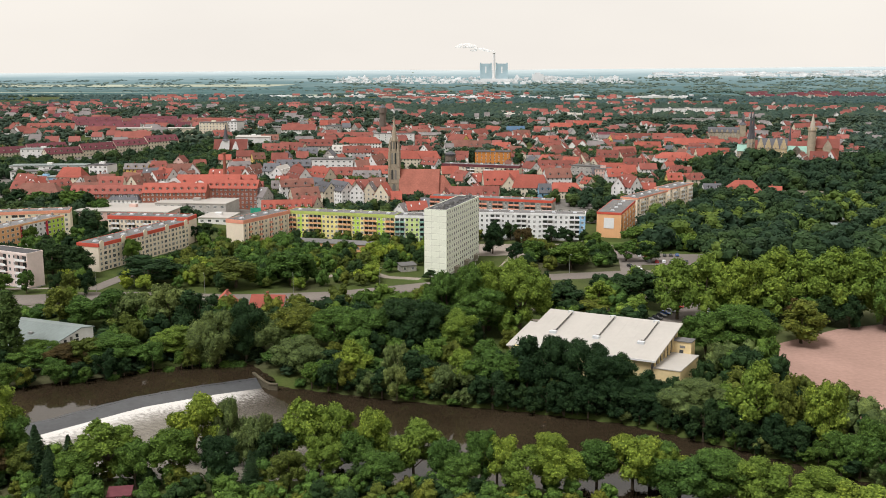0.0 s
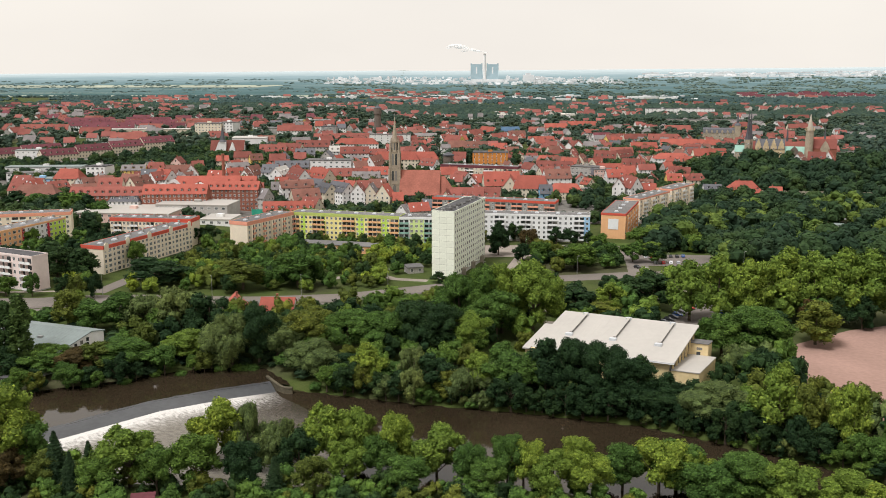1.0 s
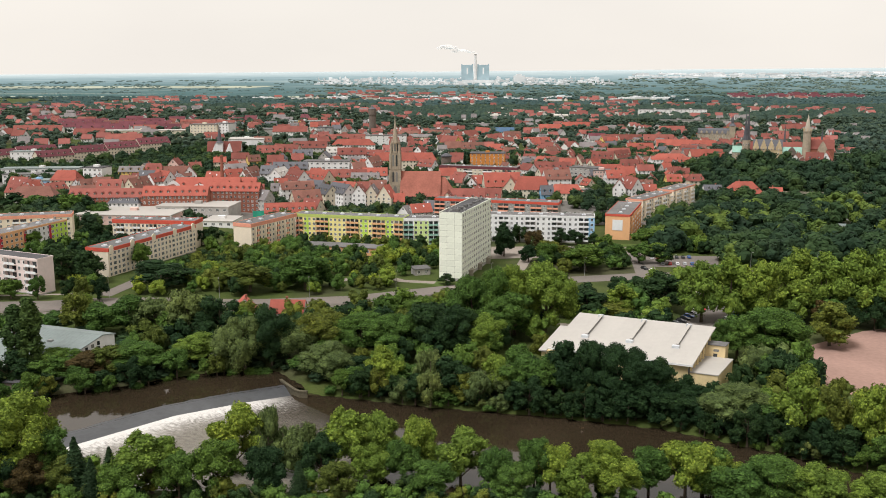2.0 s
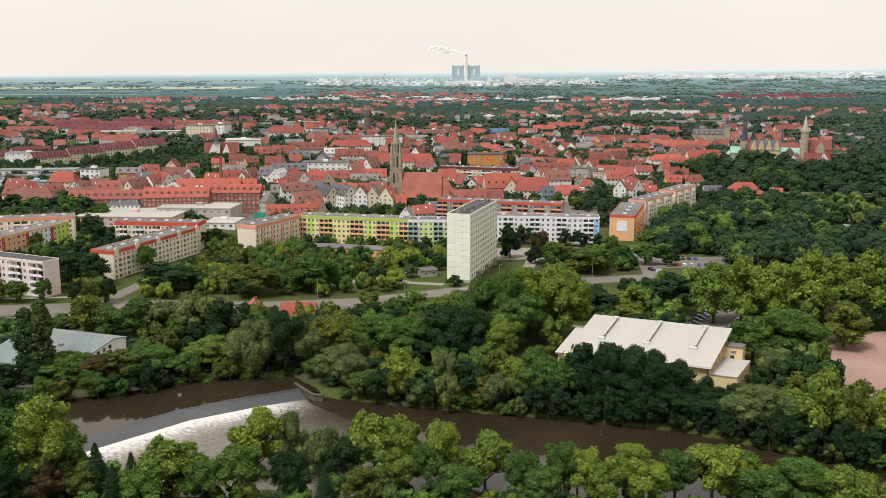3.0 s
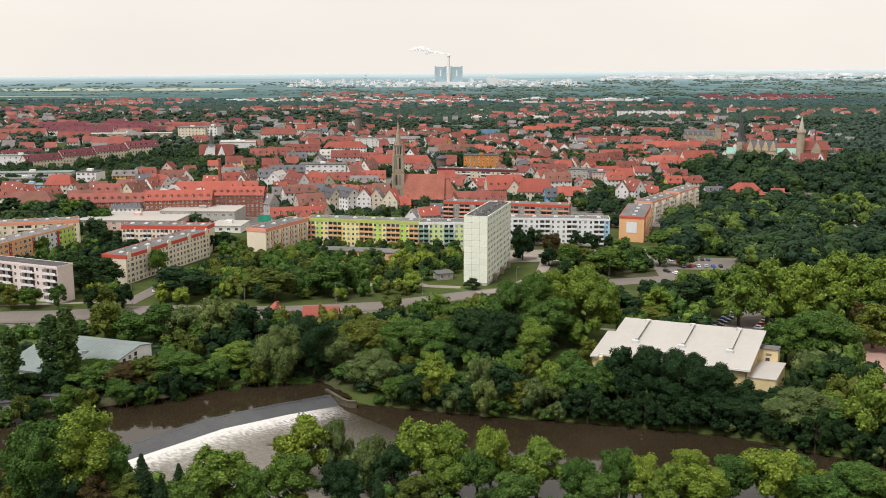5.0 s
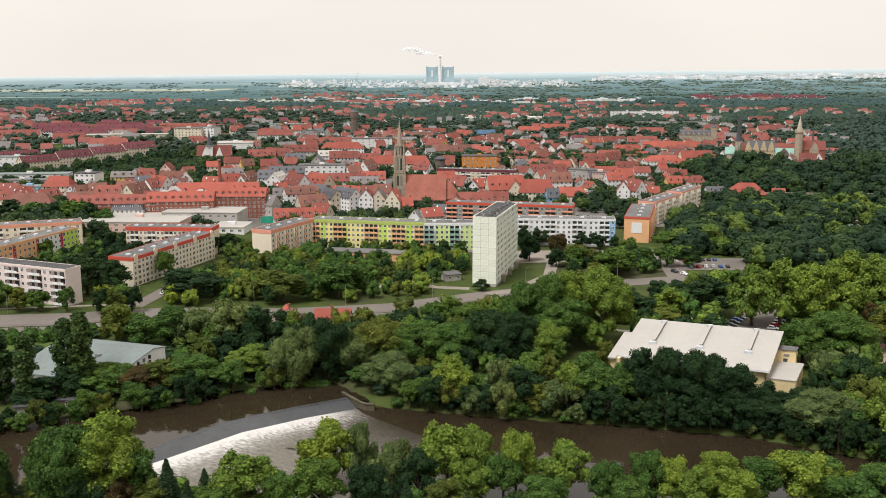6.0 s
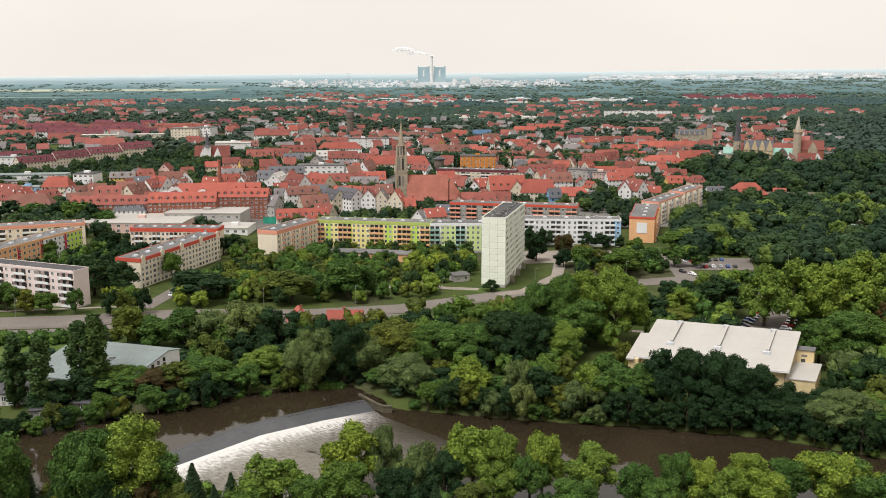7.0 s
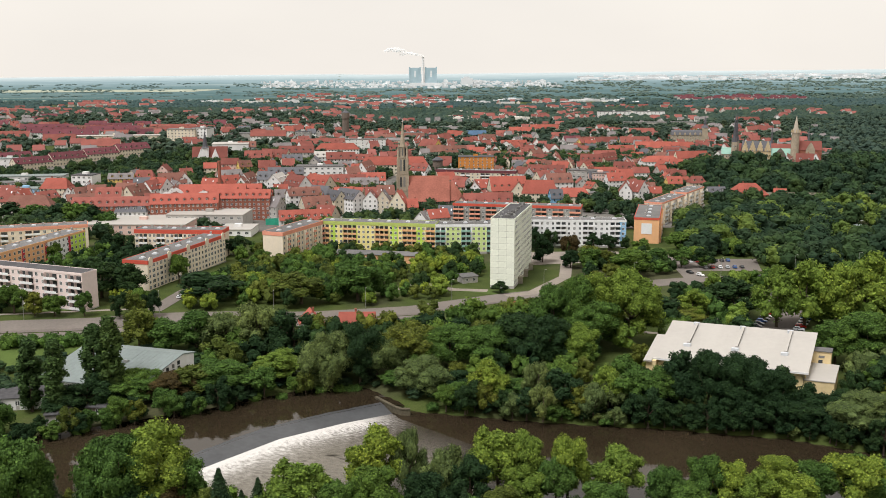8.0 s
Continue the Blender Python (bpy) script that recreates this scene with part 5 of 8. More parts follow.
# ---- castle and cathedral on the hill ----
def castle():
    cx, cy = 323, 905
    g = ground_z(cx, cy) - 3
    top = thing("castle", "sandstone castle with stepped gables and copper roofs", "castle", m=pose(cx, cy, g, 0, 0, -20) @ Matrix.Scale(0.84, 4))
    site(cx, cy, -20, 120, 40, 4)
    # the gabled wing: local x along the front
    w = Shape()
    w.box(-30, 2, -7, 7, -3, 17)
    child("gabled_wing", w.mesh("gabled_wing", SANDLIGHT), top)
    r = Shape()
    r.prism([(-30, -7.4, 16.8), (-30, 7.4, 16.8), (-30, 0, 28)], (32, 0, 0))
    child("gabled_roof", r.mesh("gabled_roof", SLATE), top)
    for k in range(4):
        x = -26.5 + k * 8.2
        gb = Shape()
        for wd, z0, z1 in ((3.3, 17, 20.5), (2.4, 20.5, 23.5), (1.5, 23.5, 26), (0.7, 26, 28)):
            gb.box(x - wd, x + wd, -7.5, -6.5, z0, z1)
        child("stepped_gable", gb.mesh("stepped_gable", SANDLIGHT), top)
        for f in range(4):
            child("window", WIN["t"], top, Matrix.Translation((x, -7.52 if f == 3 else -7.02, 3.5 + 4.6 * f)))
    for x0, x1, h, hr, mt, rf in ((-52, -38, 13, 20, SANDSTONE, COPPER), (2, 24, 12, 20, SANDSTONE, COPPER), (30, 56, 19, 29, BRICK, ROOF["red"])):
        b = Shape()
        b.box(x0, x1, -6.5, 7, -4, h)
        child("wing", b.mesh("wing", mt), top)
        q = Shape()
        q.prism([(x0 - 0.3, -7, h - 0.1), (x0 - 0.3, 7.5, h - 0.1), (x0 - 0.3, 0, hr)], (x1 - x0 + 0.6, 0, 0))
        child("wing_roof", q.mesh("wing_roof", rf), top)
        for i in range(int((x1 - x0) / 3.5)):
            for f in range(3):
                child("window", WIN["t"], top, Matrix.Translation((x0 + 2 + i * 3.5, -6.52, 2.5 + f * 4)))
    for x in (12.0, 44.0):
        # stone gables over the wings
        h, hw, tip = (12, 6.5, 21) if x < 20 else (19, 5.0, 28)
        gb = Shape()
        gb.prism([(x - hw, -7.4, -3), (x + hw, -7.4, -3), (x + hw, -7.4, h), (x + hw * 0.5, -7.4, (h + tip) / 2 + 1), (x, -7.4, tip), (x - hw * 0.5, -7.4, (h + tip) / 2 + 1), (x - hw, -7.4, h)], (0, 0.85, 0))
        child("stone_gable", gb.mesh("stone_gable", DARKSTONE if x < 20 else SANDSTONE), top)
    rt = Shape()
    rt.cone(27, -9, -6, 38, 4.6, 4.2, 16)
    rt.cone(27, -9, 38, 39, 4.8, 4.8, 16)
    tow = child("round_tower", rt.mesh("round_tower", SANDSTONE), top)
    cap = Shape()
    cap.cone(27, -9, 39, 57, 3.6, 0.15, 16)
    child("tower_cap", cap.mesh("tower_cap", CAPSTONE), tow)
    for k in range(8):
        a = radians(45 * k)
        p = Shape()
        p.box(27 + 4.5 * math.cos(a) - 0.4, 27 + 4.5 * math.cos(a) + 0.4, -9 + 4.5 * math.sin(a) - 0.4, -9 + 4.5 * math.sin(a) + 0.4, 39, 42)
        child("merlon", p.mesh("merlon", SANDLIGHT), tow)
    # cathedral towers and nave behind
    cn = Shape()
    cn.box(-36, 30, 12, 26, -4, 14)
    child("nave", cn.mesh("nave", SANDSTONE), top)
    cr = Shape()
    cr.prism([(-36, 11.5, 13.8), (-36, 26.5, 13.8), (-36, 19, 24)], (66, 0, 0))
    child("nave_roof", cr.mesh("nave_roof", ROOF["red"]), top)
    for x, y in ((-38.5, -6), (-36, 3), (4, 21), (44, 20)):
        k = 1.0 if x < 0 else 0.72
        t = Shape()
        t.box(x - 3 * k, x + 3 * k, y - 3 * k, y + 3 * k, -4, 27 * k)
        tt = child("cathedral_tower", t.mesh("cathedral_tower", SANDSTONE), top)
        s = Shape()
        s.cone(x, y, 27 * k, 33 * k, 3.4 * k, 2.0 * k, 8)
        s.cone(x, y, 33 * k, 61 * k, 2.0 * k, 0.1, 8)
        child("spire", s.mesh("spire", SLATE), tt)
        for i in (-1.2, 1.2):
            child("window", WIN["t"], tt, Matrix.Translation((x + i * k, y - 3 * k - 0.02, 22 * k)))


castle()


def town_hall():
    top = thing("town_hall", "grey mansard-roofed town hall with sandstone corner tower", "town hall", m=pose(379, 1290, 3.0, 0, 0, -14) @ Matrix.Scale(0.85, 4))
    site(379, 1270, -14, 60, 60, 2)
    w = Shape()
    w.box(-28, 20, -8, 8, -18, 12)
    child("wall", w.mesh("wall", SANDSTONE), top)
    r = Shape()
    r.prism([(-28, -8.5, 12), (-28, 8.5, 12), (-28, 6, 18), (-28, 0, 20), (-28, -6, 18)], (48, 0, 0))
    child("roof", r.mesh("roof", SLATE), top)
    for k in range(6):
        d = Shape()
        d.prism([(-24 + k * 8, -8.6, 12), (-21 + k * 8, -8.6, 12), (-21 + k * 8, -8.6, 15), (-22.5 + k * 8, -8.6, 17), (-24 + k * 8, -8.6, 15)], (0, 4, 0))
        child("dormer", d.mesh("dormer", SANDSTONE), top)
    t = Shape()
    t.box(20, 29, -9, 1, -18, 24)
    tw = child("tower", t.mesh("tower", SANDSTONE), top)
    s = Shape()
    s.cone(24.5, -4, 24, 28, 6.2, 3.0, 8, turn=math.pi / 8)
    s.cone(24.5, -4, 28, 31, 2.2, 2.2, 8, turn=math.pi / 8)
    s.cone(24.5, -4, 31, 42, 2.6, 0.1, 8, turn=math.pi / 8)
    child("spire", s.mesh("spire", SLATE), tw)
    facade(top, Matrix.Translation((-28, -8, 0)), 48, 3, 4, 0, "tttttttttttt")


town_hall()


def round_tower(x, y, r, h, label, mat_, z=None):
    g = ground_z(x, y)
    top = thing("round_tower", label, "tower", m=pose(x, y, g))
    site(x, y, 0, 2 * r, 2 * r, 2)
    a = Shape()
    a.cone(0, 0, -1, h, r, r * 0.92, 18)
    child("shaft", a.mesh("shaft", mat_), top)
    b = Shape()
    b.cone(0, 0, h, h + 1.2, r * 1.05, r * 1.05, 18)
    b.cone(0, 0, h + 1.2, h + 3.5, r * 1.0, r * 0.3, 18)
    child("cap", b.mesh("cap", SLATE), top)


round_tower(5, 930, 5.2, 14, "round brick town tower with flat dark cap", DARKSTONE)


def water_tower():
    top = thing("water_tower", "slim brick water tower among town houses", "tower", m=pose(-88, 1345, ground_z(-88, 1345)))
    a = Shape()
    a.cone(0, 0, -1, 27, 5.2, 4.6, 12)
    child("shaft", a.mesh("shaft", DARKSTONE), top)
    b = Shape()
    b.cone(0, 0, 27, 35, 5.6, 5.6, 12)
    child("tank", b.mesh("tank", DARKSTONE), top)
    c = Shape()
    c.cone(0, 0, 35, 37.5, 5.8, 2.4, 12)
    c.cone(0, 0, 37.5, 40, 1.8, 0.6, 12)
    child("roof", c.mesh("roof", SLATE), top)


water_tower()


# ---- houses of the town ----
house(-71.8, 376.1, -4, 13.6, 10, 5.5, 9.5, "orange", "white", label="white house with orange tiled roof beside the main road", group="")
house(-89.6, 378.4, -80, 6.9, 9, 5.5, 10, "orange", "white", label="white cross wing with orange tiled roof beside the main road", group="")
house(-8.0, 399.2, -10, 8.7, 8, 3.0, 6.0, "orange", "cream", hip=2.5, label="small house with orange hipped roof among trees", group="")
for k in range(4):
    # a long range of four stepped barracks, and a second one behind it
    house(-364.5 + k * 23.6, 905.5 + k * 25.6, 47.3, 35.4, 12, 10.2, 15.4 + 0.4 * (k % 2), "maroon", "cream", dormers=6, windows=False, label="long dark red-roofed cream barracks range", group="barracks", chimney=2, z=9.3 + 1.9 * k)
    if k < 2:
        house(-424.0 + k * 27.0, 917.0 + k * 28.5, 47.3, 39.5, 12, 10.0, 15.2, "maroon", "cream", dormers=6, windows=False, label="long dark red-roofed cream barracks range", group="barracks", chimney=2, z=9.0 + 1.5 * k)
site(-311, 935, 47.3, 160, 28, 0)
for k, (tx, ty, tl, tr) in enumerate(((-470, 1140, 56, 3), (-405, 1172, 62, 4), (-338, 1168, 54, 1), (-285, 1215, 60, -4), (-440, 1215, 58, 5), (-372, 1236, 66, 2), (-305, 1262, 58, -3), (-468, 1286, 64, 4), (-395, 1302, 60, 1))):
    house(tx, ty, tr, tl, 12, 8, 14, "maroon" if k % 3 else "red", "white", dormers=5, windows=False, label="long red-roofed terrace of the housing estate", group="terraces", chimney=3)
house(-296.9, 753.7, -6, 20.8, 14, 10, 17, "orange", "cream", hip=3)
house(-333.5, 753.2, -10, 14.5, 11, 7, 12, "red", "cream")
house(-315.1, 706.2, -8, 16.2, 11, 7, 12, "red", "cream", dormers=2)
house(-296.0, 687.4, 5, 31.8, 16, 6, 13, "brown", "grey", hip=5)
house(-297.4, 727.2, 60, 18.2, 10, 6, 11, "red", "white", dormers=3)
house(-268.9, 725.7, 40, 17.5, 12, 8, 14, "brown", "grey", dormers=3)
house(-260.7, 727.5, 10, 12.7, 13, 9, 15, "brown", "grey")
house(-260.3, 692.3, 20, 22.7, 12, 8, 13, "brown", "white", dormers=4)
house(-222.4, 638.0, 2, 58.5, 14, 12.5, 17.5, "red", "brick", dormers=12)
house(-182.0, 638.2, 3, 42.3, 14, 13.5, 19, "orange", "brick", dormers=9)
house(-146.4, 656.4, -4, 35.2, 14, 14.5, 19.5, "orange", "brick", dormers=8)
house(-171.8, 688.9, 2, 45.3, 14, 12, 19, "orange", "brick", dormers=4)
house(-241.7, 686.7, 4, 16.9, 12, 12, 18, "red", "cream", dormers=3)
house(-237.7, 720.3, -20, 15.9, 12, 10, 17, "brown", "cream", dormers=2)
house(-231.3, 717.7, 70, 21.4, 11, 9, 16, "brown", "cream", dormers=3)
house(-234.5, 758.9, 5, 13.9, 12, 10, 16, "slate", "white")
house(-220.8, 751.0, -40, 17.8, 12, 10, 17, "orange", "white", dormers=3)
house(-223.8, 745.5, 60, 18.1, 10, 10, 16, "red", "white", dormers=3)
house(-215.7, 776.0, 8, 21.7, 13, 10, 17, "brown", "white", dormers=3)
house(-207.4, 778.8, -75, 12.5, 11, 10, 17, "brown", "white")
house(-244.9, 811.6, 4, 16.0, 12, 8, 14, "red", "yellow", hip=2, dormers=2, windows=False)
house(-261.4, 803.7, 4, 19.7, 12, 9, 13, "grey", "yellow", dormers=3, windows=False)
house(-327.8, 1003.4, 3, 37.0, 13, 8, 14, "red", "cream", windows=False)
house(-453.0, 1230.0, 0, 30.7, 13, 7, 13, "maroon", "white", windows=False)
house(-422.6, 1267.8, 6, 23.6, 13, 7, 13, "brown", "white", windows=False)
house(-351.6, 1165.5, -2, 28.5, 13, 7, 13, "red", "white", windows=False)
house(-322.5, 1211.8, 5, 25.1, 13, 7, 13, "brown", "white", windows=False)
house(-399.5, 1108.8, 5, 34.6, 11, 6, 12, "red", "white", windows=False)
house(-214.2, 634.1, -4, 20.3, 13, 9, 14, "slate", "white", hip=3, dormers=4)
house(-151.6, 699.1, 0, 24.9, 13, 12, 18, "orange", "brick", dormers=4)
house(-141.1, 670.5, 3, 23.9, 12, 11, 17, "red", "brick", dormers=4)
house(-127.9, 653.5, -30, 13.4, 11, 10, 16, "grey", "grey")
house(-176.0, 810.2, 30, 19.0, 12, 8, 14, "grey", "white", dormers=3, windows=False)
house(-158.7, 789.2, 70, 16.7, 11, 8, 15, "brown", "white", dormers=3)
house(-144.4, 792.2, -5, 14.1, 12, 10, 16, "slate", "white", dormers=3, windows=False)
house(-135.2, 784.2, 75, 20.6, 12, 10, 16, "white", "white", dormers=3)
house(-131.8, 826.5, 2, 29.4, 12, 10, 15, "slate", "grey", dormers=5, windows=False)
house(-118.5, 768.6, -60, 27.2, 13, 10, 18, "red", "white", dormers=4)
house(-101.3, 777.1, -50, 25.7, 13, 10, 18, "orange", "cream", dormers=4)
house(-88.1, 804.0, 4, 20.9, 12, 9, 15, "red", "white", dormers=3, windows=False)
house(-73.2, 805.9, 2, 16.1, 12, 9, 15, "red", "white", dormers=2, windows=False)
house(-110.8, 696.0, 18, 21.6, 12, 13, 17, "brown", "white", dormers=3)
house(-98.6, 719.1, -35, 15.5, 12, 10, 17, "slate", "grey", dormers=2)
house(-87.5, 694.0, -55, 15.7, 11, 11, 17, "slate", "cream", dormers=2)
house(-76.9, 692.8, -52, 22.5, 12, 12, 18, "slate", "white", dormers=4)
house(-100.6, 674.2, 25, 20.2, 13, 8, 15, "brown", "cream", dormers=3)
house(-91.6, 637.4, -30, 13.0, 12, 7, 14, "red", "cream")
house(-105.2, 625.4, 8, 32.7, 13, 7, 12.5, "orange", "white", dormers=8)
house(-72.1, 711.3, -40, 13.1, 11, 11, 17, "orange", "cream")
house(-60.4, 710.8, 10, 12.7, 12, 11, 17, "red", "cream")
house(-51.3, 712.6, 5, 12.6, 12, 12, 18, "brown", "cream")
house(-62.4, 677.2, 84, 11.5, 10, 13, 19, "red", "white")
house(-53.7, 676.8, 82, 11.5, 10, 12, 19, "grey", "cream")
house(-43.2, 664.9, 70, 10.4, 11, 12, 20, "orange", "cream")
house(-34.7, 665.2, 5, 7.8, 10, 9, 14, "orange", "yellow")
house(-26.1, 637.5, 50, 15.1, 10, 5, 10, "grey", "white", dormers=2)
house(-19.7, 635.5, 20, 14.3, 10, 6, 11, "orange", "grey")
house(-10.5, 651.5, -15, 13.4, 10, 6, 11, "slate", "grey")
house(-59.4, 818.2, 2, 22.1, 12, 9, 15, "orange", "white", dormers=4, windows=False)
house(-65.9, 800.0, -3, 23.5, 12, 8, 13, "grey", "cream", dormers=4, windows=False)
house(-46.0, 919.5, 0, 44.3, 13, 10, 17, "orange", "cream", hip=4, windows=False)
house(-21.6, 930.6, -3, 33.8, 13, 10, 17, "orange", "cream", hip=4, windows=False)
house(-63.9, 889.1, 70, 25.6, 11, 8, 16, "brown", "white", dormers=4, windows=False)
house(-13.1, 900.7, -40, 18.0, 11, 8, 14, "red", "white", dormers=3, windows=False)
house(-93.1, 1043.1, 0, 46.5, 14, 9, 15, "orange", "white", hip=6, windows=False)
house(-87.9, 948.5, 3, 28.0, 12, 10, 16, "red", "white", dormers=3, windows=False)
house(-69.0, 959.4, -3, 26.0, 12, 9, 14, "red", "white", dormers=4, windows=False)
house(-105.1, 956.6, 4, 17.0, 12, 9, 14, "white", "white", dormers=3, windows=False)
house(-163.6, 919.6, 2, 25.2, 12, 8, 14, "red", "cream", dormers=4, windows=False)
house(-148.6, 928.1, -30, 29.2, 13, 8, 15, "red", "cream", dormers=5, windows=False)
house(-131.8, 974.6, -3, 34.6, 13, 8, 14, "red", "grey", dormers=5, windows=False)
house(-132.5, 916.7, 6, 18.5, 12, 8, 13, "slate", "white", dormers=3, windows=False)
house(-182.0, 990.3, 4, 17.7, 12, 8, 13, "brown", "white", dormers=3, windows=False)
house(-174.0, 1137.9, -2, 40.6, 12, 8, 14, "red", "white", windows=False)
house(-129.9, 1082.7, 4, 29.5, 12, 7, 12, "red", "grey", windows=False)
house(-102.3, 1150.0, -4, 31.3, 12, 7, 12, "red", "white", windows=False)
house(14.7, 808.3, -60, 19.0, 10, 7, 13, "red", "white", dormers=3, windows=False)
house(3.9, 833.5, 10, 14.9, 11, 8, 14, "orange", "cream", windows=False)
house(9.9, 783.5, -10, 10.3, 10, 8, 13, "red", "cream")
house(15.0, 683.3, -6, 24.2, 14, 7, 15, "red", "cream", dormers=4)
house(0.1, 668.2, 80, 11.3, 11, 7, 15, "red", "cream")
house(30.2, 693.9, -12, 19.2, 13, 7, 14, "red", "cream", dormers=3)
house(29.0, 778.6, 12, 14.1, 11, 8, 14, "orange", "white")
house(23.2, 775.3, 75, 12.2, 10, 7, 13, "red", "white")
house(43.7, 744.3, 5, 28.2, 17, 10, 20, "orange", "cream", dormers=5)
house(65.3, 724.8, -8, 26.5, 16, 10, 19, "orange", "cream", hip=3)
house(50.1, 730.5, 82, 13.4, 12, 10, 18, "orange", "cream")
house(93.4, 791.2, 8, 21.9, 14, 10, 17, "brown", "white", dormers=3, windows=False)
house(103.9, 888.0, -5, 31.8, 13, 8, 14, "red", "white", dormers=5, windows=False)
house(120.7, 909.0, -30, 16.3, 12, 8, 15, "orange", "cream", dormers=2, windows=False)
house(74.6, 708.8, 2, 9.3, 12, 8, 14, "slate", "blue", dormers=2)
house(92.6, 731.5, -6, 25.7, 14, 6, 12, "orange", "cream", hip=4)
house(137.8, 949.7, 70, 17.7, 10, 8, 15, "brown", "cream", dormers=3, windows=False)
house(166.6, 973.9, -20, 22.4, 12, 9, 16, "red", "cream", dormers=4, windows=False)
house(190.8, 1017.5, 8, 24.8, 12, 9, 16, "red", "cream", windows=False)
house(144.7, 904.1, 60, 19.5, 11, 8, 15, "orange", "cream", dormers=3, windows=False)
house(148.7, 850.2, -4, 20.5, 12, 9, 15, "orange", "cream", dormers=2, windows=False)
house(129.8, 844.0, 10, 20.5, 12, 8, 14, "red", "white", dormers=3, windows=False)
house(135.9, 824.6, -5, 16.9, 12, 9, 14, "slate", "pink", dormers=3, windows=False)
house(143.4, 796.7, 6, 16.4, 12, 10, 16, "orange", "white", dormers=2, windows=False)
house(157.2, 821.0, 5, 14.9, 12, 9, 16, "orange", "cream", windows=False)
house(175.2, 887.1, -20, 17.1, 11, 8, 15, "red", "cream", dormers=3, windows=False)
house(144.1, 751.4, 50, 15.5, 12, 9, 16, "red", "white", dormers=2)
house(144.6, 734.9, -65, 13.8, 11, 9, 17, "red", "white")
house(135.2, 736.4, 75, 13.8, 10, 9, 16, "red", "white")
house(189.6, 998.3, 40, 23.6, 11, 8, 15, "red", "cream", dormers=4, windows=False)
house(236.1, 1115.8, 4, 31.2, 12, 8, 14, "orange", "cream", windows=False)
house(285.7, 1229.6, -6, 37.7, 13, 9, 16, "red", "cream", dormers=3, windows=False)
house(256.0, 1260.3, 5, 30.7, 12, 8, 14, "red", "cream", windows=False)
house(286.8, 1154.0, -8, 42.8, 13, 8, 15, "orange", "cream", windows=False)
house(322.4, 1156.7, 5, 31.6, 12, 8, 14, "orange", "cream", windows=False)
house(274.5, 1052.7, 20, 20.7, 11, 8, 14, "red", "cream", windows=False)
house(280.4, 1001.1, 4, 34.7, 12, 7, 14, "orange", "cream", windows=False)
house(283.9, 1073.9, -50, 20.6, 11, 8, 15, "red", "white", windows=False)
house(220.7, 916.9, -4, 35.4, 16, 10, 15, "orange", "white", hip=6, windows=False)
house(206.1, 777.6, 4, 12.8, 12, 9, 14, "red", "cream", hip=2, dormers=2)
house(209.0, 741.1, -4, 13.8, 12, 6, 10, "slate", "white", dormers=2)
house(229.6, 729.0, -8, 28.4, 17, 6, 14, "orange", "brick", hip=8, dormers=3)
house(250.3, 717.1, -14, 9.4, 11, 5, 11, "orange", "brick")
house(358.7, 1443.7, 2, 38.9, 13, 8, 14, "red", "cream", windows=False)
house(477.4, 1512.2, -5, 25.4, 14, 9, 15, "red", "yellow", hip=4, windows=False)
house(482.6, 1212.1, 3, 23.4, 12, 7, 13, "orange", "white", windows=False)
house(338.5, 862.0, -25, 15.0, 9, 6, 13, "red", "white", dormers=2, windows=False)
house(352.0, 868.0, 62, 13.0, 9, 6, 13, "orange", "white", windows=False)
house(323.2, 863.8, 60, 22.0, 10, 6, 12, "brown", "white", dormers=4, windows=False)
house(416.2, 1048.3, -30, 23.3, 10, 6, 12, "red", "cream", windows=False)
house(560.3, 1479.3, 0, 43.4, 13, 8, 14, "red", "cream", windows=False)
house(675.4, 1806.7, -3, 46.0, 12, 7, 12, "red", "white", windows=False)
house(121.2, 1039.0, 40, 17.8, 13, 8, 16, "brown", "cream", windows=False)
house(121.0, 1016.5, -10, 16.0, 12, 7, 13, "red", "cream", windows=False)
house(131.5, 1255.6, 4, 34.5, 13, 6, 11, "orange", "white", windows=False)
house(33.1, 1451.0, 0, 25.7, 13, 8, 14, "red", "white", windows=False)
house(4.7, 1355.2, 2, 32.0, 13, 9, 13, "brown", "grey", windows=False)
house(48.2, 1349.4, 50, 29.8, 11, 7, 14, "red", "white", windows=False)
house(71.4, 1414.4, -60, 36.9, 11, 7, 14, "orange", "cream", windows=False)
house(103.8, 1429.4, 6, 29.0, 12, 7, 13, "blue", "white", windows=False)
house(16.9, 1181.3, -60, 33.5, 13, 9, 17, "red", "yellow", windows=False)
house(17.3, 1116.5, 10, 20.1, 12, 8, 15, "brown", "cream", windows=False)
house(40.4, 1117.1, 3, 26.4, 12, 8, 15, "brown", "white", dormers=4, windows=False)
house(68.2, 1132.0, -3, 18.8, 12, 7, 12, "orange", "white", windows=False)
house(236.0, 1290.6, 2, 26.5, 12, 7, 12, "red", "white", windows=False)
house(218.4, 1299.1, 10, 23.8, 12, 7, 13, "maroon", "white", windows=False)
house(219.0, 1387.3, -10, 20.3, 12, 7, 12, "red", "grey", windows=False)
house(143.7, 1411.3, -8, 25.5, 12, 8, 14, "red", "yellow", windows=False)
house(181.1, 1495.9, 4, 35.8, 12, 8, 14, "orange", "cream", windows=False)
house(222.3, 1557.7, 3, 28.0, 12, 8, 14, "orange", "cream", windows=False)
house(245.3, 1556.6, -30, 21.6, 12, 8, 14, "orange", "cream", windows=False)
house(105.2, 1324.0, 12, 24.1, 12, 8, 14, "brown", "white", windows=False)
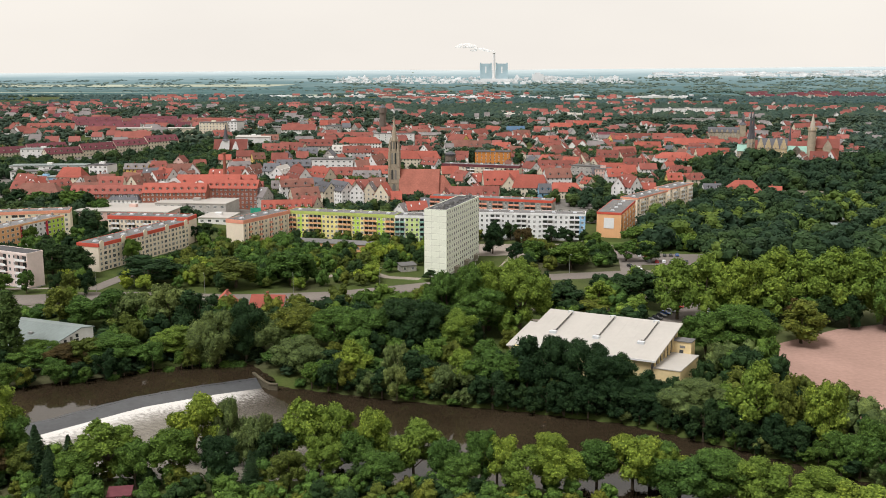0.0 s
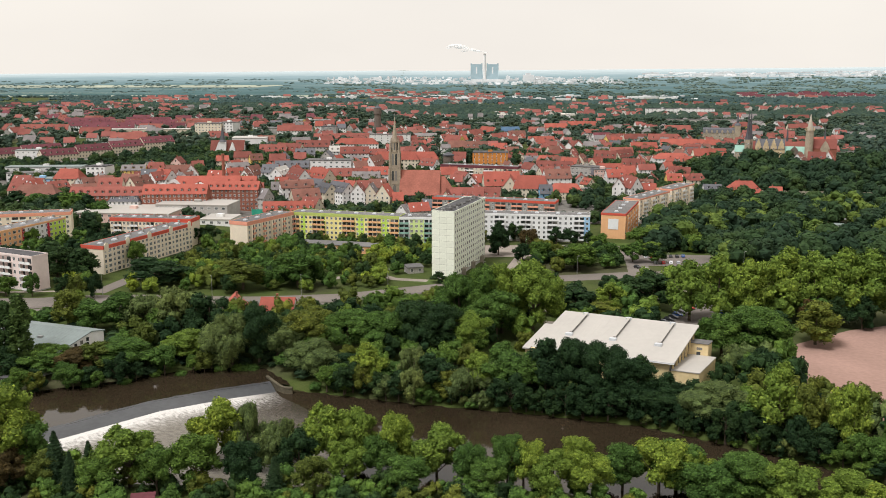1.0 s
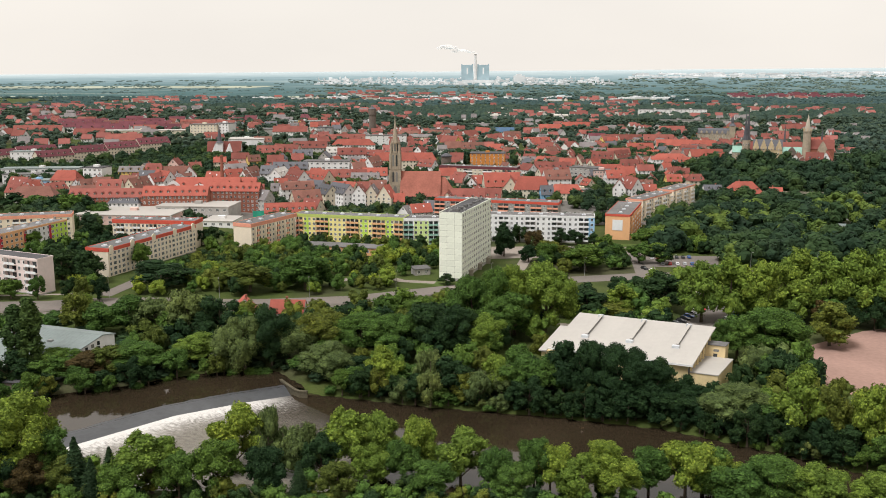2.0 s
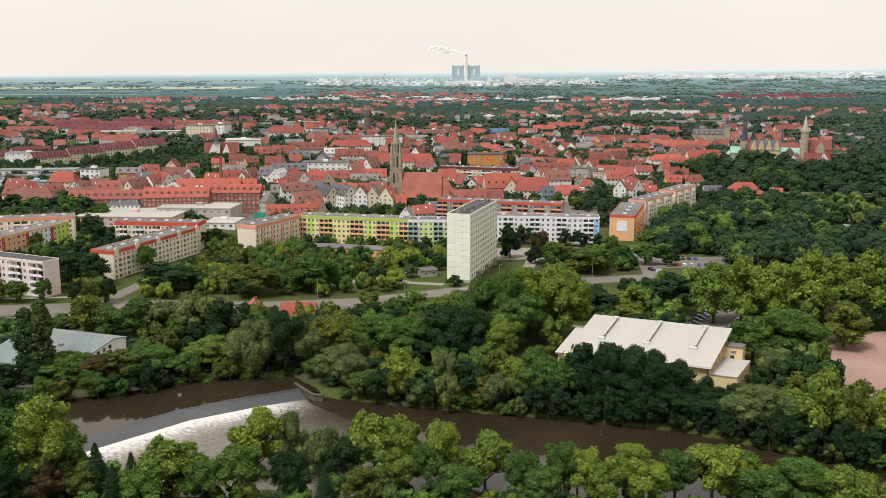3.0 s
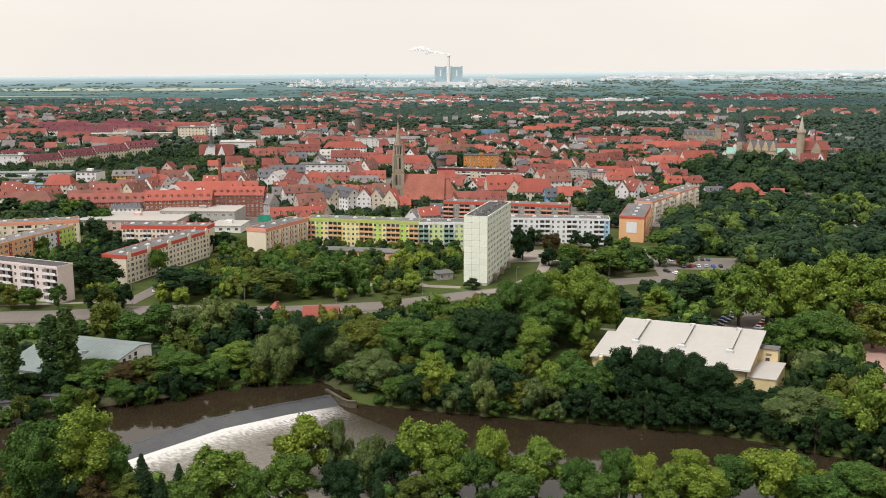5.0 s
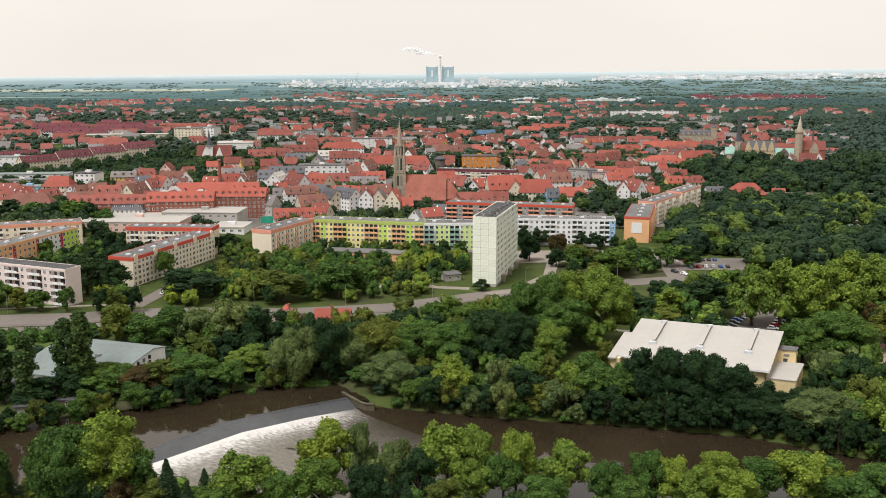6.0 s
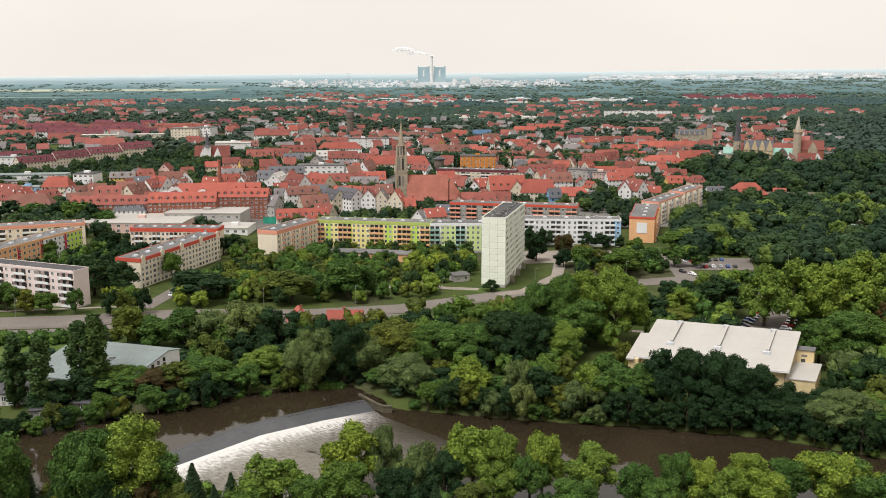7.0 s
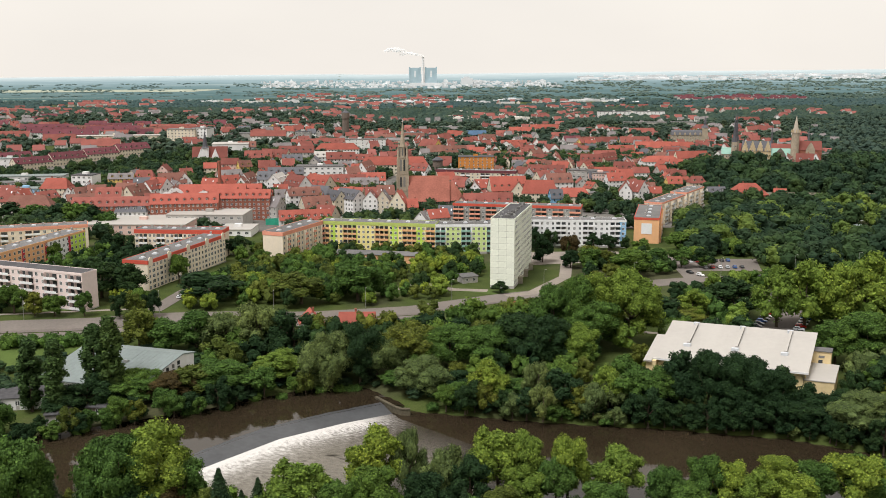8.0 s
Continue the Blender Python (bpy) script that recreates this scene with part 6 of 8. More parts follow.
house(74.4, 1283.0, 40, 19.8, 11, 7, 13, "red", "cream", windows=False)
house(-42.6, 1282.5, 2, 37.9, 13, 9, 13, "brown", "grey", windows=False)
house(-20.4, 1254.8, 0, 29.6, 13, 9, 12, "grey", "cream", windows=False)
flat_building(-343.8, 825.3, 3, 64.4, 16, 8, WALL["white"], SHEETGREY, "long white school building with blue-grey flat roof", "WWWWWWWWWWWW", "building")
flat_building(-341.1, 800.8, 3, 47.6, 14, 7, WALL["white"], BITUMEN, "long low white building with strip windows", "WWWWWWWWWW", "building")
flat_building(-285.6, 790.8, -10, 16.7, 16, 14, WALL["white"], BITUMEN_DARK, "white modern building with set-back dark top storey", "WWWW", "building")
flat_building(-324.7, 769.9, 0, 24.0, 14, 7, P_BLUE, SHEETGREY, "low pale blue building with flat roof", "WWWW", "building")
flat_building(-387.1, 917.3, 3, 40.3, 14, 8, WALL["white"], SHEETGREY, "long pale building with blue-grey roof", "wwwwwwww", "building")
flat_building(-343.0, 1122.0, 4, 98, 18, 9, WALL["cream"], ROOFMETAL, "long pale flat-roofed hall", "", "building")
flat_building(-262.0, 1083.3, -4, 29.9, 14, 18, WALL["cream"], BITUMEN, "tall pale square block of flats", "wwwwwwww", "building")
flat_building(-239.7, 1084.9, -30, 19.5, 12, 19, WALL["white"], BITUMEN, "tall pale block of flats with balconies", "WWWW", "building")
flat_building(-197.7, 986.5, 6, 35.0, 30, 11, WALL["white"], ROOFMETAL, "large white windowless department store", "", "building")
curved_gable_store(-187.7, 672.0, -8)
flat_building(-165.0, 627.4, -7, 48.2, 26, 8, WALL["grey"], ROOFMETAL, "long flat white-roofed market hall under repair", "WWWWWWWWWW", "building")
flat_building(-202.5, 611.7, -6, 61.6, 40, 6, WALL["pink"], ROOFMETAL, "wide low shopping hall with pale roof", "WWWWWWWWWWWW", "building")
flat_building(-143.6, 596.8, -6, 19.6, 22, 3.6, WALL["white"], ROOFMETAL, "low pavilion with white tent-like roof", "WWWW", "building")
flat_building(-104.9, 876.4, -3, 42.0, 18, 11, WALL["white"], BITUMEN, "white terraced modern apartment building", "WWWWWWWW", "building")
painted_gable_house(-109.0, 704.0, 15)
flat_building(50.1, 996.4, -6, 36.3, 22, 13, WALL["obrick"], BITUMEN_DARK, "orange brick building with flat dark roof", "tttttttt", "building")
flat_building(125.7, 836.9, -30, 25.3, 14, 14, WALL["grey"], BITUMEN, "grey modern apartment building with balconies", "WWWWWW", "building")
flat_building(137.1, 822.4, -5, 14.8, 13, 13, WALL["pink"], BITUMEN, "pink modern apartment building", "wwwwww", "building")
flat_building(107.1, 746.1, 4, 16.0, 12, 6, WALL["cream"], BITUMEN, "low cream building with flat roof", "wwww", "building")
flat_building(234.6, 970.7, -4, 36.6, 14, 8, WALL["white"], BITUMEN, "white building with strip windows and red roof", "WWWWWWWW", "building")
flat_building(480.2, 2052.8, -6, 70.3, 18, 13, WALL["white"], BITUMEN_DARK, "white modern office slab with window bands", "WWWWWWWW", "building")
flat_building(549.6, 2026.2, -6, 65.0, 18, 14, WALL["white"], BITUMEN_DARK, "white modern office slab with dark end", "WWWWWWWW", "building")
flat_building(472.7, 1698.6, -5, 136.4, 14, 9, WALL["grey"], BITUMEN, "long grey office building", "wwwwwwwwwwww", "building")
flat_building(-69.0, 1176.2, -3, 62.2, 13, 12, WALL["white"], BITUMEN, "white flat-roofed block of flats", "wwwwwwww", "building")
flat_building(4.7, 1361.7, 0, 24.0, 13, 13, WALL["white"], BITUMEN, "white cube-shaped apartment building", "wwww", "building")
flat_building(29.4, 1377.7, 0, 32.4, 13, 9, SLATE, BITUMEN_DARK, "dark flat-roofed town building", "wwww", "building")
flat_building(83.2, 1612.5, -2, 47.6, 16, 8, WALL["grey"], BITUMEN, "long grey hall with flat roof", "wwww", "building")
flat_building(-180.3, 1328.8, -3, 54.9, 20, 9, WALL["white"], SHEETGREY, "long grey-roofed commercial building", "WWWW", "building")
flat_building(-189.4, 1170.5, -6, 62.5, 20, 8, WALL["grey"], BITUMEN, "flat grey shopping building", "WWWWWW", "building")
flat_building(-135.8, 1165.3, -4, 17.9, 14, 14, WALL["grey"], SLATE, "grey glass-fronted town building", "WWWW", "building")
flat_building(241.1, 1267.8, -30, 22.9, 14, 8, WALL["white"], BITUMEN, "white house-sized office building", "ww", "building")


site(50, 950, -6, 60, 70, 0)
# small houses that fill the quarters between the larger ones
rnd_town = random.Random(23)
ROOF_PICK = ["red", "orange", "red", "brown", "orange", "slate", "red", "grey"]
WALL_PICK = ["white", "cream", "white", "cream", "grey", "yellow", "white", "pink"]
for quarter, tries, most in (([(-330, 690), (-60, 700), (-60, 960), (-330, 800)], 900, 46), ([(16, 700), (190, 740), (250, 960), (60, 960), (16, 830)], 900, 46), ([(-250, 960), (330, 960), (360, 1330), (-260, 1330)], 1500, 80)):
    built = 0
    for _ in range(tries):
        hx0, hy0 = rnd_town.uniform(min(q[0] for q in quarter), max(q[0] for q in quarter)), rnd_town.uniform(min(q[1] for q in quarter), max(q[1] for q in quarter))
        pick, turn, size = rnd_town.randrange(8), rnd_town.choice((-8, 4, 70, 84, -60, 25)), rnd_town.uniform(9, 16)
        if built >= most or not in_poly(hx0, hy0, quarter) or not is_free(hx0, hy0, 6.0):
            continue
        eave = rnd_town.uniform(5.5, 8.5)
        house(hx0, hy0, turn, size, rnd_town.uniform(8.5, 11), eave, eave + rnd_town.uniform(4, 6), ROOF_PICK[pick], WALL_PICK[rnd_town.randrange(8)], dormers=rnd_town.choice((0, 0, 2)), windows=False)
        built += 1


# ---- trees ----
def ico(level):
    bm = bmesh.new()
    bmesh.ops.create_icosphere(bm, subdivisions=level, radius=1.0)
    bm.verts.index_update()
    v = np.array([p.co[:] for p in bm.verts])
    f = np.array([[q.index for q in p.verts] for p in bm.faces])
    bm.free()
    return v, f


ICO = {1: ico(1), 2: ico(2)}


def crown_arrays(kind, leaves, lobes, leaf, seed, core=1, tilt=0.5, lump=1.0):
    """Leaf tufts on the boughs of a crown about 10 m across. Returns leaf corners, three a leaf, and the inner mass."""
    r = np.random.default_rng(seed)
    if kind == "conifer":
        h0, h1, wide = 1.2, 14.0, 2.9
        z = h0 + (h1 - h0) * r.random(leaves) ** 1.5
        step = (z * 1.15) % 1.0
        rad = wide * (1 - (z - h0) / (h1 - h0)) ** 0.9 * (1.05 - 0.5 * step) * (0.35 + 0.7 * r.random(leaves) ** 0.6) + 0.05
        a = r.random(leaves) * 2 * np.pi
        rad *= 0.82 + 0.25 * np.abs(np.sin(a * 4.5 + np.floor(z * 1.15) * 1.3))
        pos = np.stack([rad * np.cos(a), rad * np.sin(a), z - rad * 0.18], 1)
        nrm = np.stack([np.cos(a), np.sin(a), np.full(leaves, 0.9)], 1)
        cv, cf = [], []
        k = 7
        rings = [(h0, wide * 0.5), (h0 + 4, wide * 0.36), (h0 + 9, wide * 0.15), (h1 - 0.3, 0.05)]
        for z0, r0 in rings:
            cv += [(r0 * math.cos(2 * math.pi * i / k), r0 * math.sin(2 * math.pi * i / k), z0) for i in range(k)]
        for q in range(3):
            for i in range(k):
                a0, b0 = q * k + i, q * k + (i + 1) % k
                cf += [(a0, b0, b0 + k), (a0, b0 + k, a0 + k)]
        corev, coref = np.array(cv), np.array(cf)
    else:
        hc, ax, az = {"poplar": (12.0, 2.3, 10.8), "willow": (6.6, 4.8, 5.6), "shrub": (1.6, 3.0, 1.9)}.get(kind, (7.6, 4.6, 6.4))
        stretch = np.array([1, 1, {"willow": 1.35, "poplar": 1.9}.get(kind, 1.0)])
        if kind == "poplar":
            up = np.linspace(-1, 1, lobes)
            turn = r.random(lobes) * 2 * np.pi
            out = (0.25 + 0.75 * r.random(lobes) ** 0.5) * (1 - 0.8 * np.clip(up, 0, 1) ** 2.2) * (1 - 0.35 * np.clip(-up, 0, 1) ** 2)
            cen = np.stack([out * np.cos(turn) * ax * 0.78, out * np.sin(turn) * ax * 0.78, up * 1.12 * az * 0.8 + hc], 1)
            rr = 0.95 * (0.65 + 0.7 * r.random(lobes)) * (18 / max(lobes, 10)) ** 0.25
        else:
            # boughs spread evenly over the crown, each one carrying a few tufts on its outer side
            few = lobes < 14
            nb = lobes if few else max(9, lobes // 6)
            i = np.arange(nb) + 0.5
            zz = np.clip(1 - 1.72 * i / nb + r.normal(size=nb) * 0.08, -0.8, 1)
            th = i * 2.39996 + r.normal(size=nb) * 0.35
            ring = np.sqrt(1 - zz ** 2)
            d0 = np.stack([ring * np.cos(th), ring * np.sin(th), zz], 1)
            far = (0.52 + 0.3 * r.random((nb, 1))) * np.where(zz > 0.8, 0.9, 1.0)[:, None]
            boughs = d0 * far * [ax, ax, az] + [0, 0, hc]
            rb = ax * lump * (0.36 + 0.16 * r.random(nb)) * (14 / max(nb, 8)) ** 0.3
            if few:
                cen, rr = boughs, rb * 1.12
            else:
                own = np.arange(lobes) % nb
                d1 = r.normal(size=(lobes, 3)) * 0.75 + d0[own] * 0.7 + [0, 0, 0.25]
                d1 /= np.linalg.norm(d1, axis=1)[:, None]
                cen = boughs[own] + d1 * rb[own][:, None] * (0.55 + 0.3 * r.random((lobes, 1)))
                rr = rb[own] * (0.36 + 0.24 * r.random(lobes))
                cen, rr = np.concatenate([boughs, cen]), np.concatenate([rb * 0.78, rr])
        m = len(rr)
        which = r.choice(m, leaves * 3, p=rr ** 2 / np.sum(rr ** 2))
        d = r.normal(size=(leaves * 3, 3))
        d[:, 2] += 0.45
        d /= np.linalg.norm(d, axis=1)[:, None]
        pos = cen[which] + d * rr[which][:, None] * (0.8 + 0.45 * r.random((leaves * 3, 1)) ** 1.5) * stretch
        gap = np.linalg.norm((pos[:, None, :] - cen[None]) / stretch, axis=2) / rr[None]
        gap[np.arange(len(pos)), which] = 9
        keep = np.flatnonzero(gap.min(1) > 0.8)[:leaves]
        pos, nrm = pos[keep], d[keep]
        if kind == "willow":
            pos[:, 2] -= 0.5 * r.random(len(pos)) * np.linalg.norm(pos[:, :2], axis=1) * 0.35
        if kind != "poplar" and 14 <= lobes < 40:
            cen, rr = boughs, rb * 1.05
            m = nb
        iv, jf = ICO[core]
        wob = 1 + 0.14 * r.normal(size=(m, len(iv), 1))
        corev = (iv[None] * rr[:, None, None] * (0.92 if m < 14 else 0.78) * wob * stretch + cen[:, None]).reshape(-1, 3)
        coref = (jf[None] + (np.arange(m) * len(iv))[:, None, None]).reshape(-1, 3)
    n = len(pos)
    nrm = nrm + r.normal(size=(n, 3)) * tilt
    nrm /= np.linalg.norm(nrm, axis=1)[:, None]
    t = np.cross(nrm, r.normal(size=(n, 3)))
    if kind == "willow":
        t = t * 0.35 + [0, 0, -1]
        t -= nrm * np.sum(t * nrm, 1)[:, None]
    t /= np.linalg.norm(t, axis=1)[:, None] + 1e-9
    b = np.cross(nrm, t)
    sz = leaf * (0.55 + 0.9 * r.random((n, 1)))
    lw = 0.55 if kind in ("willow", "conifer") else 0.85
    tri = np.stack([pos + t * sz * 1.15, pos - t * sz * 0.6 + b * sz * lw * (0.7 + 0.5 * r.random((n, 1))), pos - t * sz * 0.6 - b * sz * lw * (0.7 + 0.5 * r.random((n, 1)))], 1)
    return tri.reshape(-1, 3), corev, coref


def crown_mesh(kind, leaf_name, leaves, lobes, leaf, seed, core):
    qv, cv, cf = crown_arrays(kind, leaves, lobes, leaf, seed, core)
    me = bpy.data.meshes.new("crown")
    faces = np.arange(len(qv)).reshape(-1, 3).tolist() + (cf + len(qv)).tolist()
    me.from_pydata(np.concatenate([qv, cv]).tolist(), [], faces)
    me.materials.append(LEAF[leaf_name])
    return me


def trunk_mesh(kind, seed):
    rnd = random.Random(seed)
    sh = Shape()
    if kind == "shrub":
        for i in range(3):
            sh.limb((0, 0, -0.3), (rnd.uniform(-1, 1), rnd.uniform(-1, 1), 1.6), 0.08, 0.03, 5)
    elif kind in ("conifer", "poplar"):
        h = 13 if kind == "conifer" else 20
        sh.limb((0, 0, -0.5), (0, 0, h), 0.32, 0.04, 7)
        for i in range(5):
            a, z = rnd.uniform(0, 6.28), 2.5 + i * h / 7
            sh.limb((0, 0, z), (1.1 * math.cos(a), 1.1 * math.sin(a), z + (0.2 if kind == "conifer" else 2.2)), 0.09, 0.03, 5)
    else:
        sh.limb((0, 0, -0.5), (0.1, 0.05, 0.4), 0.55, 0.36, 8)
        sh.limb((0.1, 0.05, 0.4), (0.2, -0.1, 4.2), 0.36, 0.27, 8)
        sh.limb((0.2, -0.1, 4.2), (0.1, 0.1, 9.5), 0.27, 0.1, 7)
        for i in range(6):
            a = i * 1.05 + rnd.uniform(-0.3, 0.3)
            z = rnd.uniform(3.2, 5.4)
            e = (3.1 * math.cos(a), 3.1 * math.sin(a), z + rnd.uniform(2.4, 4.2))
            sh.limb((0.2, -0.1, z), e, 0.17, 0.06, 5)
            sh.limb(e, (e[0] * 1.25, e[1] * 1.25, e[2] + 1.5), 0.06, 0.02, 4)
    return sh.mesh("trunk", BARK)


TREE_WORDS = {"bright": "tree with bright yellow-green crown", "mid": "tree with full green crown", "dark": "tree with dense dark green crown", "willow": "willow tree with soft grey-green crown",
              "olive": "tree with olive yellowing crown", "rust": "tree with brown-red crown", "poplar": "tall slender poplar tree", "conifer": "dark green pointed conifer", "shrub": "low rounded green shrub"}
TREE_CACHE = {}


def tree_parts(kind, tier, variant):
    key = (kind, tier, variant)
    if key not in TREE_CACHE:
        form = kind if kind in ("conifer", "poplar", "willow", "shrub") else "broad"
        leaf_name = {"shrub": "mid"}.get(kind, kind)
        leaves, lobes, leaf, core = {"big": (12500, 110, 0.16, 1), "near": (6000, 80, 0.22, 1), "mid": (2800, 54, 0.3, 1), "far": (700, 26, 0.6, 1)}[tier]
        if form == "shrub":
            leaves, lobes, leaf = leaves // 3, lobes // 2, leaf * 0.8
        if form == "poplar":
            lobes = int(lobes * 1.5)
        seed = sum(map(ord, kind)) + 31 * variant + len(tier)
        crown = crown_mesh(form, leaf_name, leaves, lobes, leaf, seed, core)
        co = np.array([v.co[:] for v in crown.vertices])
        wide = (np.ptp(co[:, 0]) + np.ptp(co[:, 1])) / 2
        TREE_CACHE[key] = (crown, trunk_mesh(form, seed), (wide * 0.96, co[:, 2].max()))
    return TREE_CACHE[key]


TREE_RND = random.Random(11)


def tree(x, y, h, w, kind, where="beside the river", group="trees by the river", tier=None, z=None):
    d = math.hypot(x + 35, y - 10)
    tier = tier or ("big" if w > 16 and d < 350 else "near" if d < 262 else "mid" if d < 600 else "far")
    crown, trunk, (w0, h0) = tree_parts(kind, tier, TREE_RND.randrange(2))
    name = {"conifer": "conifer", "poplar": "poplar", "willow": "willow", "shrub": "shrub"}.get(kind, "tree")
    g = ground_z(x, y) if z is None else z
    top = thing(name, TREE_WORDS[kind] + " " + where, "shrub" if kind == "shrub" else "tree", group)
    k = w / w0
    top.matrix_basis = pose(x, y, g - 0.1, 0, 0, TREE_RND.uniform(0, 360)) @ Matrix.Diagonal((k, k * TREE_RND.uniform(0.88, 1.12), h / h0, 1))
    child("crown", crown, top)
    child("trunk", trunk, top)
    PLANTED.append((x, y, w / 2))
    return top


PLANTED = []


# ---- trees that stand out ----
tree(-119.1, 231.1, 25, 22.1, "bright")
tree(-126.3, 225.6, 24, 16.1, "mid")
tree(-112.1, 230.4, 16, 11.8, "mid")
tree(-103.0, 225.3, 15, 11.2, "conifer")
tree(-94.1, 223.8, 13, 9.4, "conifer")
tree(-97.3, 219.7, 12, 8.4, "conifer")
tree(-134.5, 232.2, 15, 10.5, "conifer")
tree(-119.8, 228.5, 14, 11.6, "conifer")
tree(-47.6, 218.8, 11, 8.1, "conifer")
tree(-106.8, 225.2, 10, 10.2, "olive")
tree(-84.7, 225.3, 16, 14.8, "bright")
tree(-76.6, 220.4, 13, 9.6, "mid")
tree(-90.7, 219.1, 11, 11.1, "mid")
tree(-67.6, 243.3, 20, 15.5, "bright")
tree(-59.1, 245.4, 20, 11.1, "willow")
tree(-67.8, 223.8, 15, 12.4, "mid")
tree(-50.8, 239.5, 17, 13.8, "willow")
tree(-44.3, 236.5, 15, 11.5, "dark")
tree(-55.8, 222.8, 13, 11.0, "dark")
tree(-36.4, 242.0, 20, 14.6, "bright")
tree(-29.1, 242.7, 18, 11.7, "bright")
tree(-19.1, 239.7, 19, 12.3, "bright")
tree(-22.9, 236.1, 14, 11.5, "mid")
tree(-8.1, 234.4, 16, 15.8, "bright")
tree(-0.0, 222.1, 13, 9.7, "mid")
tree(9.3, 221.5, 16, 9.7, "mid")
tree(13.1, 220.2, 15, 11.0, "bright")
tree(26.8, 218.3, 16, 16.6, "bright")
tree(19.6, 216.2, 13, 11.0, "bright")
tree(38.7, 227.5, 15, 11.7, "mid")
tree(47.9, 225.9, 17, 14.6, "bright")
tree(56.4, 223.8, 14, 10.3, "bright")
tree(58.1, 219.3, 13, 13.1, "mid")
tree(68.6, 220.0, 15, 16.3, "mid")
tree(76.2, 215.7, 15, 14.8, "bright")
tree(-31.5, 235.2, 13, 11.5, "bright")
tree(-15.8, 219.0, 11, 10.8, "mid")
tree(3.9, 217.1, 10, 10.9, "mid")
tree(-38.4, 220.0, 11, 10.9, "olive")
tree(-114.1, 223.3, 11, 11.6, "rust")
tree(-121.4, 222.4, 13, 11.7, "dark")
tree(-146.6, 226.2, 24, 14.4, "mid")
tree(-145.2, 238.2, 11, 9.1, "conifer")
tree(88.8, 211.5, 14, 16.9, "bright")
tree(98.8, 206.5, 12, 15.5, "bright")
tree(52.6, 227.4, 15, 17.3, "mid")
tree(-148.6, 312.6, 28.7, 9.3, "poplar", "on the far river bank", "trees on the far bank")
tree(-153.3, 312.1, 26.1, 8.5, "poplar", "on the far river bank", "trees on the far bank")
tree(-170.9, 306.0, 23.6, 9.0, "poplar", "on the far river bank", "trees on the far bank")
tree(-162.5, 302.8, 24.4, 8.8, "poplar", "on the far river bank", "trees on the far bank")
tree(-141.1, 315.9, 9.9, 17.1, "mid", "on the far river bank", "trees on the far bank")
tree(-129.8, 315.5, 8.9, 17.9, "rust", "on the far river bank", "trees on the far bank")
tree(-123.8, 317.4, 10.1, 16.0, "olive", "on the far river bank", "trees on the far bank")
tree(-116.0, 319.9, 10.8, 21.0, "mid", "on the far river bank", "trees on the far bank")
tree(-98.2, 331.4, 10.6, 19.4, "bright", "on the far river bank", "trees on the far bank")
tree(-80.7, 325.8, 20.7, 21.9, "willow", "on the far river bank", "trees on the far bank")
tree(-71.1, 326.6, 22.4, 17.9, "dark", "on the far river bank", "trees on the far bank")
tree(-146.1, 314.5, 8.1, 12.1, "rust", "on the far river bank", "trees on the far bank")
tree(-154.4, 307.0, 11.4, 14.0, "dark", "on the far river bank", "trees on the far bank")
tree(-160.6, 304.7, 8.8, 14.0, "dark", "on the far river bank", "trees on the far bank")
tree(-50.0, 314.7, 11.9, 20.1, "willow", "on the far river bank", "trees on the far bank")
tree(-59.3, 320.2, 5.2, 11.7, "mid", "on the far river bank", "trees on the far bank")
tree(-39.6, 312.6, 7.4, 15.2, "dark", "on the far river bank", "trees on the far bank")
tree(-30.7, 302.6, 15.8, 13.8, "bright", "on the far river bank", "trees on the far bank")
tree(-22.9, 305.4, 6.7, 11.1, "mid", "on the far river bank", "trees on the far bank")
tree(-15.5, 299.6, 14.7, 10.0, "willow", "on the far river bank", "trees on the far bank")
tree(-8.1, 295.5, 13.6, 14.5, "dark", "on the far river bank", "trees on the far bank")
tree(-1.4, 298.7, 7.4, 15.5, "willow", "on the far river bank", "trees on the far bank")
tree(7.4, 296.3, 9.9, 16.4, "willow", "on the far river bank", "trees on the far bank")
tree(13.1, 292.1, 14.0, 14.4, "mid", "on the far river bank", "trees on the far bank")
tree(26.0, 289.1, 20.3, 15.3, "dark", "on the far river bank", "trees on the far bank")
tree(34.9, 287.8, 20.8, 16.2, "dark", "on the far river bank", "trees on the far bank")
tree(43.5, 282.7, 21.2, 17.9, "dark", "on the far river bank", "trees on the far bank")
tree(22.3, 293.2, 13.7, 16.4, "mid", "on the far river bank", "trees on the far bank")
tree(50.8, 279.6, 17.5, 16.1, "dark", "on the far river bank", "trees on the far bank")
tree(59.7, 277.4, 8.6, 21.5, "dark", "on the far river bank", "trees on the far bank")
tree(73.7, 268.9, 12.1, 21.3, "willow", "on the far river bank", "trees on the far bank")
tree(83.6, 266.4, 9.0, 16.0, "mid", "on the far river bank", "trees on the far bank")
tree(65.2, 273.6, 4.6, 12.5, "dark", "on the far river bank", "trees on the far bank")
tree(88.0, 255.5, 23.0, 15.5, "bright", "on the far river bank", "trees on the far bank")
tree(95.0, 250.7, 20.2, 11.0, "olive", "on the far river bank", "trees on the far bank")
tree(88.4, 263.9, 7.3, 12.5, "dark", "on the far river bank", "trees on the far bank")
tree(-150.8, 310.8, 8.4, 13.8, "dark", "on the far river bank", "trees on the far bank")
tree(-142.2, 311.7, 8.9, 14.7, "mid", "on the far river bank", "trees on the far bank")
tree(-135.9, 314.9, 6.3, 11.8, "rust", "on the far river bank", "trees on the far bank")
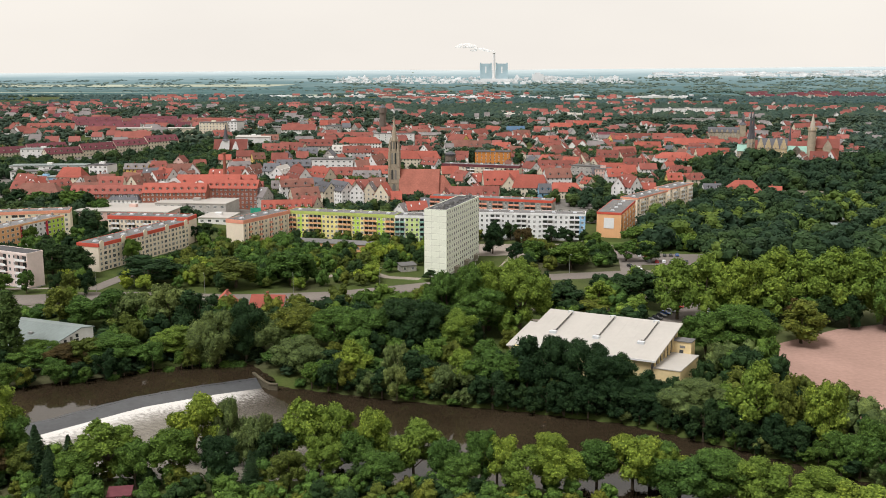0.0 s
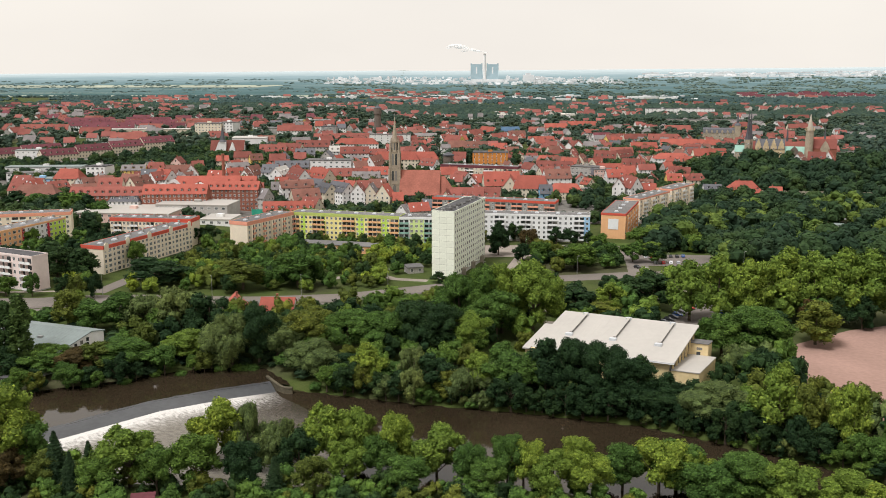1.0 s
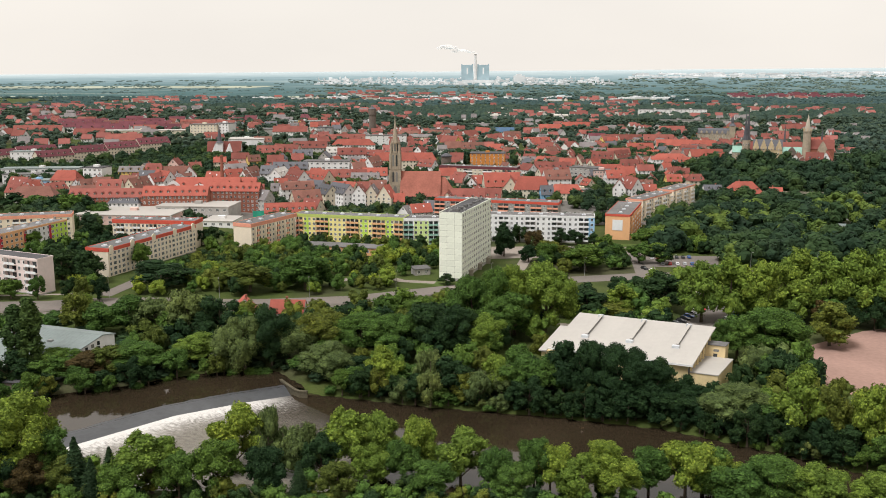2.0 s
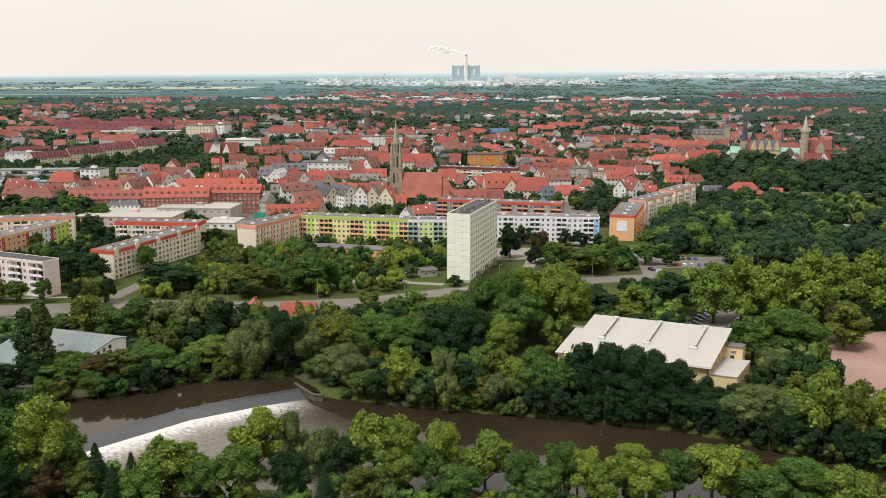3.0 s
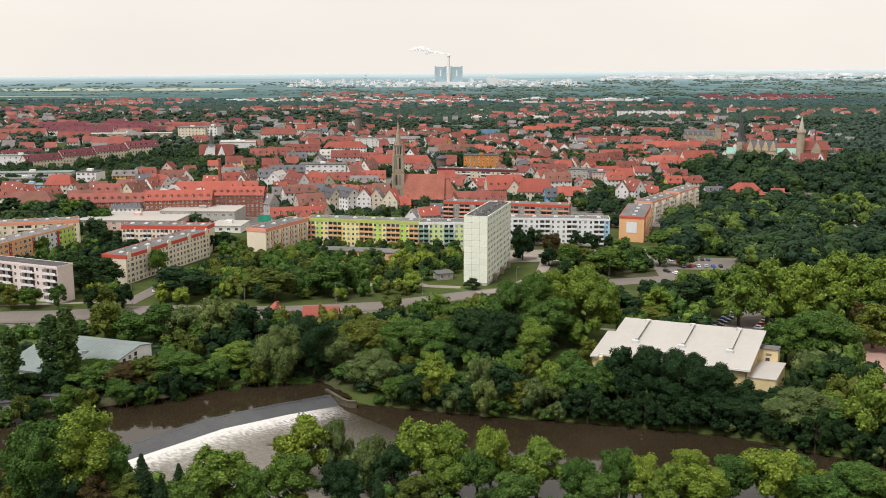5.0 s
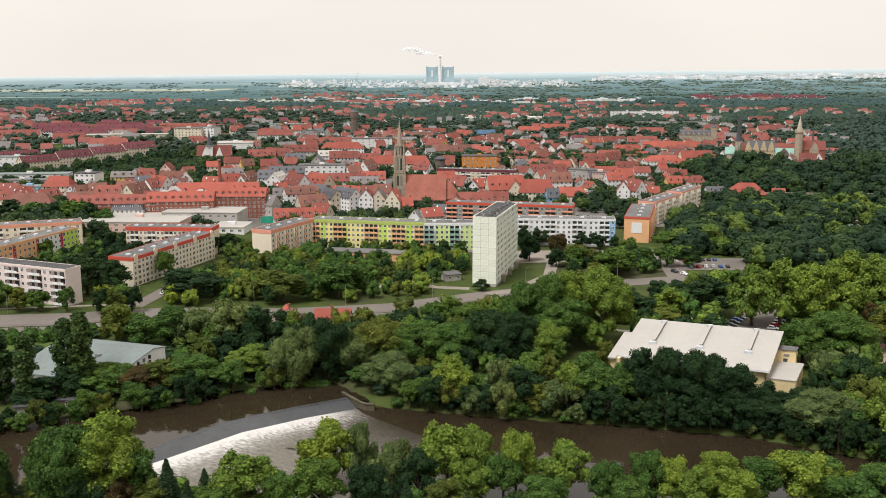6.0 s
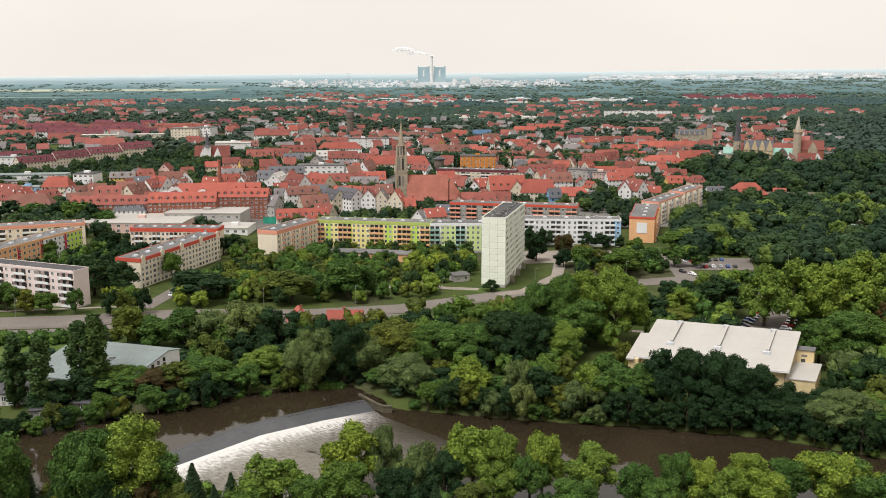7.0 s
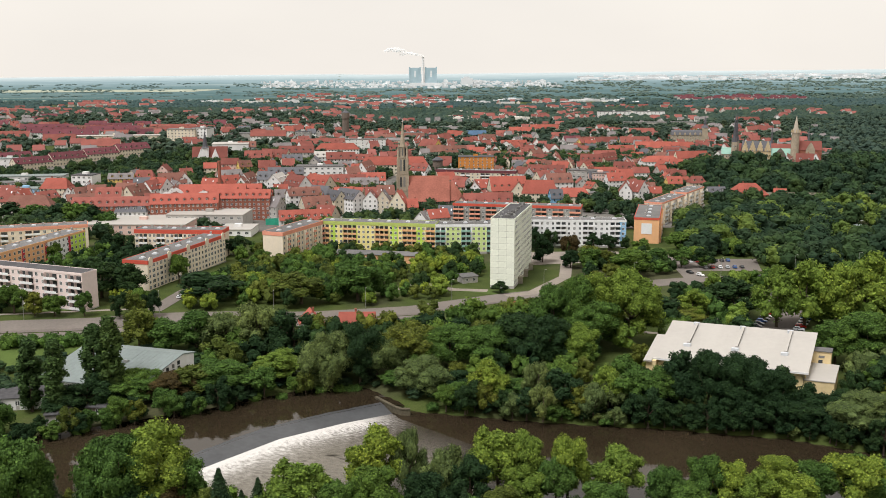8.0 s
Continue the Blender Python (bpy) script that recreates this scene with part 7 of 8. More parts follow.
tree(-145.7, 308.4, 3.8, 9.8, "mid", "on the far river bank", "trees on the far bank")
tree(59.9, 279.2, 11.5, 12.0, "dark", "on the far river bank", "trees on the far bank")
tree(64.2, 276.1, 9.5, 10.5, "dark", "on the far river bank", "trees on the far bank")
tree(68.8, 273.6, 11.1, 9.3, "dark", "on the far river bank", "trees on the far bank")
tree(54.0, 281.1, 17.0, 12.0, "dark", "on the far river bank", "trees on the far bank")
tree(-197.4, 365.4, 6.0, 9.3, "shrub", "on the far river bank", "trees on the far bank")
tree(-190.2, 364.9, 5.6, 9.2, "shrub", "on the far river bank", "trees on the far bank")
tree(-183.4, 365.5, 5.6, 10.1, "shrub", "on the far river bank", "trees on the far bank")
tree(-176.6, 366.1, 5.6, 10.1, "shrub", "on the far river bank", "trees on the far bank")
tree(-169.7, 366.7, 5.6, 10.0, "shrub", "on the far river bank", "trees on the far bank")
tree(-163.8, 367.4, 4.8, 9.1, "shrub", "on the far river bank", "trees on the far bank")
tree(103.6, 244.0, 21.2, 12.0, "bright", "on the far river bank", "trees on the far bank")
tree(114.8, 238.8, 4.9, 11.4, "olive", "on the far river bank", "trees on the far bank")
tree(99.3, 244.6, 10.1, 13.0, "dark", "on the far river bank", "trees on the far bank")
tree(112.5, 235.4, 13.8, 9.0, "mid", "on the far river bank", "trees on the far bank")
tree(17.1, 353.9, 28.3, 20.5, "bright", "in the riverside park", "trees in the park")
tree(28.6, 353.3, 29.8, 22.7, "bright", "in the riverside park", "trees in the park")
tree(0.5, 354.8, 24.0, 17.2, "mid", "in the riverside park", "trees in the park")
tree(10.1, 354.2, 27.0, 18.3, "mid", "in the riverside park", "trees in the park")
tree(14.4, 347.0, 19.3, 21.1, "mid", "in the riverside park", "trees in the park")
tree(83.9, 391.8, 16.5, 25.7, "dark", "in the riverside park", "trees in the park")
tree(93.6, 370.7, 25.9, 20.0, "bright", "in the riverside park", "trees in the park")
tree(104.8, 370.2, 28.2, 22.6, "bright", "in the riverside park", "trees in the park")
tree(116.6, 367.1, 27.3, 20.3, "bright", "in the riverside park", "trees in the park")
tree(132.1, 373.3, 30.1, 22.1, "bright", "in the riverside park", "trees in the park")
tree(143.1, 371.1, 29.1, 21.0, "bright", "in the riverside park", "trees in the park")
tree(153.2, 368.1, 30.9, 22.3, "bright", "in the riverside park", "trees in the park")
tree(90.8, 319.1, 17.1, 19.7, "mid", "in the riverside park", "trees in the park")
tree(102.2, 315.4, 20.7, 22.9, "mid", "in the riverside park", "trees in the park")
tree(131.0, 337.0, 17.5, 18.5, "olive", "in the riverside park", "trees in the park")
tree(105.0, 321.6, 16.0, 18.5, "mid", "in the riverside park", "trees in the park")
tree(49.4, 381.3, 12.5, 25.8, "dark", "in the riverside park", "trees in the park")
tree(64.3, 385.2, 13.1, 15.5, "bright", "in the riverside park", "trees in the park")
tree(40.2, 381.7, 10.6, 14.0, "olive", "in the riverside park", "trees in the park")
tree(57.5, 376.6, 7.0, 20.9, "olive", "in the riverside park", "trees in the park")
tree(69.9, 363.4, 5.7, 13.6, "mid", "in the riverside park", "trees in the park")
tree(3.0, 329.8, 16.4, 18.1, "bright", "in the riverside park", "trees in the park")
tree(-5.9, 330.5, 19.5, 18.0, "dark", "in the riverside park", "trees in the park")
tree(-15.5, 336.9, 18.8, 22.4, "dark", "in the riverside park", "trees in the park")
tree(-27.8, 332.3, 16.5, 20.1, "mid", "in the riverside park", "trees in the park")
tree(-39.8, 333.3, 16.5, 22.1, "mid", "in the riverside park", "trees in the park")
tree(-53.8, 334.6, 17.6, 22.3, "olive", "in the riverside park", "trees in the park")
tree(-65.4, 330.4, 16.3, 20.0, "willow", "in the riverside park", "trees in the park")
tree(-121.0, 360.1, 15.8, 18.9, "willow", "in the riverside park", "trees in the park")
tree(-108.6, 361.3, 18.1, 20.0, "willow", "in the riverside park", "trees in the park")
tree(-95.1, 356.4, 17.4, 17.4, "dark", "in the riverside park", "trees in the park")
tree(-130.4, 359.6, 15.3, 15.7, "mid", "in the riverside park", "trees in the park")
tree(-150.1, 358.9, 16.3, 13.6, "olive", "in the riverside park", "trees in the park")
tree(-138.2, 353.7, 14.0, 17.7, "mid", "in the riverside park", "trees in the park")
tree(-6.8, 439.8, 5.9, 7.9, "dark", "in the riverside park", "trees in the park")
tree(-71.5, 431.3, 17.0, 23.3, "mid", "in the riverside park", "trees in the park")
tree(-96.1, 425.3, 14.1, 23.1, "olive", "in the riverside park", "trees in the park")
tree(-135.1, 422.0, 12.7, 31.1, "dark", "in the riverside park", "trees in the park")
tree(-181.9, 430.2, 18.0, 24.4, "dark", "in the riverside park", "trees in the park")
tree(-170.5, 429.7, 15.4, 18.8, "dark", "in the riverside park", "trees in the park")
tree(28.7, 543.1, 13.0, 11.1, "dark", "in the riverside park", "trees in the park")
tree(38.3, 547.6, 11.5, 9.9, "dark", "in the riverside park", "trees in the park")
tree(43.3, 521.7, 12.3, 11.4, "rust", "in the riverside park", "trees in the park")
tree(48.2, 496.5, 11.4, 13.6, "olive", "in the riverside park", "trees in the park")
tree(61.5, 540.6, 9.8, 9.8, "dark", "in the riverside park", "trees in the park")
tree(69.3, 536.5, 9.7, 11.8, "dark", "in the riverside park", "trees in the park")
tree(63.2, 467.5, 14.2, 21.5, "mid", "in the riverside park", "trees in the park")
tree(82.9, 518.7, 10.1, 10.2, "mid", "in the riverside park", "trees in the park")
tree(108.0, 528.5, 11.9, 19.7, "mid", "in the riverside park", "trees in the park")
tree(109.4, 508.7, 7.1, 13.3, "bright", "in the riverside park", "trees in the park")
tree(106.7, 483.5, 7.1, 10.9, "mid", "in the riverside park", "trees in the park")
tree(13.7, 306.1, 13.0, 11.8, "mid", "in the riverside park", "trees in the park")
tree(23.4, 319.4, 11.9, 9.9, "olive", "in the riverside park", "trees in the park")
tree(5.5, 294.5, 14.5, 11.0, "bright", "in the riverside park", "trees in the park")
tree(5.5, 327.6, 11.7, 13.3, "mid", "in the riverside park", "trees in the park")
tree(16.2, 300.9, 11.3, 9.4, "dark", "in the riverside park", "trees in the park")
tree(-299.5, 659.0, 12.7, 21.1, "dark", "in the riverside park", "trees in the park")
tree(-280.4, 648.0, 12.1, 20.5, "mid", "in the riverside park", "trees in the park")
tree(-262.6, 637.4, 13.4, 20.1, "dark", "in the riverside park", "trees in the park")
tree(-245.2, 622.5, 16.4, 21.4, "mid", "in the riverside park", "trees in the park")
tree(-234.3, 619.7, 15.6, 19.3, "dark", "in the riverside park", "trees in the park")
tree(-224.9, 612.5, 12.2, 15.2, "mid", "in the riverside park", "trees in the park")
tree(-224.9, 503.7, 12.8, 11.5, "mid", "in the riverside park", "trees in the park")
tree(-203.3, 526.5, 12.5, 13.1, "dark", "in the riverside park", "trees in the park")
tree(-194.0, 522.8, 13.6, 13.6, "dark", "in the riverside park", "trees in the park")
tree(-153.8, 457.2, 13.7, 9.6, "mid", "in the riverside park", "trees in the park")
tree(-140.5, 524.7, 10.6, 11.5, "dark", "in the riverside park", "trees in the park")
tree(-134.7, 529.7, 11.4, 14.1, "dark", "in the riverside park", "trees in the park")
tree(-121.2, 509.7, 7.6, 9.2, "mid", "in the riverside park", "trees in the park")
tree(25.9, 506.9, 15.5, 12.1, "dark", "in the riverside park", "trees in the park")
tree(37.6, 491.5, 10.3, 10.6, "dark", "in the riverside park", "trees in the park")
tree(45.9, 485.5, 12.2, 12.8, "mid", "in the riverside park", "trees in the park")
tree(62.2, 474.1, 12.2, 16.6, "mid", "in the riverside park", "trees in the park")
tree(55.3, 489.8, 9.9, 10.6, "olive", "in the riverside park", "trees in the park")
tree(81.7, 488.1, 10.8, 14.2, "mid", "in the riverside park", "trees in the park")
tree(95.0, 488.0, 10.8, 13.1, "mid", "in the riverside park", "trees in the park")
tree(106.1, 485.0, 10.7, 13.6, "dark", "in the riverside park", "trees in the park")
tree(70.0, 479.6, 8.9, 11.6, "dark", "in the riverside park", "trees in the park")
tree(-209.6, 404.7, 12.4, 12.3, "mid", "in the riverside park", "trees in the park")
tree(-200.0, 400.2, 10.6, 9.6, "olive", "in the riverside park", "trees in the park")
tree(-191.9, 399.4, 9.2, 10.0, "mid", "in the riverside park", "trees in the park")
tree(-215.7, 408.9, 9.4, 10.4, "dark", "in the riverside park", "trees in the park")
tree(-180.2, 398.3, 10.4, 7.4, "mid", "in the riverside park", "trees in the park")
tree(-165.9, 395.4, 10.8, 8.8, "dark", "in the riverside park", "trees in the park")
tree(-159.1, 392.7, 10.8, 8.7, "olive", "in the riverside park", "trees in the park")
tree(-153.9, 396.6, 11.1, 7.8, "dark", "in the riverside park", "trees in the park")
tree(-149.7, 370.2, 12.0, 9.1, "bright", "in the riverside park", "trees in the park")
tree(-60.6, 380.0, 6.3, 13.7, "dark", "in the riverside park", "trees in the park")
tree(-49.2, 376.9, 6.2, 13.6, "mid", "in the riverside park", "trees in the park")
tree(-9.4, 399.7, 4.9, 12.0, "mid", "in the riverside park", "trees in the park")
tree(-3.4, 399.4, 5.4, 9.6, "dark", "in the riverside park", "trees in the park")

for tx, ty, th, tw, tk in ((163, 366, 31, 22, "bright"), (173, 362, 30, 22, "bright"), (184, 364, 30, 21, "bright"), (169, 352, 23, 14, "mid"), (180, 350, 20, 14, "dark"), (157, 357, 14, 12, "dark"), (146, 361, 13, 12, "dark"), (138, 360, 12, 10, "rust")):
    tree(tx, ty, th, tw, tk, "beside the clay pitch", "trees in the park")

for tx, ty, th, tw, tk in ((-168, 286, 7, 8, "dark"), (-160, 288.5, 6, 7, "mid"), (-153, 292, 7.5, 8, "dark"), (-146, 296, 6.5, 7, "mid"), (-139, 300, 8.5, 8, "dark"), (-131, 304, 9, 9, "mid"), (-124, 307, 7, 8, "dark"), (-176, 284, 8, 9, "mid"), (-186, 283, 9, 10, "dark")):
    tree(tx, ty, th, tw, tk, "on the far shore", "trees on the far bank")

# ---- planting between them ----
NEARBANK = [(-150, 200), (-150, 238), (-125, 249), (-108, 240), (-85, 226), (-20, 223), (25, 220), (60, 202), (85, 185), (110, 160), (100, 140), (60, 180), (20, 196), (-60, 200), (-120, 205)]
rnd_bank = random.Random(17)
for k in range(92):
    # a fringe of trees and bushes along the far shore
    bx = -190 + k * 3.7 + rnd_bank.uniform(-1.5, 1.5)
    by = float(far_bank(bx)) + rnd_bank.uniform(1.2, 4.5)
    if -68 < bx < -52 or not is_free(bx, by, 0):
        continue
    kind = rnd_bank.choice(["dark", "mid", "mid", "willow", "shrub", "dark", "olive"])
    if 12 < bx < 92:
        kind = "dark"
    hh = rnd_bank.uniform(6.5, 13)
    if any((bx - a) ** 2 + (by - b) ** 2 < (r * 0.55) ** 2 for a, b, r in PLANTED):
        kind = "shrub"
    tree(bx, by, 2.6 if kind == "shrub" else hh, 5 if kind == "shrub" else hh * 0.85, kind, "on the far shore", "trees on the far bank")


for k in range(44):
    # low dark trees that hang over the far shore, with gaps of grass
    bx = -50 + k * 4.5 + rnd_bank.uniform(-1.6, 1.6)
    if noise.noise((bx / 14, 3.0, 0.0)) > 0.15:
        continue
    hh = rnd_bank.uniform(3.0, 6.5)
    tree(bx, float(far_bank(bx)) + rnd_bank.uniform(0.6, 2.4), hh, hh * rnd_bank.uniform(1.0, 1.5), rnd_bank.choice(("dark", "dark", "mid", "willow")), "hanging over the far shore", "trees on the far bank")


def grove(name, label, outline, spacing, kinds, heights, seed, detail=4, ratio=(0.7, 0.95), check=True, clumps=None, level=0.0, jitter=0.8, among=False):
    """Many trees in one stand, too many to count: one mesh for each kind of foliage."""
    rnd = np.random.default_rng(seed)
    spec = {4: (900, 28, 0.4), 3: (140, 8, 0.82), 2: (28, 3, 1.7)}
    xs, ys = np.array(outline).T
    cell, seen = spacing, {}
    spots = {k: [] for k in kinds}
    order = list(kinds)
    x = xs.min()
    while x < xs.max():
        y = ys.min()
        while y < ys.max():
            px, py = x + rnd.uniform(-0.5, 0.5) * spacing * jitter, y + rnd.uniform(-0.5, 0.5) * spacing * jitter
            y += spacing
            if not in_poly(px, py, outline) or (check and not is_free(px, py, 1.0)):
                continue
            if clumps and noise.noise((px / clumps, py / clumps, seed * 0.7)) < level:
                continue
            if py < 620 and not among and any((px - a) ** 2 + (py - b) ** 2 < (r * 0.75) ** 2 for a, b, r in PLANTED):
                continue
            pick = (noise.noise((px / 28, py / 28, seed)) + 0.5 + rnd.uniform(-0.35, 0.35)) * len(order)
            spots[order[int(np.clip(pick, 0, len(order) - 1))]].append((px, py))
        x += spacing
    for kind, places in spots.items():
        if not places:
            continue
        base = []
        for k in range(3):
            if detail == 1:
                iv, jf = ICO[1]
                wob = 1 + 0.22 * rnd.normal(size=(len(iv), 1))
                iv = np.stack([iv[:, 0], iv[:, 1], np.maximum(iv[:, 2], -0.3)], 1)
                base.append((np.zeros((0, 3)), iv * wob * [5.3, 5.3, 9.0] + [0, 0, 3.5], jf))
            else:
                n, lo, sz = spec[detail]
                base.append(crown_arrays("willow" if kind == "willow" else "broad", n, lo, sz, seed * 7 + k, 1, 0.5 if detail == 4 else 0.35, 1.0 if detail == 4 else 1.15))
        verts, quads, tris, n = [], [], [], 0
        for px, py in places:
            qv, cv, cf = base[int(rnd.integers(3))]
            h = rnd.uniform(*heights)
            k = h * rnd.uniform(*ratio) / 11.0
            a = rnd.uniform(0, 6.28)
            c, s = math.cos(a), math.sin(a)
            turn = np.array([[c * k, s * k, 0], [-s * k, c * k, 0], [0, 0, h / 14.8]])
            v = np.concatenate([qv, cv]) @ turn + [px, py, ground_z(px, py) - 0.12 * h]
            verts.append(v)
            if len(qv):
                quads.append(np.arange(len(qv)).reshape(-1, 3) + n)
            tris.append(cf + len(qv) + n)
            n += len(v)
        me = bpy.data.meshes.new(name)
        faces = (np.concatenate(quads).tolist() if quads else []) + np.concatenate(tris).tolist()
        me.from_pydata(np.concatenate(verts).tolist(), [], faces)
        me.materials.append(STAND[kind] if detail == 3 and kind in STAND else LEAF[kind])
        thing(name, label, "trees", kind="stuff", data=me)


for sx, sy, sr, sl, sw in ((300, 727, -10, 150, 22), (228, 574, 10, 16, 16), (236, 566, -20, 14, 14), (211, 548, 30, 14, 14), (268, 628, 5, 16, 16), (246, 590, -12, 16, 16), (222, 590, 15, 14, 14)):
    site(sx, sy, sr, sl, sw, 1)
grove("near_bank_bushes", "mixed bushes and young trees on the near bank", NEARBANK, 5.0, ["dark", "mid", "olive", "mid"], (4, 8.5), 60, among=True)
grove("park_trees", "dense mixed trees of the riverside park", [(-122, 330), (-75, 332), (-48, 308), (-14, 297), (22, 288), (56, 276), (84, 258), (120, 232), (140, 235), (125, 300), (96, 322), (60, 345), (62, 400), (40, 418), (-5, 402), (-45, 382), (-130, 370)], 8.2, ["dark", "mid", "willow", "dark", "olive", "mid"], (8.5, 15), 61)
grove("roadside_bushes", "low dark bushes between road and river hall", [(-330, 300), (-160, 318), (-160, 338), (-120, 340), (-126, 374), (-330, 371)], 6.5, ["dark", "mid"], (3, 6.5), 62, detail=3, ratio=(1.0, 1.5))
grove("garden_trees", "mixed trees between the main road and the flats", [(-330, 428), (-205, 414), (-190, 408), (-140, 408), (-112, 415), (-46, 424), (-16, 445), (-4, 500), (-6, 527), (-85, 548), (-104, 545), (-118, 500), (-140, 432), (-150, 430), (-170, 425), (-215, 425)], 7.6, ["dark", "mid", "olive", "bright", "mid", "dark", "olive", "mid", "bright"], (6.5, 11.5), 63)
grove("garden_trees", "green trees in the yard between panel blocks", [(-230, 452), (-175, 422), (-170, 445), (-155, 500), (-150, 514), (-190, 520), (-212, 525)], 8.5, ["mid", "dark"], (8, 12), 64)
grove("garden_trees", "green trees beside the white panel block", [(15, 520), (25, 480), (40, 452), (88, 468), (84, 545), (10, 552)], 8.5, ["dark", "mid", "olive"], (6, 10), 65, clumps=25, level=-0.3)
grove("car_park_trees", "bright green trees round the car park", [(64, 350), (58, 404), (80, 436), (150, 455), (235, 462), (235, 380), (190, 372), (150, 362), (116, 342), (95, 335)], 9.5, ["bright", "mid", "bright", "dark"], (9, 14), 66, clumps=40, level=-0.15)
grove("pitch_trees", "mixed trees beside the clay pitch", [(100, 318), (122, 300), (112, 280), (126, 258), (180, 200), (215, 170), (215, 235), (134, 262), (122, 282), (126, 300), (117, 336)], 8, ["mid", "dark", "olive"], (7, 12), 67)
grove("wood", "dense green wood behind the junction", [(102, 508), (110, 545), (126, 590), (128, 600), (175, 655), (215, 700), (330, 680), (420, 600), (420, 430), (330, 440), (240, 475), (140, 474)], 10.8, ["mid", "dark", "dark", "bright", "mid", "dark"], (6, 18), 68, detail=3, ratio=(0.75, 1.1))
grove("hill_woods", "dense dark green woods below the castle", [(215, 705), (330, 685), (420, 600), (640, 560), (660, 1000), (420, 1000), (400, 900), (280, 900), (230, 880), (205, 780)], 12.5, ["dark", "mid", "dark", "dark"], (9, 20), 69, detail=3, ratio=(0.7, 1.0))
grove("town_trees", "green trees between the old town houses", [(-420, 580), (200, 612), (260, 800), (260, 960), (-460, 960)], 9.5, ["dark", "mid", "dark"], (7, 13), 70, detail=3, clumps=55, level=-0.1)
grove("park_trees", "dark green belt of park trees in front of long roofs", [(-390, 800), (-300, 800), (-220, 830), (-150, 900), (-190, 950), (-225, 905), (-290, 850), (-390, 850)], 8, ["dark", "mid", "dark"], (8, 12), 71, detail=3)
grove("park_trees", "dark green trees in a town park", [(20, 930), (120, 890), (140, 1000), (110, 1080), (20, 1080)], 9.5, ["dark", "mid"], (9, 15), 72, detail=3)
grove("park_trees", "dark green trees behind the long red roof", [(150, 1000), (235, 990), (240, 1110), (150, 1110)], 9.5, ["dark", "mid"], (9, 15), 81, detail=3)
grove("yard_trees", "green trees in the yard beside a panel block", [(-141, 440), (-128, 440), (-112, 505), (-108, 560), (-128, 545), (-138, 515), (-128, 500)], 8, ["mid", "dark", "olive"], (7, 11), 82)
grove("town_trees", "dark green trees behind the department store", [(-260, 950), (-150, 960), (-150, 1010), (-260, 1000)], 9, ["dark", "mid"], (8, 13), 83, detail=3)
grove("yard_trees", "green trees between side street and flats", [(-127, 430), (-116, 455), (-104, 490), (-110, 508), (-124, 486), (-140, 440)], 8, ["mid", "dark", "olive"], (7, 12), 84)
grove("yard_trees", "green trees beside the side street at the junction", [(62, 472), (88, 476), (90, 528), (62, 530)], 8.5, ["mid", "dark", "bright"], (6, 10), 85)
grove("yard_trees", "green trees in front of the orange block", [(103, 511), (150, 508), (150, 540), (122, 552), (108, 546)], 8, ["mid", "bright", "dark"], (7, 12), 86)
grove("shore_bushes", "low dark bushes along the far shore", [(-190, 303), (-118, 310), (-104, 319), (-90, 326), (-70, 327), (-66, 322), (-50, 308), (-14, 295), (24, 285), (56, 273), (86, 253), (110, 233), (116, 239), (88, 262), (58, 282), (24, 295), (-14, 305), (-44, 314), (-66, 330), (-100, 334), (-190, 314)], 4.6, ["dark", "mid", "dark"], (2.2, 5.0), 87, detail=3, ratio=(1.1, 1.7), among=True)
grove("park_trees", "dark green belt of trees before the barracks", [(-370, 850), (-290, 850), (-215, 900), (-190, 950), (-215, 1010), (-268, 985)], 8, ["dark", "mid", "dark"], (5, 7.5), 88, detail=3)
grove("shop_trees", "green trees beside the flats and shops", [(-330, 570), (-215, 572), (-205, 640), (-330, 640)], 9, ["mid", "dark"], (8, 12), 73, detail=3)


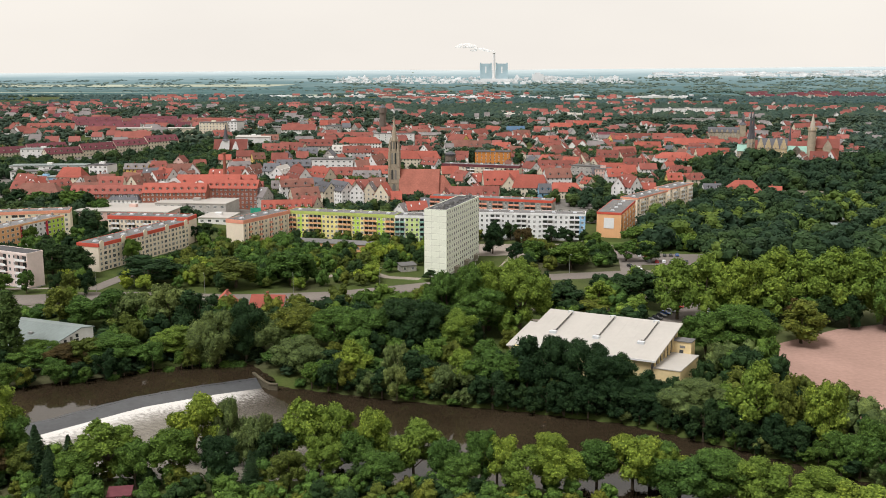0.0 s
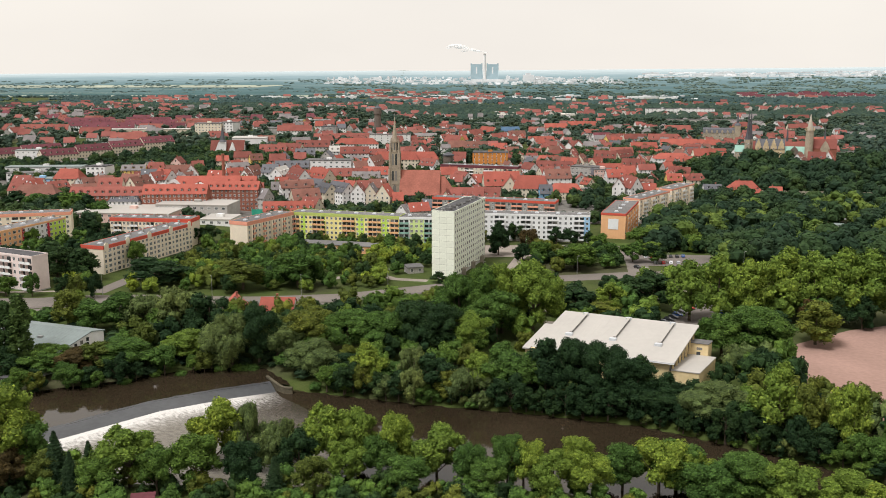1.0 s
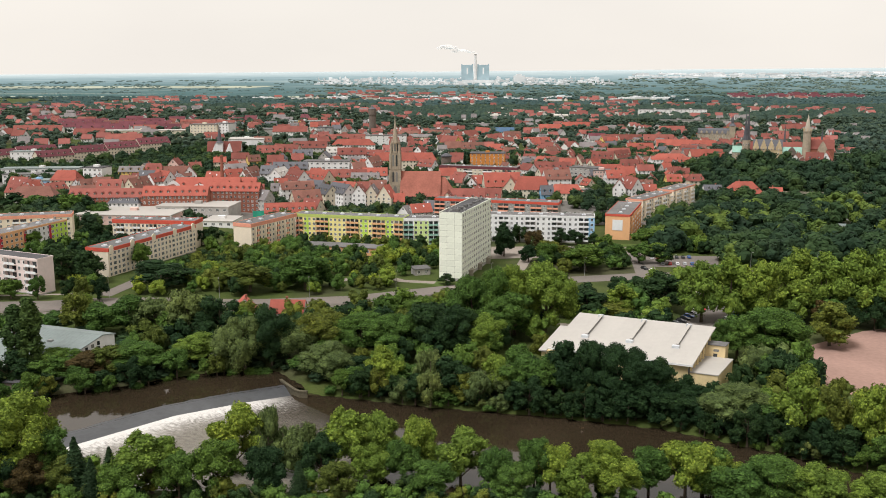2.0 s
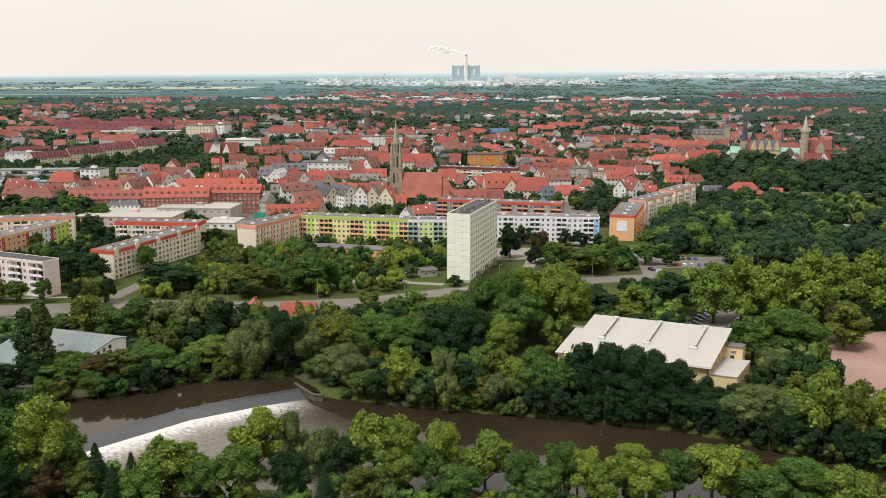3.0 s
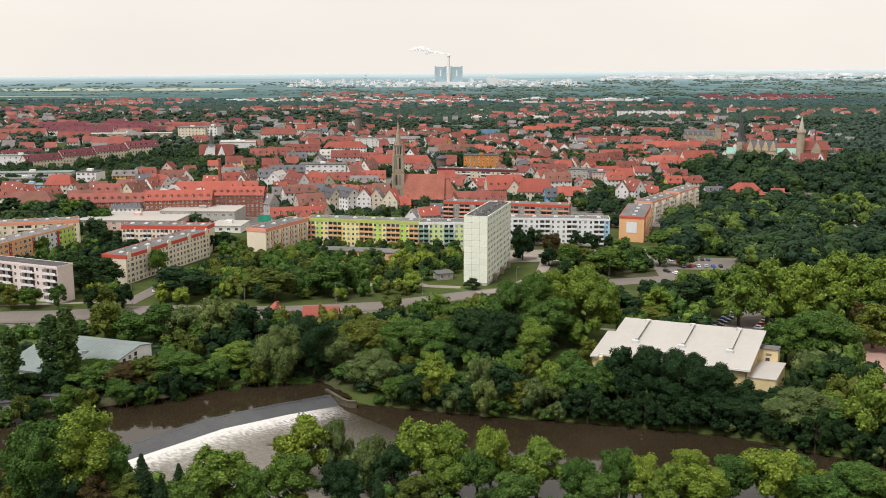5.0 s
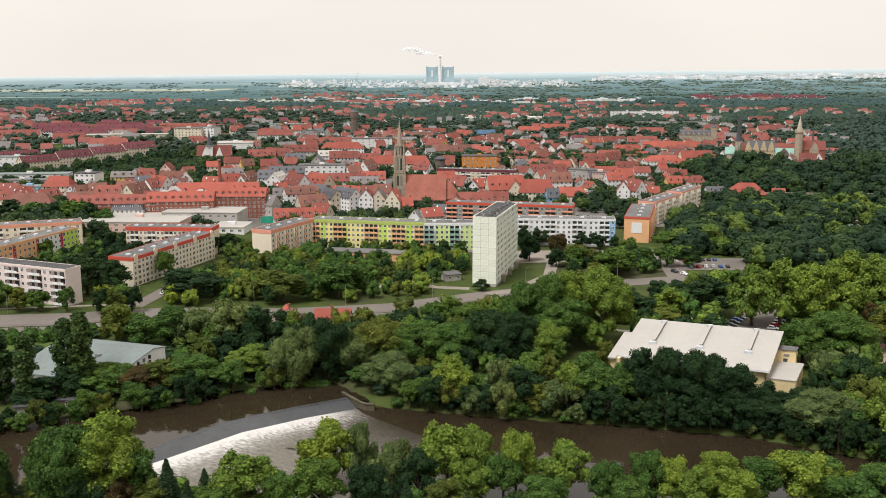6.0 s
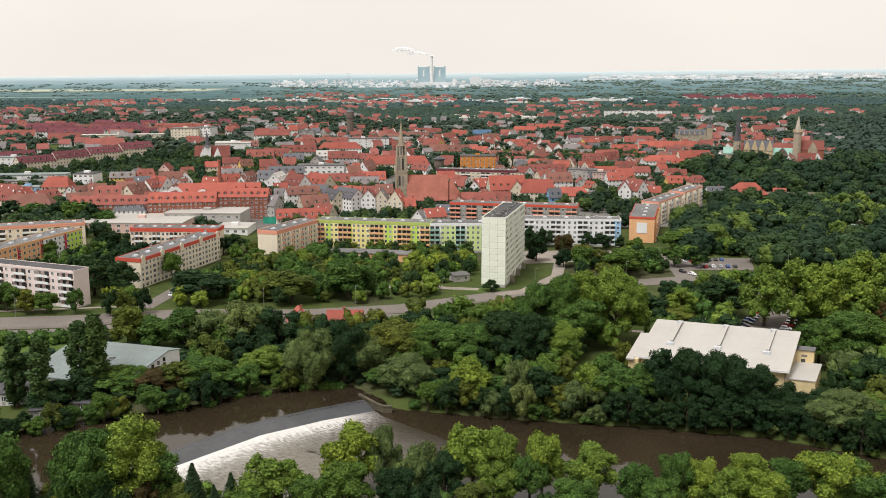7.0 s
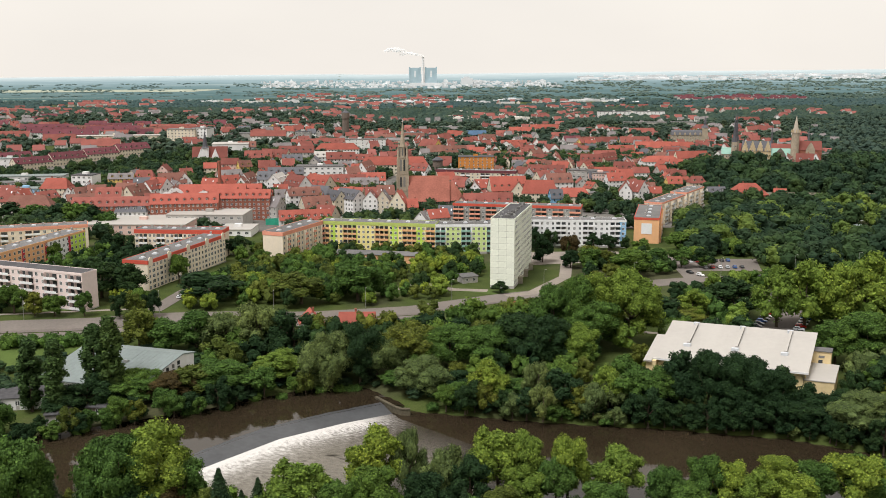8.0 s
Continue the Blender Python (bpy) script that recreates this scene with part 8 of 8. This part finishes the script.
# ---- the far town: roofs too many to count ----
def far_roofs(name, label, outline, count, seed, roof, wall, size=(9, 26), clumps=200, height=(5, 8), level=0.05, check=True):
    rnd = np.random.default_rng(seed)
    xs, ys = np.array(outline).T
    w, r, p = Shape(), Shape(), Shape()
    made = tried = 0
    while made < count and tried < count * 14:
        tried += 1
        x, y = rnd.uniform(xs.min(), xs.max()), rnd.uniform(ys.min(), ys.max())
        if not in_poly(x, y, outline) or noise.noise((x / clumps, y / clumps, seed * 0.37)) < level or (check and not is_free(x, y, 3)):
            continue
        made += 1
        L, D, he = rnd.uniform(*size), rnd.uniform(9, 13), rnd.uniform(*height)
        hr = he + rnd.uniform(4, 6.5)
        street = noise.noise((x / 350, y / 350, 7.0)) * 1.2
        a = street + (math.pi / 2 if rnd.random() < 0.3 else 0)
        c, s, g = math.cos(a), math.sin(a), ground_z(x, y)
        P = lambda u, v, z: (x + c * u - s * v, y + s * u + c * v, g + z)
        u, v = L / 2, D / 2
        w.prism([P(-u, -v, -2), P(-u, v, -2), P(-u, v, he), P(-u, 0, hr - 0.2), P(-u, -v, he)], (c * L, s * L, 0))
        o = 0.5
        for sg in (-1, 1):
            r.prism([P(-u - 0.3, 0, hr), P(-u - 0.3, sg * (v + o), he - 0.3), P(-u - 0.3, sg * (v + o), he - 0.6), P(-u - 0.3, 0, hr - 0.3)], (c * (L + 0.6), s * (L + 0.6), 0))
        if y < 2000:
            for i in range(int(L / 3)):
                for f in range(2):
                    q = -u + (i + 0.5) * 3
                    z0 = he * (0.2 + 0.45 * f)
                    p.prism([P(q - 0.6, -v - 0.05, z0), P(q + 0.6, -v - 0.05, z0), P(q + 0.6, -v - 0.05, z0 + 1.4), P(q - 0.6, -v - 0.05, z0 + 1.4)], (-s * 0.1, c * 0.1, 0))
            q = rnd.uniform(-u * 0.6, u * 0.6)
            r.prism([P(q - 0.5, 0.2, hr - 1), P(q + 0.5, 0.2, hr - 1), P(q + 0.5, 1.2, hr - 1), P(q - 0.5, 1.2, hr - 1)], (0, 0, 2.2))
        if check:
            SITES.append((x, y, c, s, u, v))
    top = thing(name, label, "houses", kind="stuff")
    if p.v:
        tagged(child("windows", p.mesh("windows", GLASS), top), kind="stuff")
    tagged(child("walls", w.mesh("walls", wall), top), kind="stuff")
    tagged(child("roofs", r.mesh("roofs", roof), top), kind="stuff")


far_roofs("far_houses", "red-roofed rows of houses in the far town", [(-600, 960), (-60, 1000), (-60, 1500), (-900, 1500)], 80, 41, ROOF["red"], WALL["white"], (8, 16), 150)
far_roofs("far_houses", "red-roofed houses beyond the old town", [(-60, 960), (420, 960), (600, 1500), (-60, 1500)], 105, 42, ROOF["red"], WALL["white"], (8, 15), 160)
far_roofs("far_houses", "haze-tinted red roofs of the far town", [(-600, 960), (450, 960), (700, 1700), (-900, 1700)], 120, 43, FARTILE, WALL["white"], (8, 16), 140)
far_roofs("far_houses", "dark red roofs of terraces in the far town", [(-1000, 1250), (-150, 1250), (-150, 2000), (-1200, 2000)], 60, 44, ROOF["maroon"], WALL["white"], (10, 26), 170)
far_roofs("far_houses", "pale grey-roofed houses in the far town", [(-500, 960), (500, 960), (800, 1900), (-900, 1900)], 110, 46, ROOF["grey"], WALL["white"], (8, 20), 130)
far_roofs("far_houses", "red roofs of a suburb at the edge of the woods", [(-1200, 1600), (900, 1600), (1100, 2300), (-1400, 2300)], 230, 45, FARTILE, FARWALL, (9, 20), 260)
far_roofs("distant_village", "red-roofed distant villages between woods", [(-1500, 2400), (1500, 2400), (1700, 3100), (-1700, 3100)], 120, 47, FARTILE, FARWALL, (10, 28), 330, level=0.1)
# the far leaf kinds carry painted haze, stronger with distance
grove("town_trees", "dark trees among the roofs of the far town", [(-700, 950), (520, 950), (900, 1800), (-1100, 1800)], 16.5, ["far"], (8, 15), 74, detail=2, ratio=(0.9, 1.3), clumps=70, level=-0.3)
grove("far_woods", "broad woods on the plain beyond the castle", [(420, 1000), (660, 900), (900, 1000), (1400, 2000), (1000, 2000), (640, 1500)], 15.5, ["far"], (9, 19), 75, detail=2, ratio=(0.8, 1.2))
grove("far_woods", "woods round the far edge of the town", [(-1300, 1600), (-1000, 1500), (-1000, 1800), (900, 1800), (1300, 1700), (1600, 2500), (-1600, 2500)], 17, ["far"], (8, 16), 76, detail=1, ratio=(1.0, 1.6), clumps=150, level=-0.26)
grove("distant_woods", "woods on the distant plain, blue-green from painted haze", [(-1600, 2450), (1600, 2450), (1850, 3200), (-1850, 3200)], 21, ["pale"], (6, 12), 77, detail=1, ratio=(1.3, 2.0), clumps=260, level=-0.2)
grove("distant_woods", "woods on the far plain before the works, tinted by painted haze", [(-420, 3200), (2300, 3150), (2400, 3560), (300, 3500), (-420, 3420)], 25, ["pale"], (7, 12), 90, detail=1, ratio=(1.4, 2.4), clumps=150, level=-0.28, check=False)
grove("distant_woods", "haze-tinted blue-green woods round the far works", [(-420, 3440), (300, 3510), (2400, 3570), (2600, 4450), (900, 4300), (300, 3950), (-420, 3950)], 26, ["faint"], (5, 9), 94, detail=1, ratio=(1.8, 3.4), clumps=100, level=-0.05, check=False)
grove("distant_woods", "thin haze-tinted hedges and woods on the far plain", [(-2300, 3480), (-400, 3420), (-400, 4300), (-2400, 4300)], 26, ["faint"], (4, 7), 91, detail=1, ratio=(2.0, 4.0), clumps=80, level=0.12, check=False)
far_roofs("distant_village", "dark red roofs of a village on the far plain", [(1000, 3150), (1450, 3150), (1520, 3380), (1050, 3380)], 80, 92, ROOF["maroon"], FARWALL, (14, 40), 600, level=-1, check=False)
far_roofs("distant_village", "red roofs of a village before the works", [(-330, 3250), (330, 3250), (360, 3520), (-340, 3520)], 50, 93, FARTILE, FARWALL, (12, 30), 260, level=0.0, check=False)
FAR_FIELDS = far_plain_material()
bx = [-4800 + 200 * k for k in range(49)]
sheet("backdrop", np.array(bx), np.array([3150, 3250, 3500, 3750, 4000, 4250, 4500, 4700, 4880]), 0.8, FAR_FIELDS, "distant blue-green plain with pale fields and painted haze below the horizon", category="backdrop")


# ---- works and power station on the horizon ----
def works(name, label, outline, count, size, height, seed, material, clumps=None):
    rnd = np.random.default_rng(seed)
    xs, ys = np.array(outline).T
    sh = Shape()
    made = 0
    while made < count:
        x, y = rnd.uniform(xs.min(), xs.max()), rnd.uniform(ys.min(), ys.max())
        if not in_poly(x, y, outline):
            continue
        made += 1
        w, d, h = rnd.uniform(*size), rnd.uniform(8, 30), rnd.uniform(*height)
        g = ground_z(x, y)
        if rnd.random() < 0.15:
            sh.cone(x, y, g - 3, g + h * 1.3, w * 0.15, w * 0.15, 10)
        else:
            sh.box(x - w / 2, x + w / 2, y - d / 2, y + d / 2, g - 3, g + h)
            if rnd.random() < 0.4:
                sh.box(x - w / 5, x + w / 6, y - d / 3, y + d / 3, g + h, g + h * 1.4)
    return thing(name, label, "works", kind="stuff", data=sh.mesh(name, material))


works("chemical_works", "pale chemical works along the horizon", [(-450, 3950), (760, 3950), (820, 4350), (-500, 4350)], 460, (6, 24), (2.5, 9), 51, TANK)
works("chemical_works", "long pale works on the far plain", [(900, 4300), (2500, 4300), (2600, 4600), (1000, 4600)], 230, (18, 70), (3, 9), 52, TANK)
works("warehouses", "long white warehouses beyond the town", [(-520, 2950), (900, 2900), (900, 3250), (-560, 3250)], 46, (25, 80), (4, 8), 53, TANK)
works("warehouses", "white halls at the edge of the town", [(100, 1900), (640, 1950), (640, 2300), (100, 2300)], 20, (20, 50), (4, 7), 54, FARWALL)


def power_station():
    cx, cy = 203, 4150
    g = ground_z(cx, cy) - 2
    top = thing("power_station", "blue-grey twin-block power station with tall chimney", "power station", m=pose(cx, cy, g, 0, 0, 0) @ Matrix.Scale(0.9, 4))
    for x in (-34, 42):
        b = Shape()
        b.box(x - 26, x + 26, -25, 25, -10, 84)
        blk = child("boiler_house", b.mesh("boiler_house", PLANT), top)
        e = Shape()
        e.box(x - 28, x - 22, -26, -18, -10, 88)
        e.box(x + 22, x + 28, -26, -18, -10, 88)
        child("stair_tower", e.mesh("stair_tower", PLANT), blk)
        s = Shape()
        s.box(x - 3, x + 3, -25.6, -25.05, 40, 70)
        child("sign_panel", s.mesh("sign_panel", FRAMEWHITE), blk)
    c = Shape()
    c.cone(4, -29, -10, 132, 8.0, 5.6, 16)
    ch = child("chimney", c.mesh("chimney", WALL["white"]), top)
    t = Shape()
    t.cone(4, -29, 128, 133, 5.9, 5.8, 16)
    child("chimney_top", t.mesh("chimney_top", WALL["grey"]), ch)
    low = Shape()
    low.box(-80, 110, -60, -30, -10, 8)
    low.box(-60, 90, -58, -42, 8, 14)
    child("turbine_hall", low.mesh("turbine_hall", TANK), top)
    w = Shape()
    w.box(190, 240, -30, 20, -10, 34)
    w.box(200, 225, -30, 0, 34, 42)
    child("silo_block", w.mesh("silo_block", TANK), top)


power_station()


def steam_plume():
    """Steam drifting from the chimney: a chain of soft puffs."""
    r = np.random.default_rng(3)
    iv, jf = ICO[2]
    verts, faces, n = [], [], 0
    g = ground_z(203, 4150) - 2
    for i in range(17):
        f = i / 16
        c = np.array([205 - 150 * f, 4150, g + 123 + 26 * f ** 0.55]) + r.normal(size=3) * [3, 3, 1.5 + 6 * f]
        rad = (4.5 + 10 * f) * r.uniform(0.7, 1.2) * (1 if f < 0.8 else 0.7)
        v = iv * rad * [1.8, 1, 0.6] * (1 + 0.05 * r.normal(size=(len(iv), 1))) + c
        verts.append(v)
        faces.append(jf + n)
        n += len(v)
    me = bpy.data.meshes.new("steam_plume")
    me.from_pydata(np.concatenate(verts).tolist(), [], np.concatenate(faces).tolist())
    me.polygons.foreach_set("use_smooth", [True] * len(me.polygons))
    me.materials.append(STEAM)
    thing("steam_plume", "white steam drifting from the power station chimney", "steam", kind="structure", data=me)


def steam_material():
    m, nt, b = nodes_of("steam", 1.0, 0.0)
    b.inputs["Base Color"].default_value = (0.95, 0.94, 0.93, 1)
    tr = nt.nodes.new("ShaderNodeBsdfTranslucent")
    tr.inputs[0].default_value = (0.97, 0.96, 0.95, 1)
    m1 = nt.nodes.new("ShaderNodeMixShader")
    m1.inputs[0].default_value = 0.2
    nt.links.new(b.outputs[0], m1.inputs[1])
    nt.links.new(tr.outputs[0], m1.inputs[2])
    clear = nt.nodes.new("ShaderNodeBsdfTransparent")
    m2 = nt.nodes.new("ShaderNodeMixShader")
    m2.inputs[0].default_value = 0.68
    nt.links.new(m1.outputs[0], m2.inputs[1])
    nt.links.new(clear.outputs[0], m2.inputs[2])
    nt.links.new(m2.outputs[0], nt.nodes["Material Output"].inputs[0])
    return m


STEAM = steam_material()
steam_plume()
patch("stubble_field", [(-2100, 3150), (-400, 3100), (-150, 3260), (-500, 3420), (-2200, 3480)], 1.2, FIELD, "pale stubble fields beyond the far woods", "field", blocked=False, step=60)
patch("stubble_field", [(-2200, 3800), (-700, 3760), (-600, 3900), (-2300, 3960)], 1.2, FIELD, "pale fields on the distant plain", "field", blocked=False, step=60)


# ---- cars ----
def car_meshes(paint, van=False):
    L, W, H = (5.2, 1.95, 2.1) if van else (4.3, 1.78, 1.46)
    sh = Shape()
    belt = 1.1 if van else 0.86
    side = [(-L / 2, 0.35), (-L / 2, belt - 0.1), (-L / 2 + 0.1, belt), (L / 2 - (0.5 if van else 1.0), belt), (L / 2 - 0.1, belt - 0.18), (L / 2, 0.6), (L / 2, 0.35)]
    sh.prism([(x, -W / 2, z) for x, z in side], (0, W, 0))
    cab = [(-L / 2 + 0.1, belt), (-L / 2 + (0.15 if van else 0.55), H), (L / 2 - (1.6 if van else 2.1), H), (L / 2 - (0.75 if van else 1.25), belt)]
    sh.prism([(x, -W / 2 + 0.12, z) for x, z in cab], (0, W - 0.24, 0))
    body = sh.mesh("body", CARPAINT[paint])
    gl = Shape()
    x0, x1 = cab[1][0] + 0.1, cab[2][0] - 0.05
    for yy in (-W / 2 + 0.10, W / 2 - 0.12):
        gl.prism([(x0 - 0.2, yy, belt + 0.05), (x0, yy, H - 0.12), (x1, yy, H - 0.12), (x1 + 0.5, yy, belt + 0.05)], (0, 0.02, 0))
    a, b = cab[2], cab[3]
    gl.poly([(a[0] + 0.06, -W / 2 + 0.2, H - 0.08), (a[0] + 0.06, W / 2 - 0.2, H - 0.08), (b[0] + 0.02, W / 2 - 0.2, belt + 0.05), (b[0] + 0.02, -W / 2 + 0.2, belt + 0.05)])
    a, b = cab[1], cab[0]
    gl.poly([(a[0] - 0.05, -W / 2 + 0.2, H - 0.08), (a[0] - 0.05, W / 2 - 0.2, H - 0.08), (b[0] - 0.02, W / 2 - 0.2, belt + 0.05), (b[0] - 0.02, -W / 2 + 0.2, belt + 0.05)])
    windows = gl.mesh("cabin_glass", GLASS)
    wh = Shape()
    n = 12
    ring = [(0.32 * math.cos(2 * math.pi * i / n), 0, 0.32 + 0.32 * math.sin(2 * math.pi * i / n)) for i in range(n)]
    wh.prism(ring, (0, 0.2, 0))
    wheel = wh.mesh("wheel", BLACKRUBBER)
    return body, windows, wheel, L, W


CAR_CACHE = {}


def car(x, y, rot, paint, where="parked on the asphalt", van=False, group="parked cars"):
    key = (paint, van)
    if key not in CAR_CACHE:
        CAR_CACHE[key] = car_meshes(paint, van)
    body, windows, wheel, L, W = CAR_CACHE[key]
    top = thing("van" if van else "car", paint + (" delivery van " if van else " car ") + where, "car", group, pose(x, y, ground_z(x, y) + 0.17, 0, 0, rot))
    child("body", body, top)
    child("cabin_glass", windows, top)
    for sx in (-L * 0.3, L * 0.3):
        for sy in (-W / 2 - 0.02, W / 2 - 0.18):
            child("wheel", wheel, top, Matrix.Translation((sx, sy, 0)))


PAINTS = ["silver", "black", "white", "grey", "blue", "red", "black", "silver"]
for k in range(11):
    car(80 + k * 2.65, 363 + k * 3.75, -28, PAINTS[(k * 3) % 8], "parked in a row behind the sports hall")
for k in range(8):
    car(92 + k * 2.6, 353 + k * 3.9, -28, PAINTS[(k * 5 + 1) % 8], "parked in a row behind the sports hall")
for k in range(7):
    car(104 + k * 3.4, 499 + k * 0.2, 80, PAINTS[(k * 3 + 2) % 8], "parked beside the junction")
for k in range(6):
    car(106 + k * 3.8, 483.5 - k * 0.2, 80, PAINTS[(k * 5) % 8], "parked beside the junction")
for x, y, r, p, wh in ((94, 472, -65, "black", "standing at the junction"), (97, 466, -65, "white", "standing at the junction"), (124, 461, 4, "grey", "on the main road"), (131, 457.5, 4, "blue", "on the main road"),
                       (72, 412, 4, "blue", "on the car park lane"), (82, 416, -10, "red", "on the car park lane"), (88, 421, 10, "white", "on the car park lane"), (98, 414, 5, "white", "beside the kiosk"),
                       (50, 372, 30, "silver", "on the path by the hall"), (36, 498, 60, "black", "beside the tower block"), (45, 512, 10, "silver", "beside the tower block"), (50, 512, 10, "black", "beside the tower block"),
                       (-148, 428, 72, "white", "parked on the side street"), (-143, 436, 72, "silver", "parked on the side street"), (-140, 445, 72, "grey", "parked on the side street"), (-137, 430, 60, "black", "parked on the side street"), (-133, 436, 60, "blue", "parked on the side street"),
                       (-93, 335, 20, "white", "parked by the river trees"), (-99, 338, 20, "grey", "parked by the river trees"), (-94, 349, 60, "blue", "parked by the river trees"), (-225, 388, 2, "silver", "on the main road")):
    car(x, y, r, p, wh)
car(-146, 452, 72, "white", "parked on the side street", van=True)


# ---- street lamps ----
def street_lamp_parts():
    p = Shape()
    p.cone(0, 0, -0.3, 9.0, 0.11, 0.06, 8)
    p.limb((0, 0, 9.0), (1.6, 0, 9.5), 0.05, 0.04, 6)
    h = Shape()
    h.box(1.4, 2.2, -0.16, 0.16, 9.42, 9.6)
    return p.mesh("pole", STEEL), h.mesh("lamp_head", WALL["grey"])


POLE, LAMPHEAD = street_lamp_parts()


def street_lamp(x, y, rot):
    top = thing("street_lamp", "tall grey steel street lamp beside the road", "street lamp", "street lamps", pose(x, y, ground_z(x, y), 0, 0, rot))
    child("pole", POLE, top)
    child("lamp_head", LAMPHEAD, top)


for (ax, ay), (bx, by) in zip(MAIN_ROAD, MAIN_ROAD[1:]):
    n = max(1, int(math.hypot(bx - ax, by - ay) / 30))
    d = math.degrees(math.atan2(by - ay, bx - ax))
    for i in range(n):
        f = (i + 0.5) / n
        street_lamp(ax + (bx - ax) * f - 7.6 * math.sin(radians(d)), ay + (by - ay) * f + 7.6 * math.cos(radians(d)), d - 90)


# ---- awnings by the river trees ----
def awning(x, y, rot, label, mt):
    top = thing("awning", label, "awning", "", pose(x, y, ground_z(x, y), 0, 0, rot))
    for sx in (-1.8, 1.8):
        for sy in (-1.3, 1.3):
            p = Shape()
            p.cone(sx, sy, -0.2, 2.3, 0.04, 0.04, 6)
            child("post", p.mesh("post", STEEL), top)
    r = Shape()
    for a, b, c in (((-2, -1.5), (2, -1.5), 0), ((2, -1.5), (2, 1.5), 0), ((2, 1.5), (-2, 1.5), 0), ((-2, 1.5), (-2, -1.5), 0)):
        r.poly([(*a, 2.3), (*b, 2.3), (0, 0, 3.3)])
    child("canopy", r.mesh("canopy", mt), top)


awning(-89, 337, 15, "orange canvas awning among riverside trees", TABLECLOTH)
awning(-85, 339, 10, "white canvas awning among riverside trees", FRAMEWHITE)
awning(-100, 330, 20, "white canvas awning near the river bank", FRAMEWHITE)


# ---- scaffolding with green netting by the market hall ----
def netting(x, y, rot, L, h, label):
    top = thing("scaffolding", label, "scaffolding", "", pose(x, y, ground_z(x, y), 0, 0, rot))
    n = int(L / 3) + 1
    for k in range(n):
        p = Shape()
        p.cone(-L / 2 + k * L / (n - 1), 0.3, -0.5, h + 0.6, 0.05, 0.05, 6)
        child("pole", p.mesh("pole", STEEL), top)
    for k in range(int(h / 2)):
        d = Shape()
        d.box(-L / 2, L / 2, 0.1, 1.0, 2 * k + 1.9, 2 * k + 2.0)
        child("deck", d.mesh("deck", BARK), top)
    s = Shape()
    m = n * 2
    for k in range(m):
        a, b = -L / 2 + k * L / m, -L / 2 + (k + 1) * L / m
        s.box(a, b, -0.06 - 0.08 * (k % 2), 0.0 - 0.08 * (k % 2), 0.2, h)
    child("net", s.mesh("net", GREENNET), top)


netting(-150, 643, -50, 12, 8, "scaffolding with green netting at the market hall")
netting(-113, 634, 10, 36, 5.5, "long green netting on scaffolding beside the shops")


# ---- railway viaduct and allotments beyond the wood ----
def viaduct():
    top = thing("viaduct", "low concrete railway viaduct with pale parapet", "bridge", m=pose(300, 727, ground_z(300, 727), 0, 0, -10))
    site(300, 727, -10, 150, 8, 2)
    d = Shape()
    d.box(-75, 75, -3.5, 3.5, 2.6, 3.6)
    child("deck", d.mesh("deck", CONCRETE), top)
    for sy in (-3.6, 3.4):
        p = Shape()
        p.box(-75, 75, sy, sy + 0.25, 3.6, 4.9)
        child("parapet", p.mesh("parapet", CONCRETE), top)
    for k in range(11):
        q = Shape()
        q.box(-70 + k * 14 - 0.8, -70 + k * 14 + 0.8, -3, 3, -3, 2.6)
        child("pier", q.mesh("pier", CONCRETE), top)


viaduct()
for sx, sy, sr in ((228, 574, 10), (236, 566, -20), (211, 548, 30), (268, 628, 5), (246, 590, -12), (222, 590, 15)):
    flat_shed("small pale garden shed on an allotment", sx, sy, sr, 6, 4.5, 2.6, SHEETGREY, WALL["white"], "garden_shed")


def brick_stack(x, y, h):
    top = thing("brick_chimney", "tall slim brick factory chimney in the town", "chimney", m=pose(x, y, ground_z(x, y)))
    a = Shape()
    a.cone(0, 0, -1, h, 1.7, 1.1, 14)
    child("shaft", a.mesh("shaft", BRICK), top)
    b = Shape()
    b.cone(0, 0, h, h + 1.2, 1.45, 1.35, 14)
    child("crown_ring", b.mesh("crown_ring", BRICK), top)


brick_stack(-178, 765, 26)
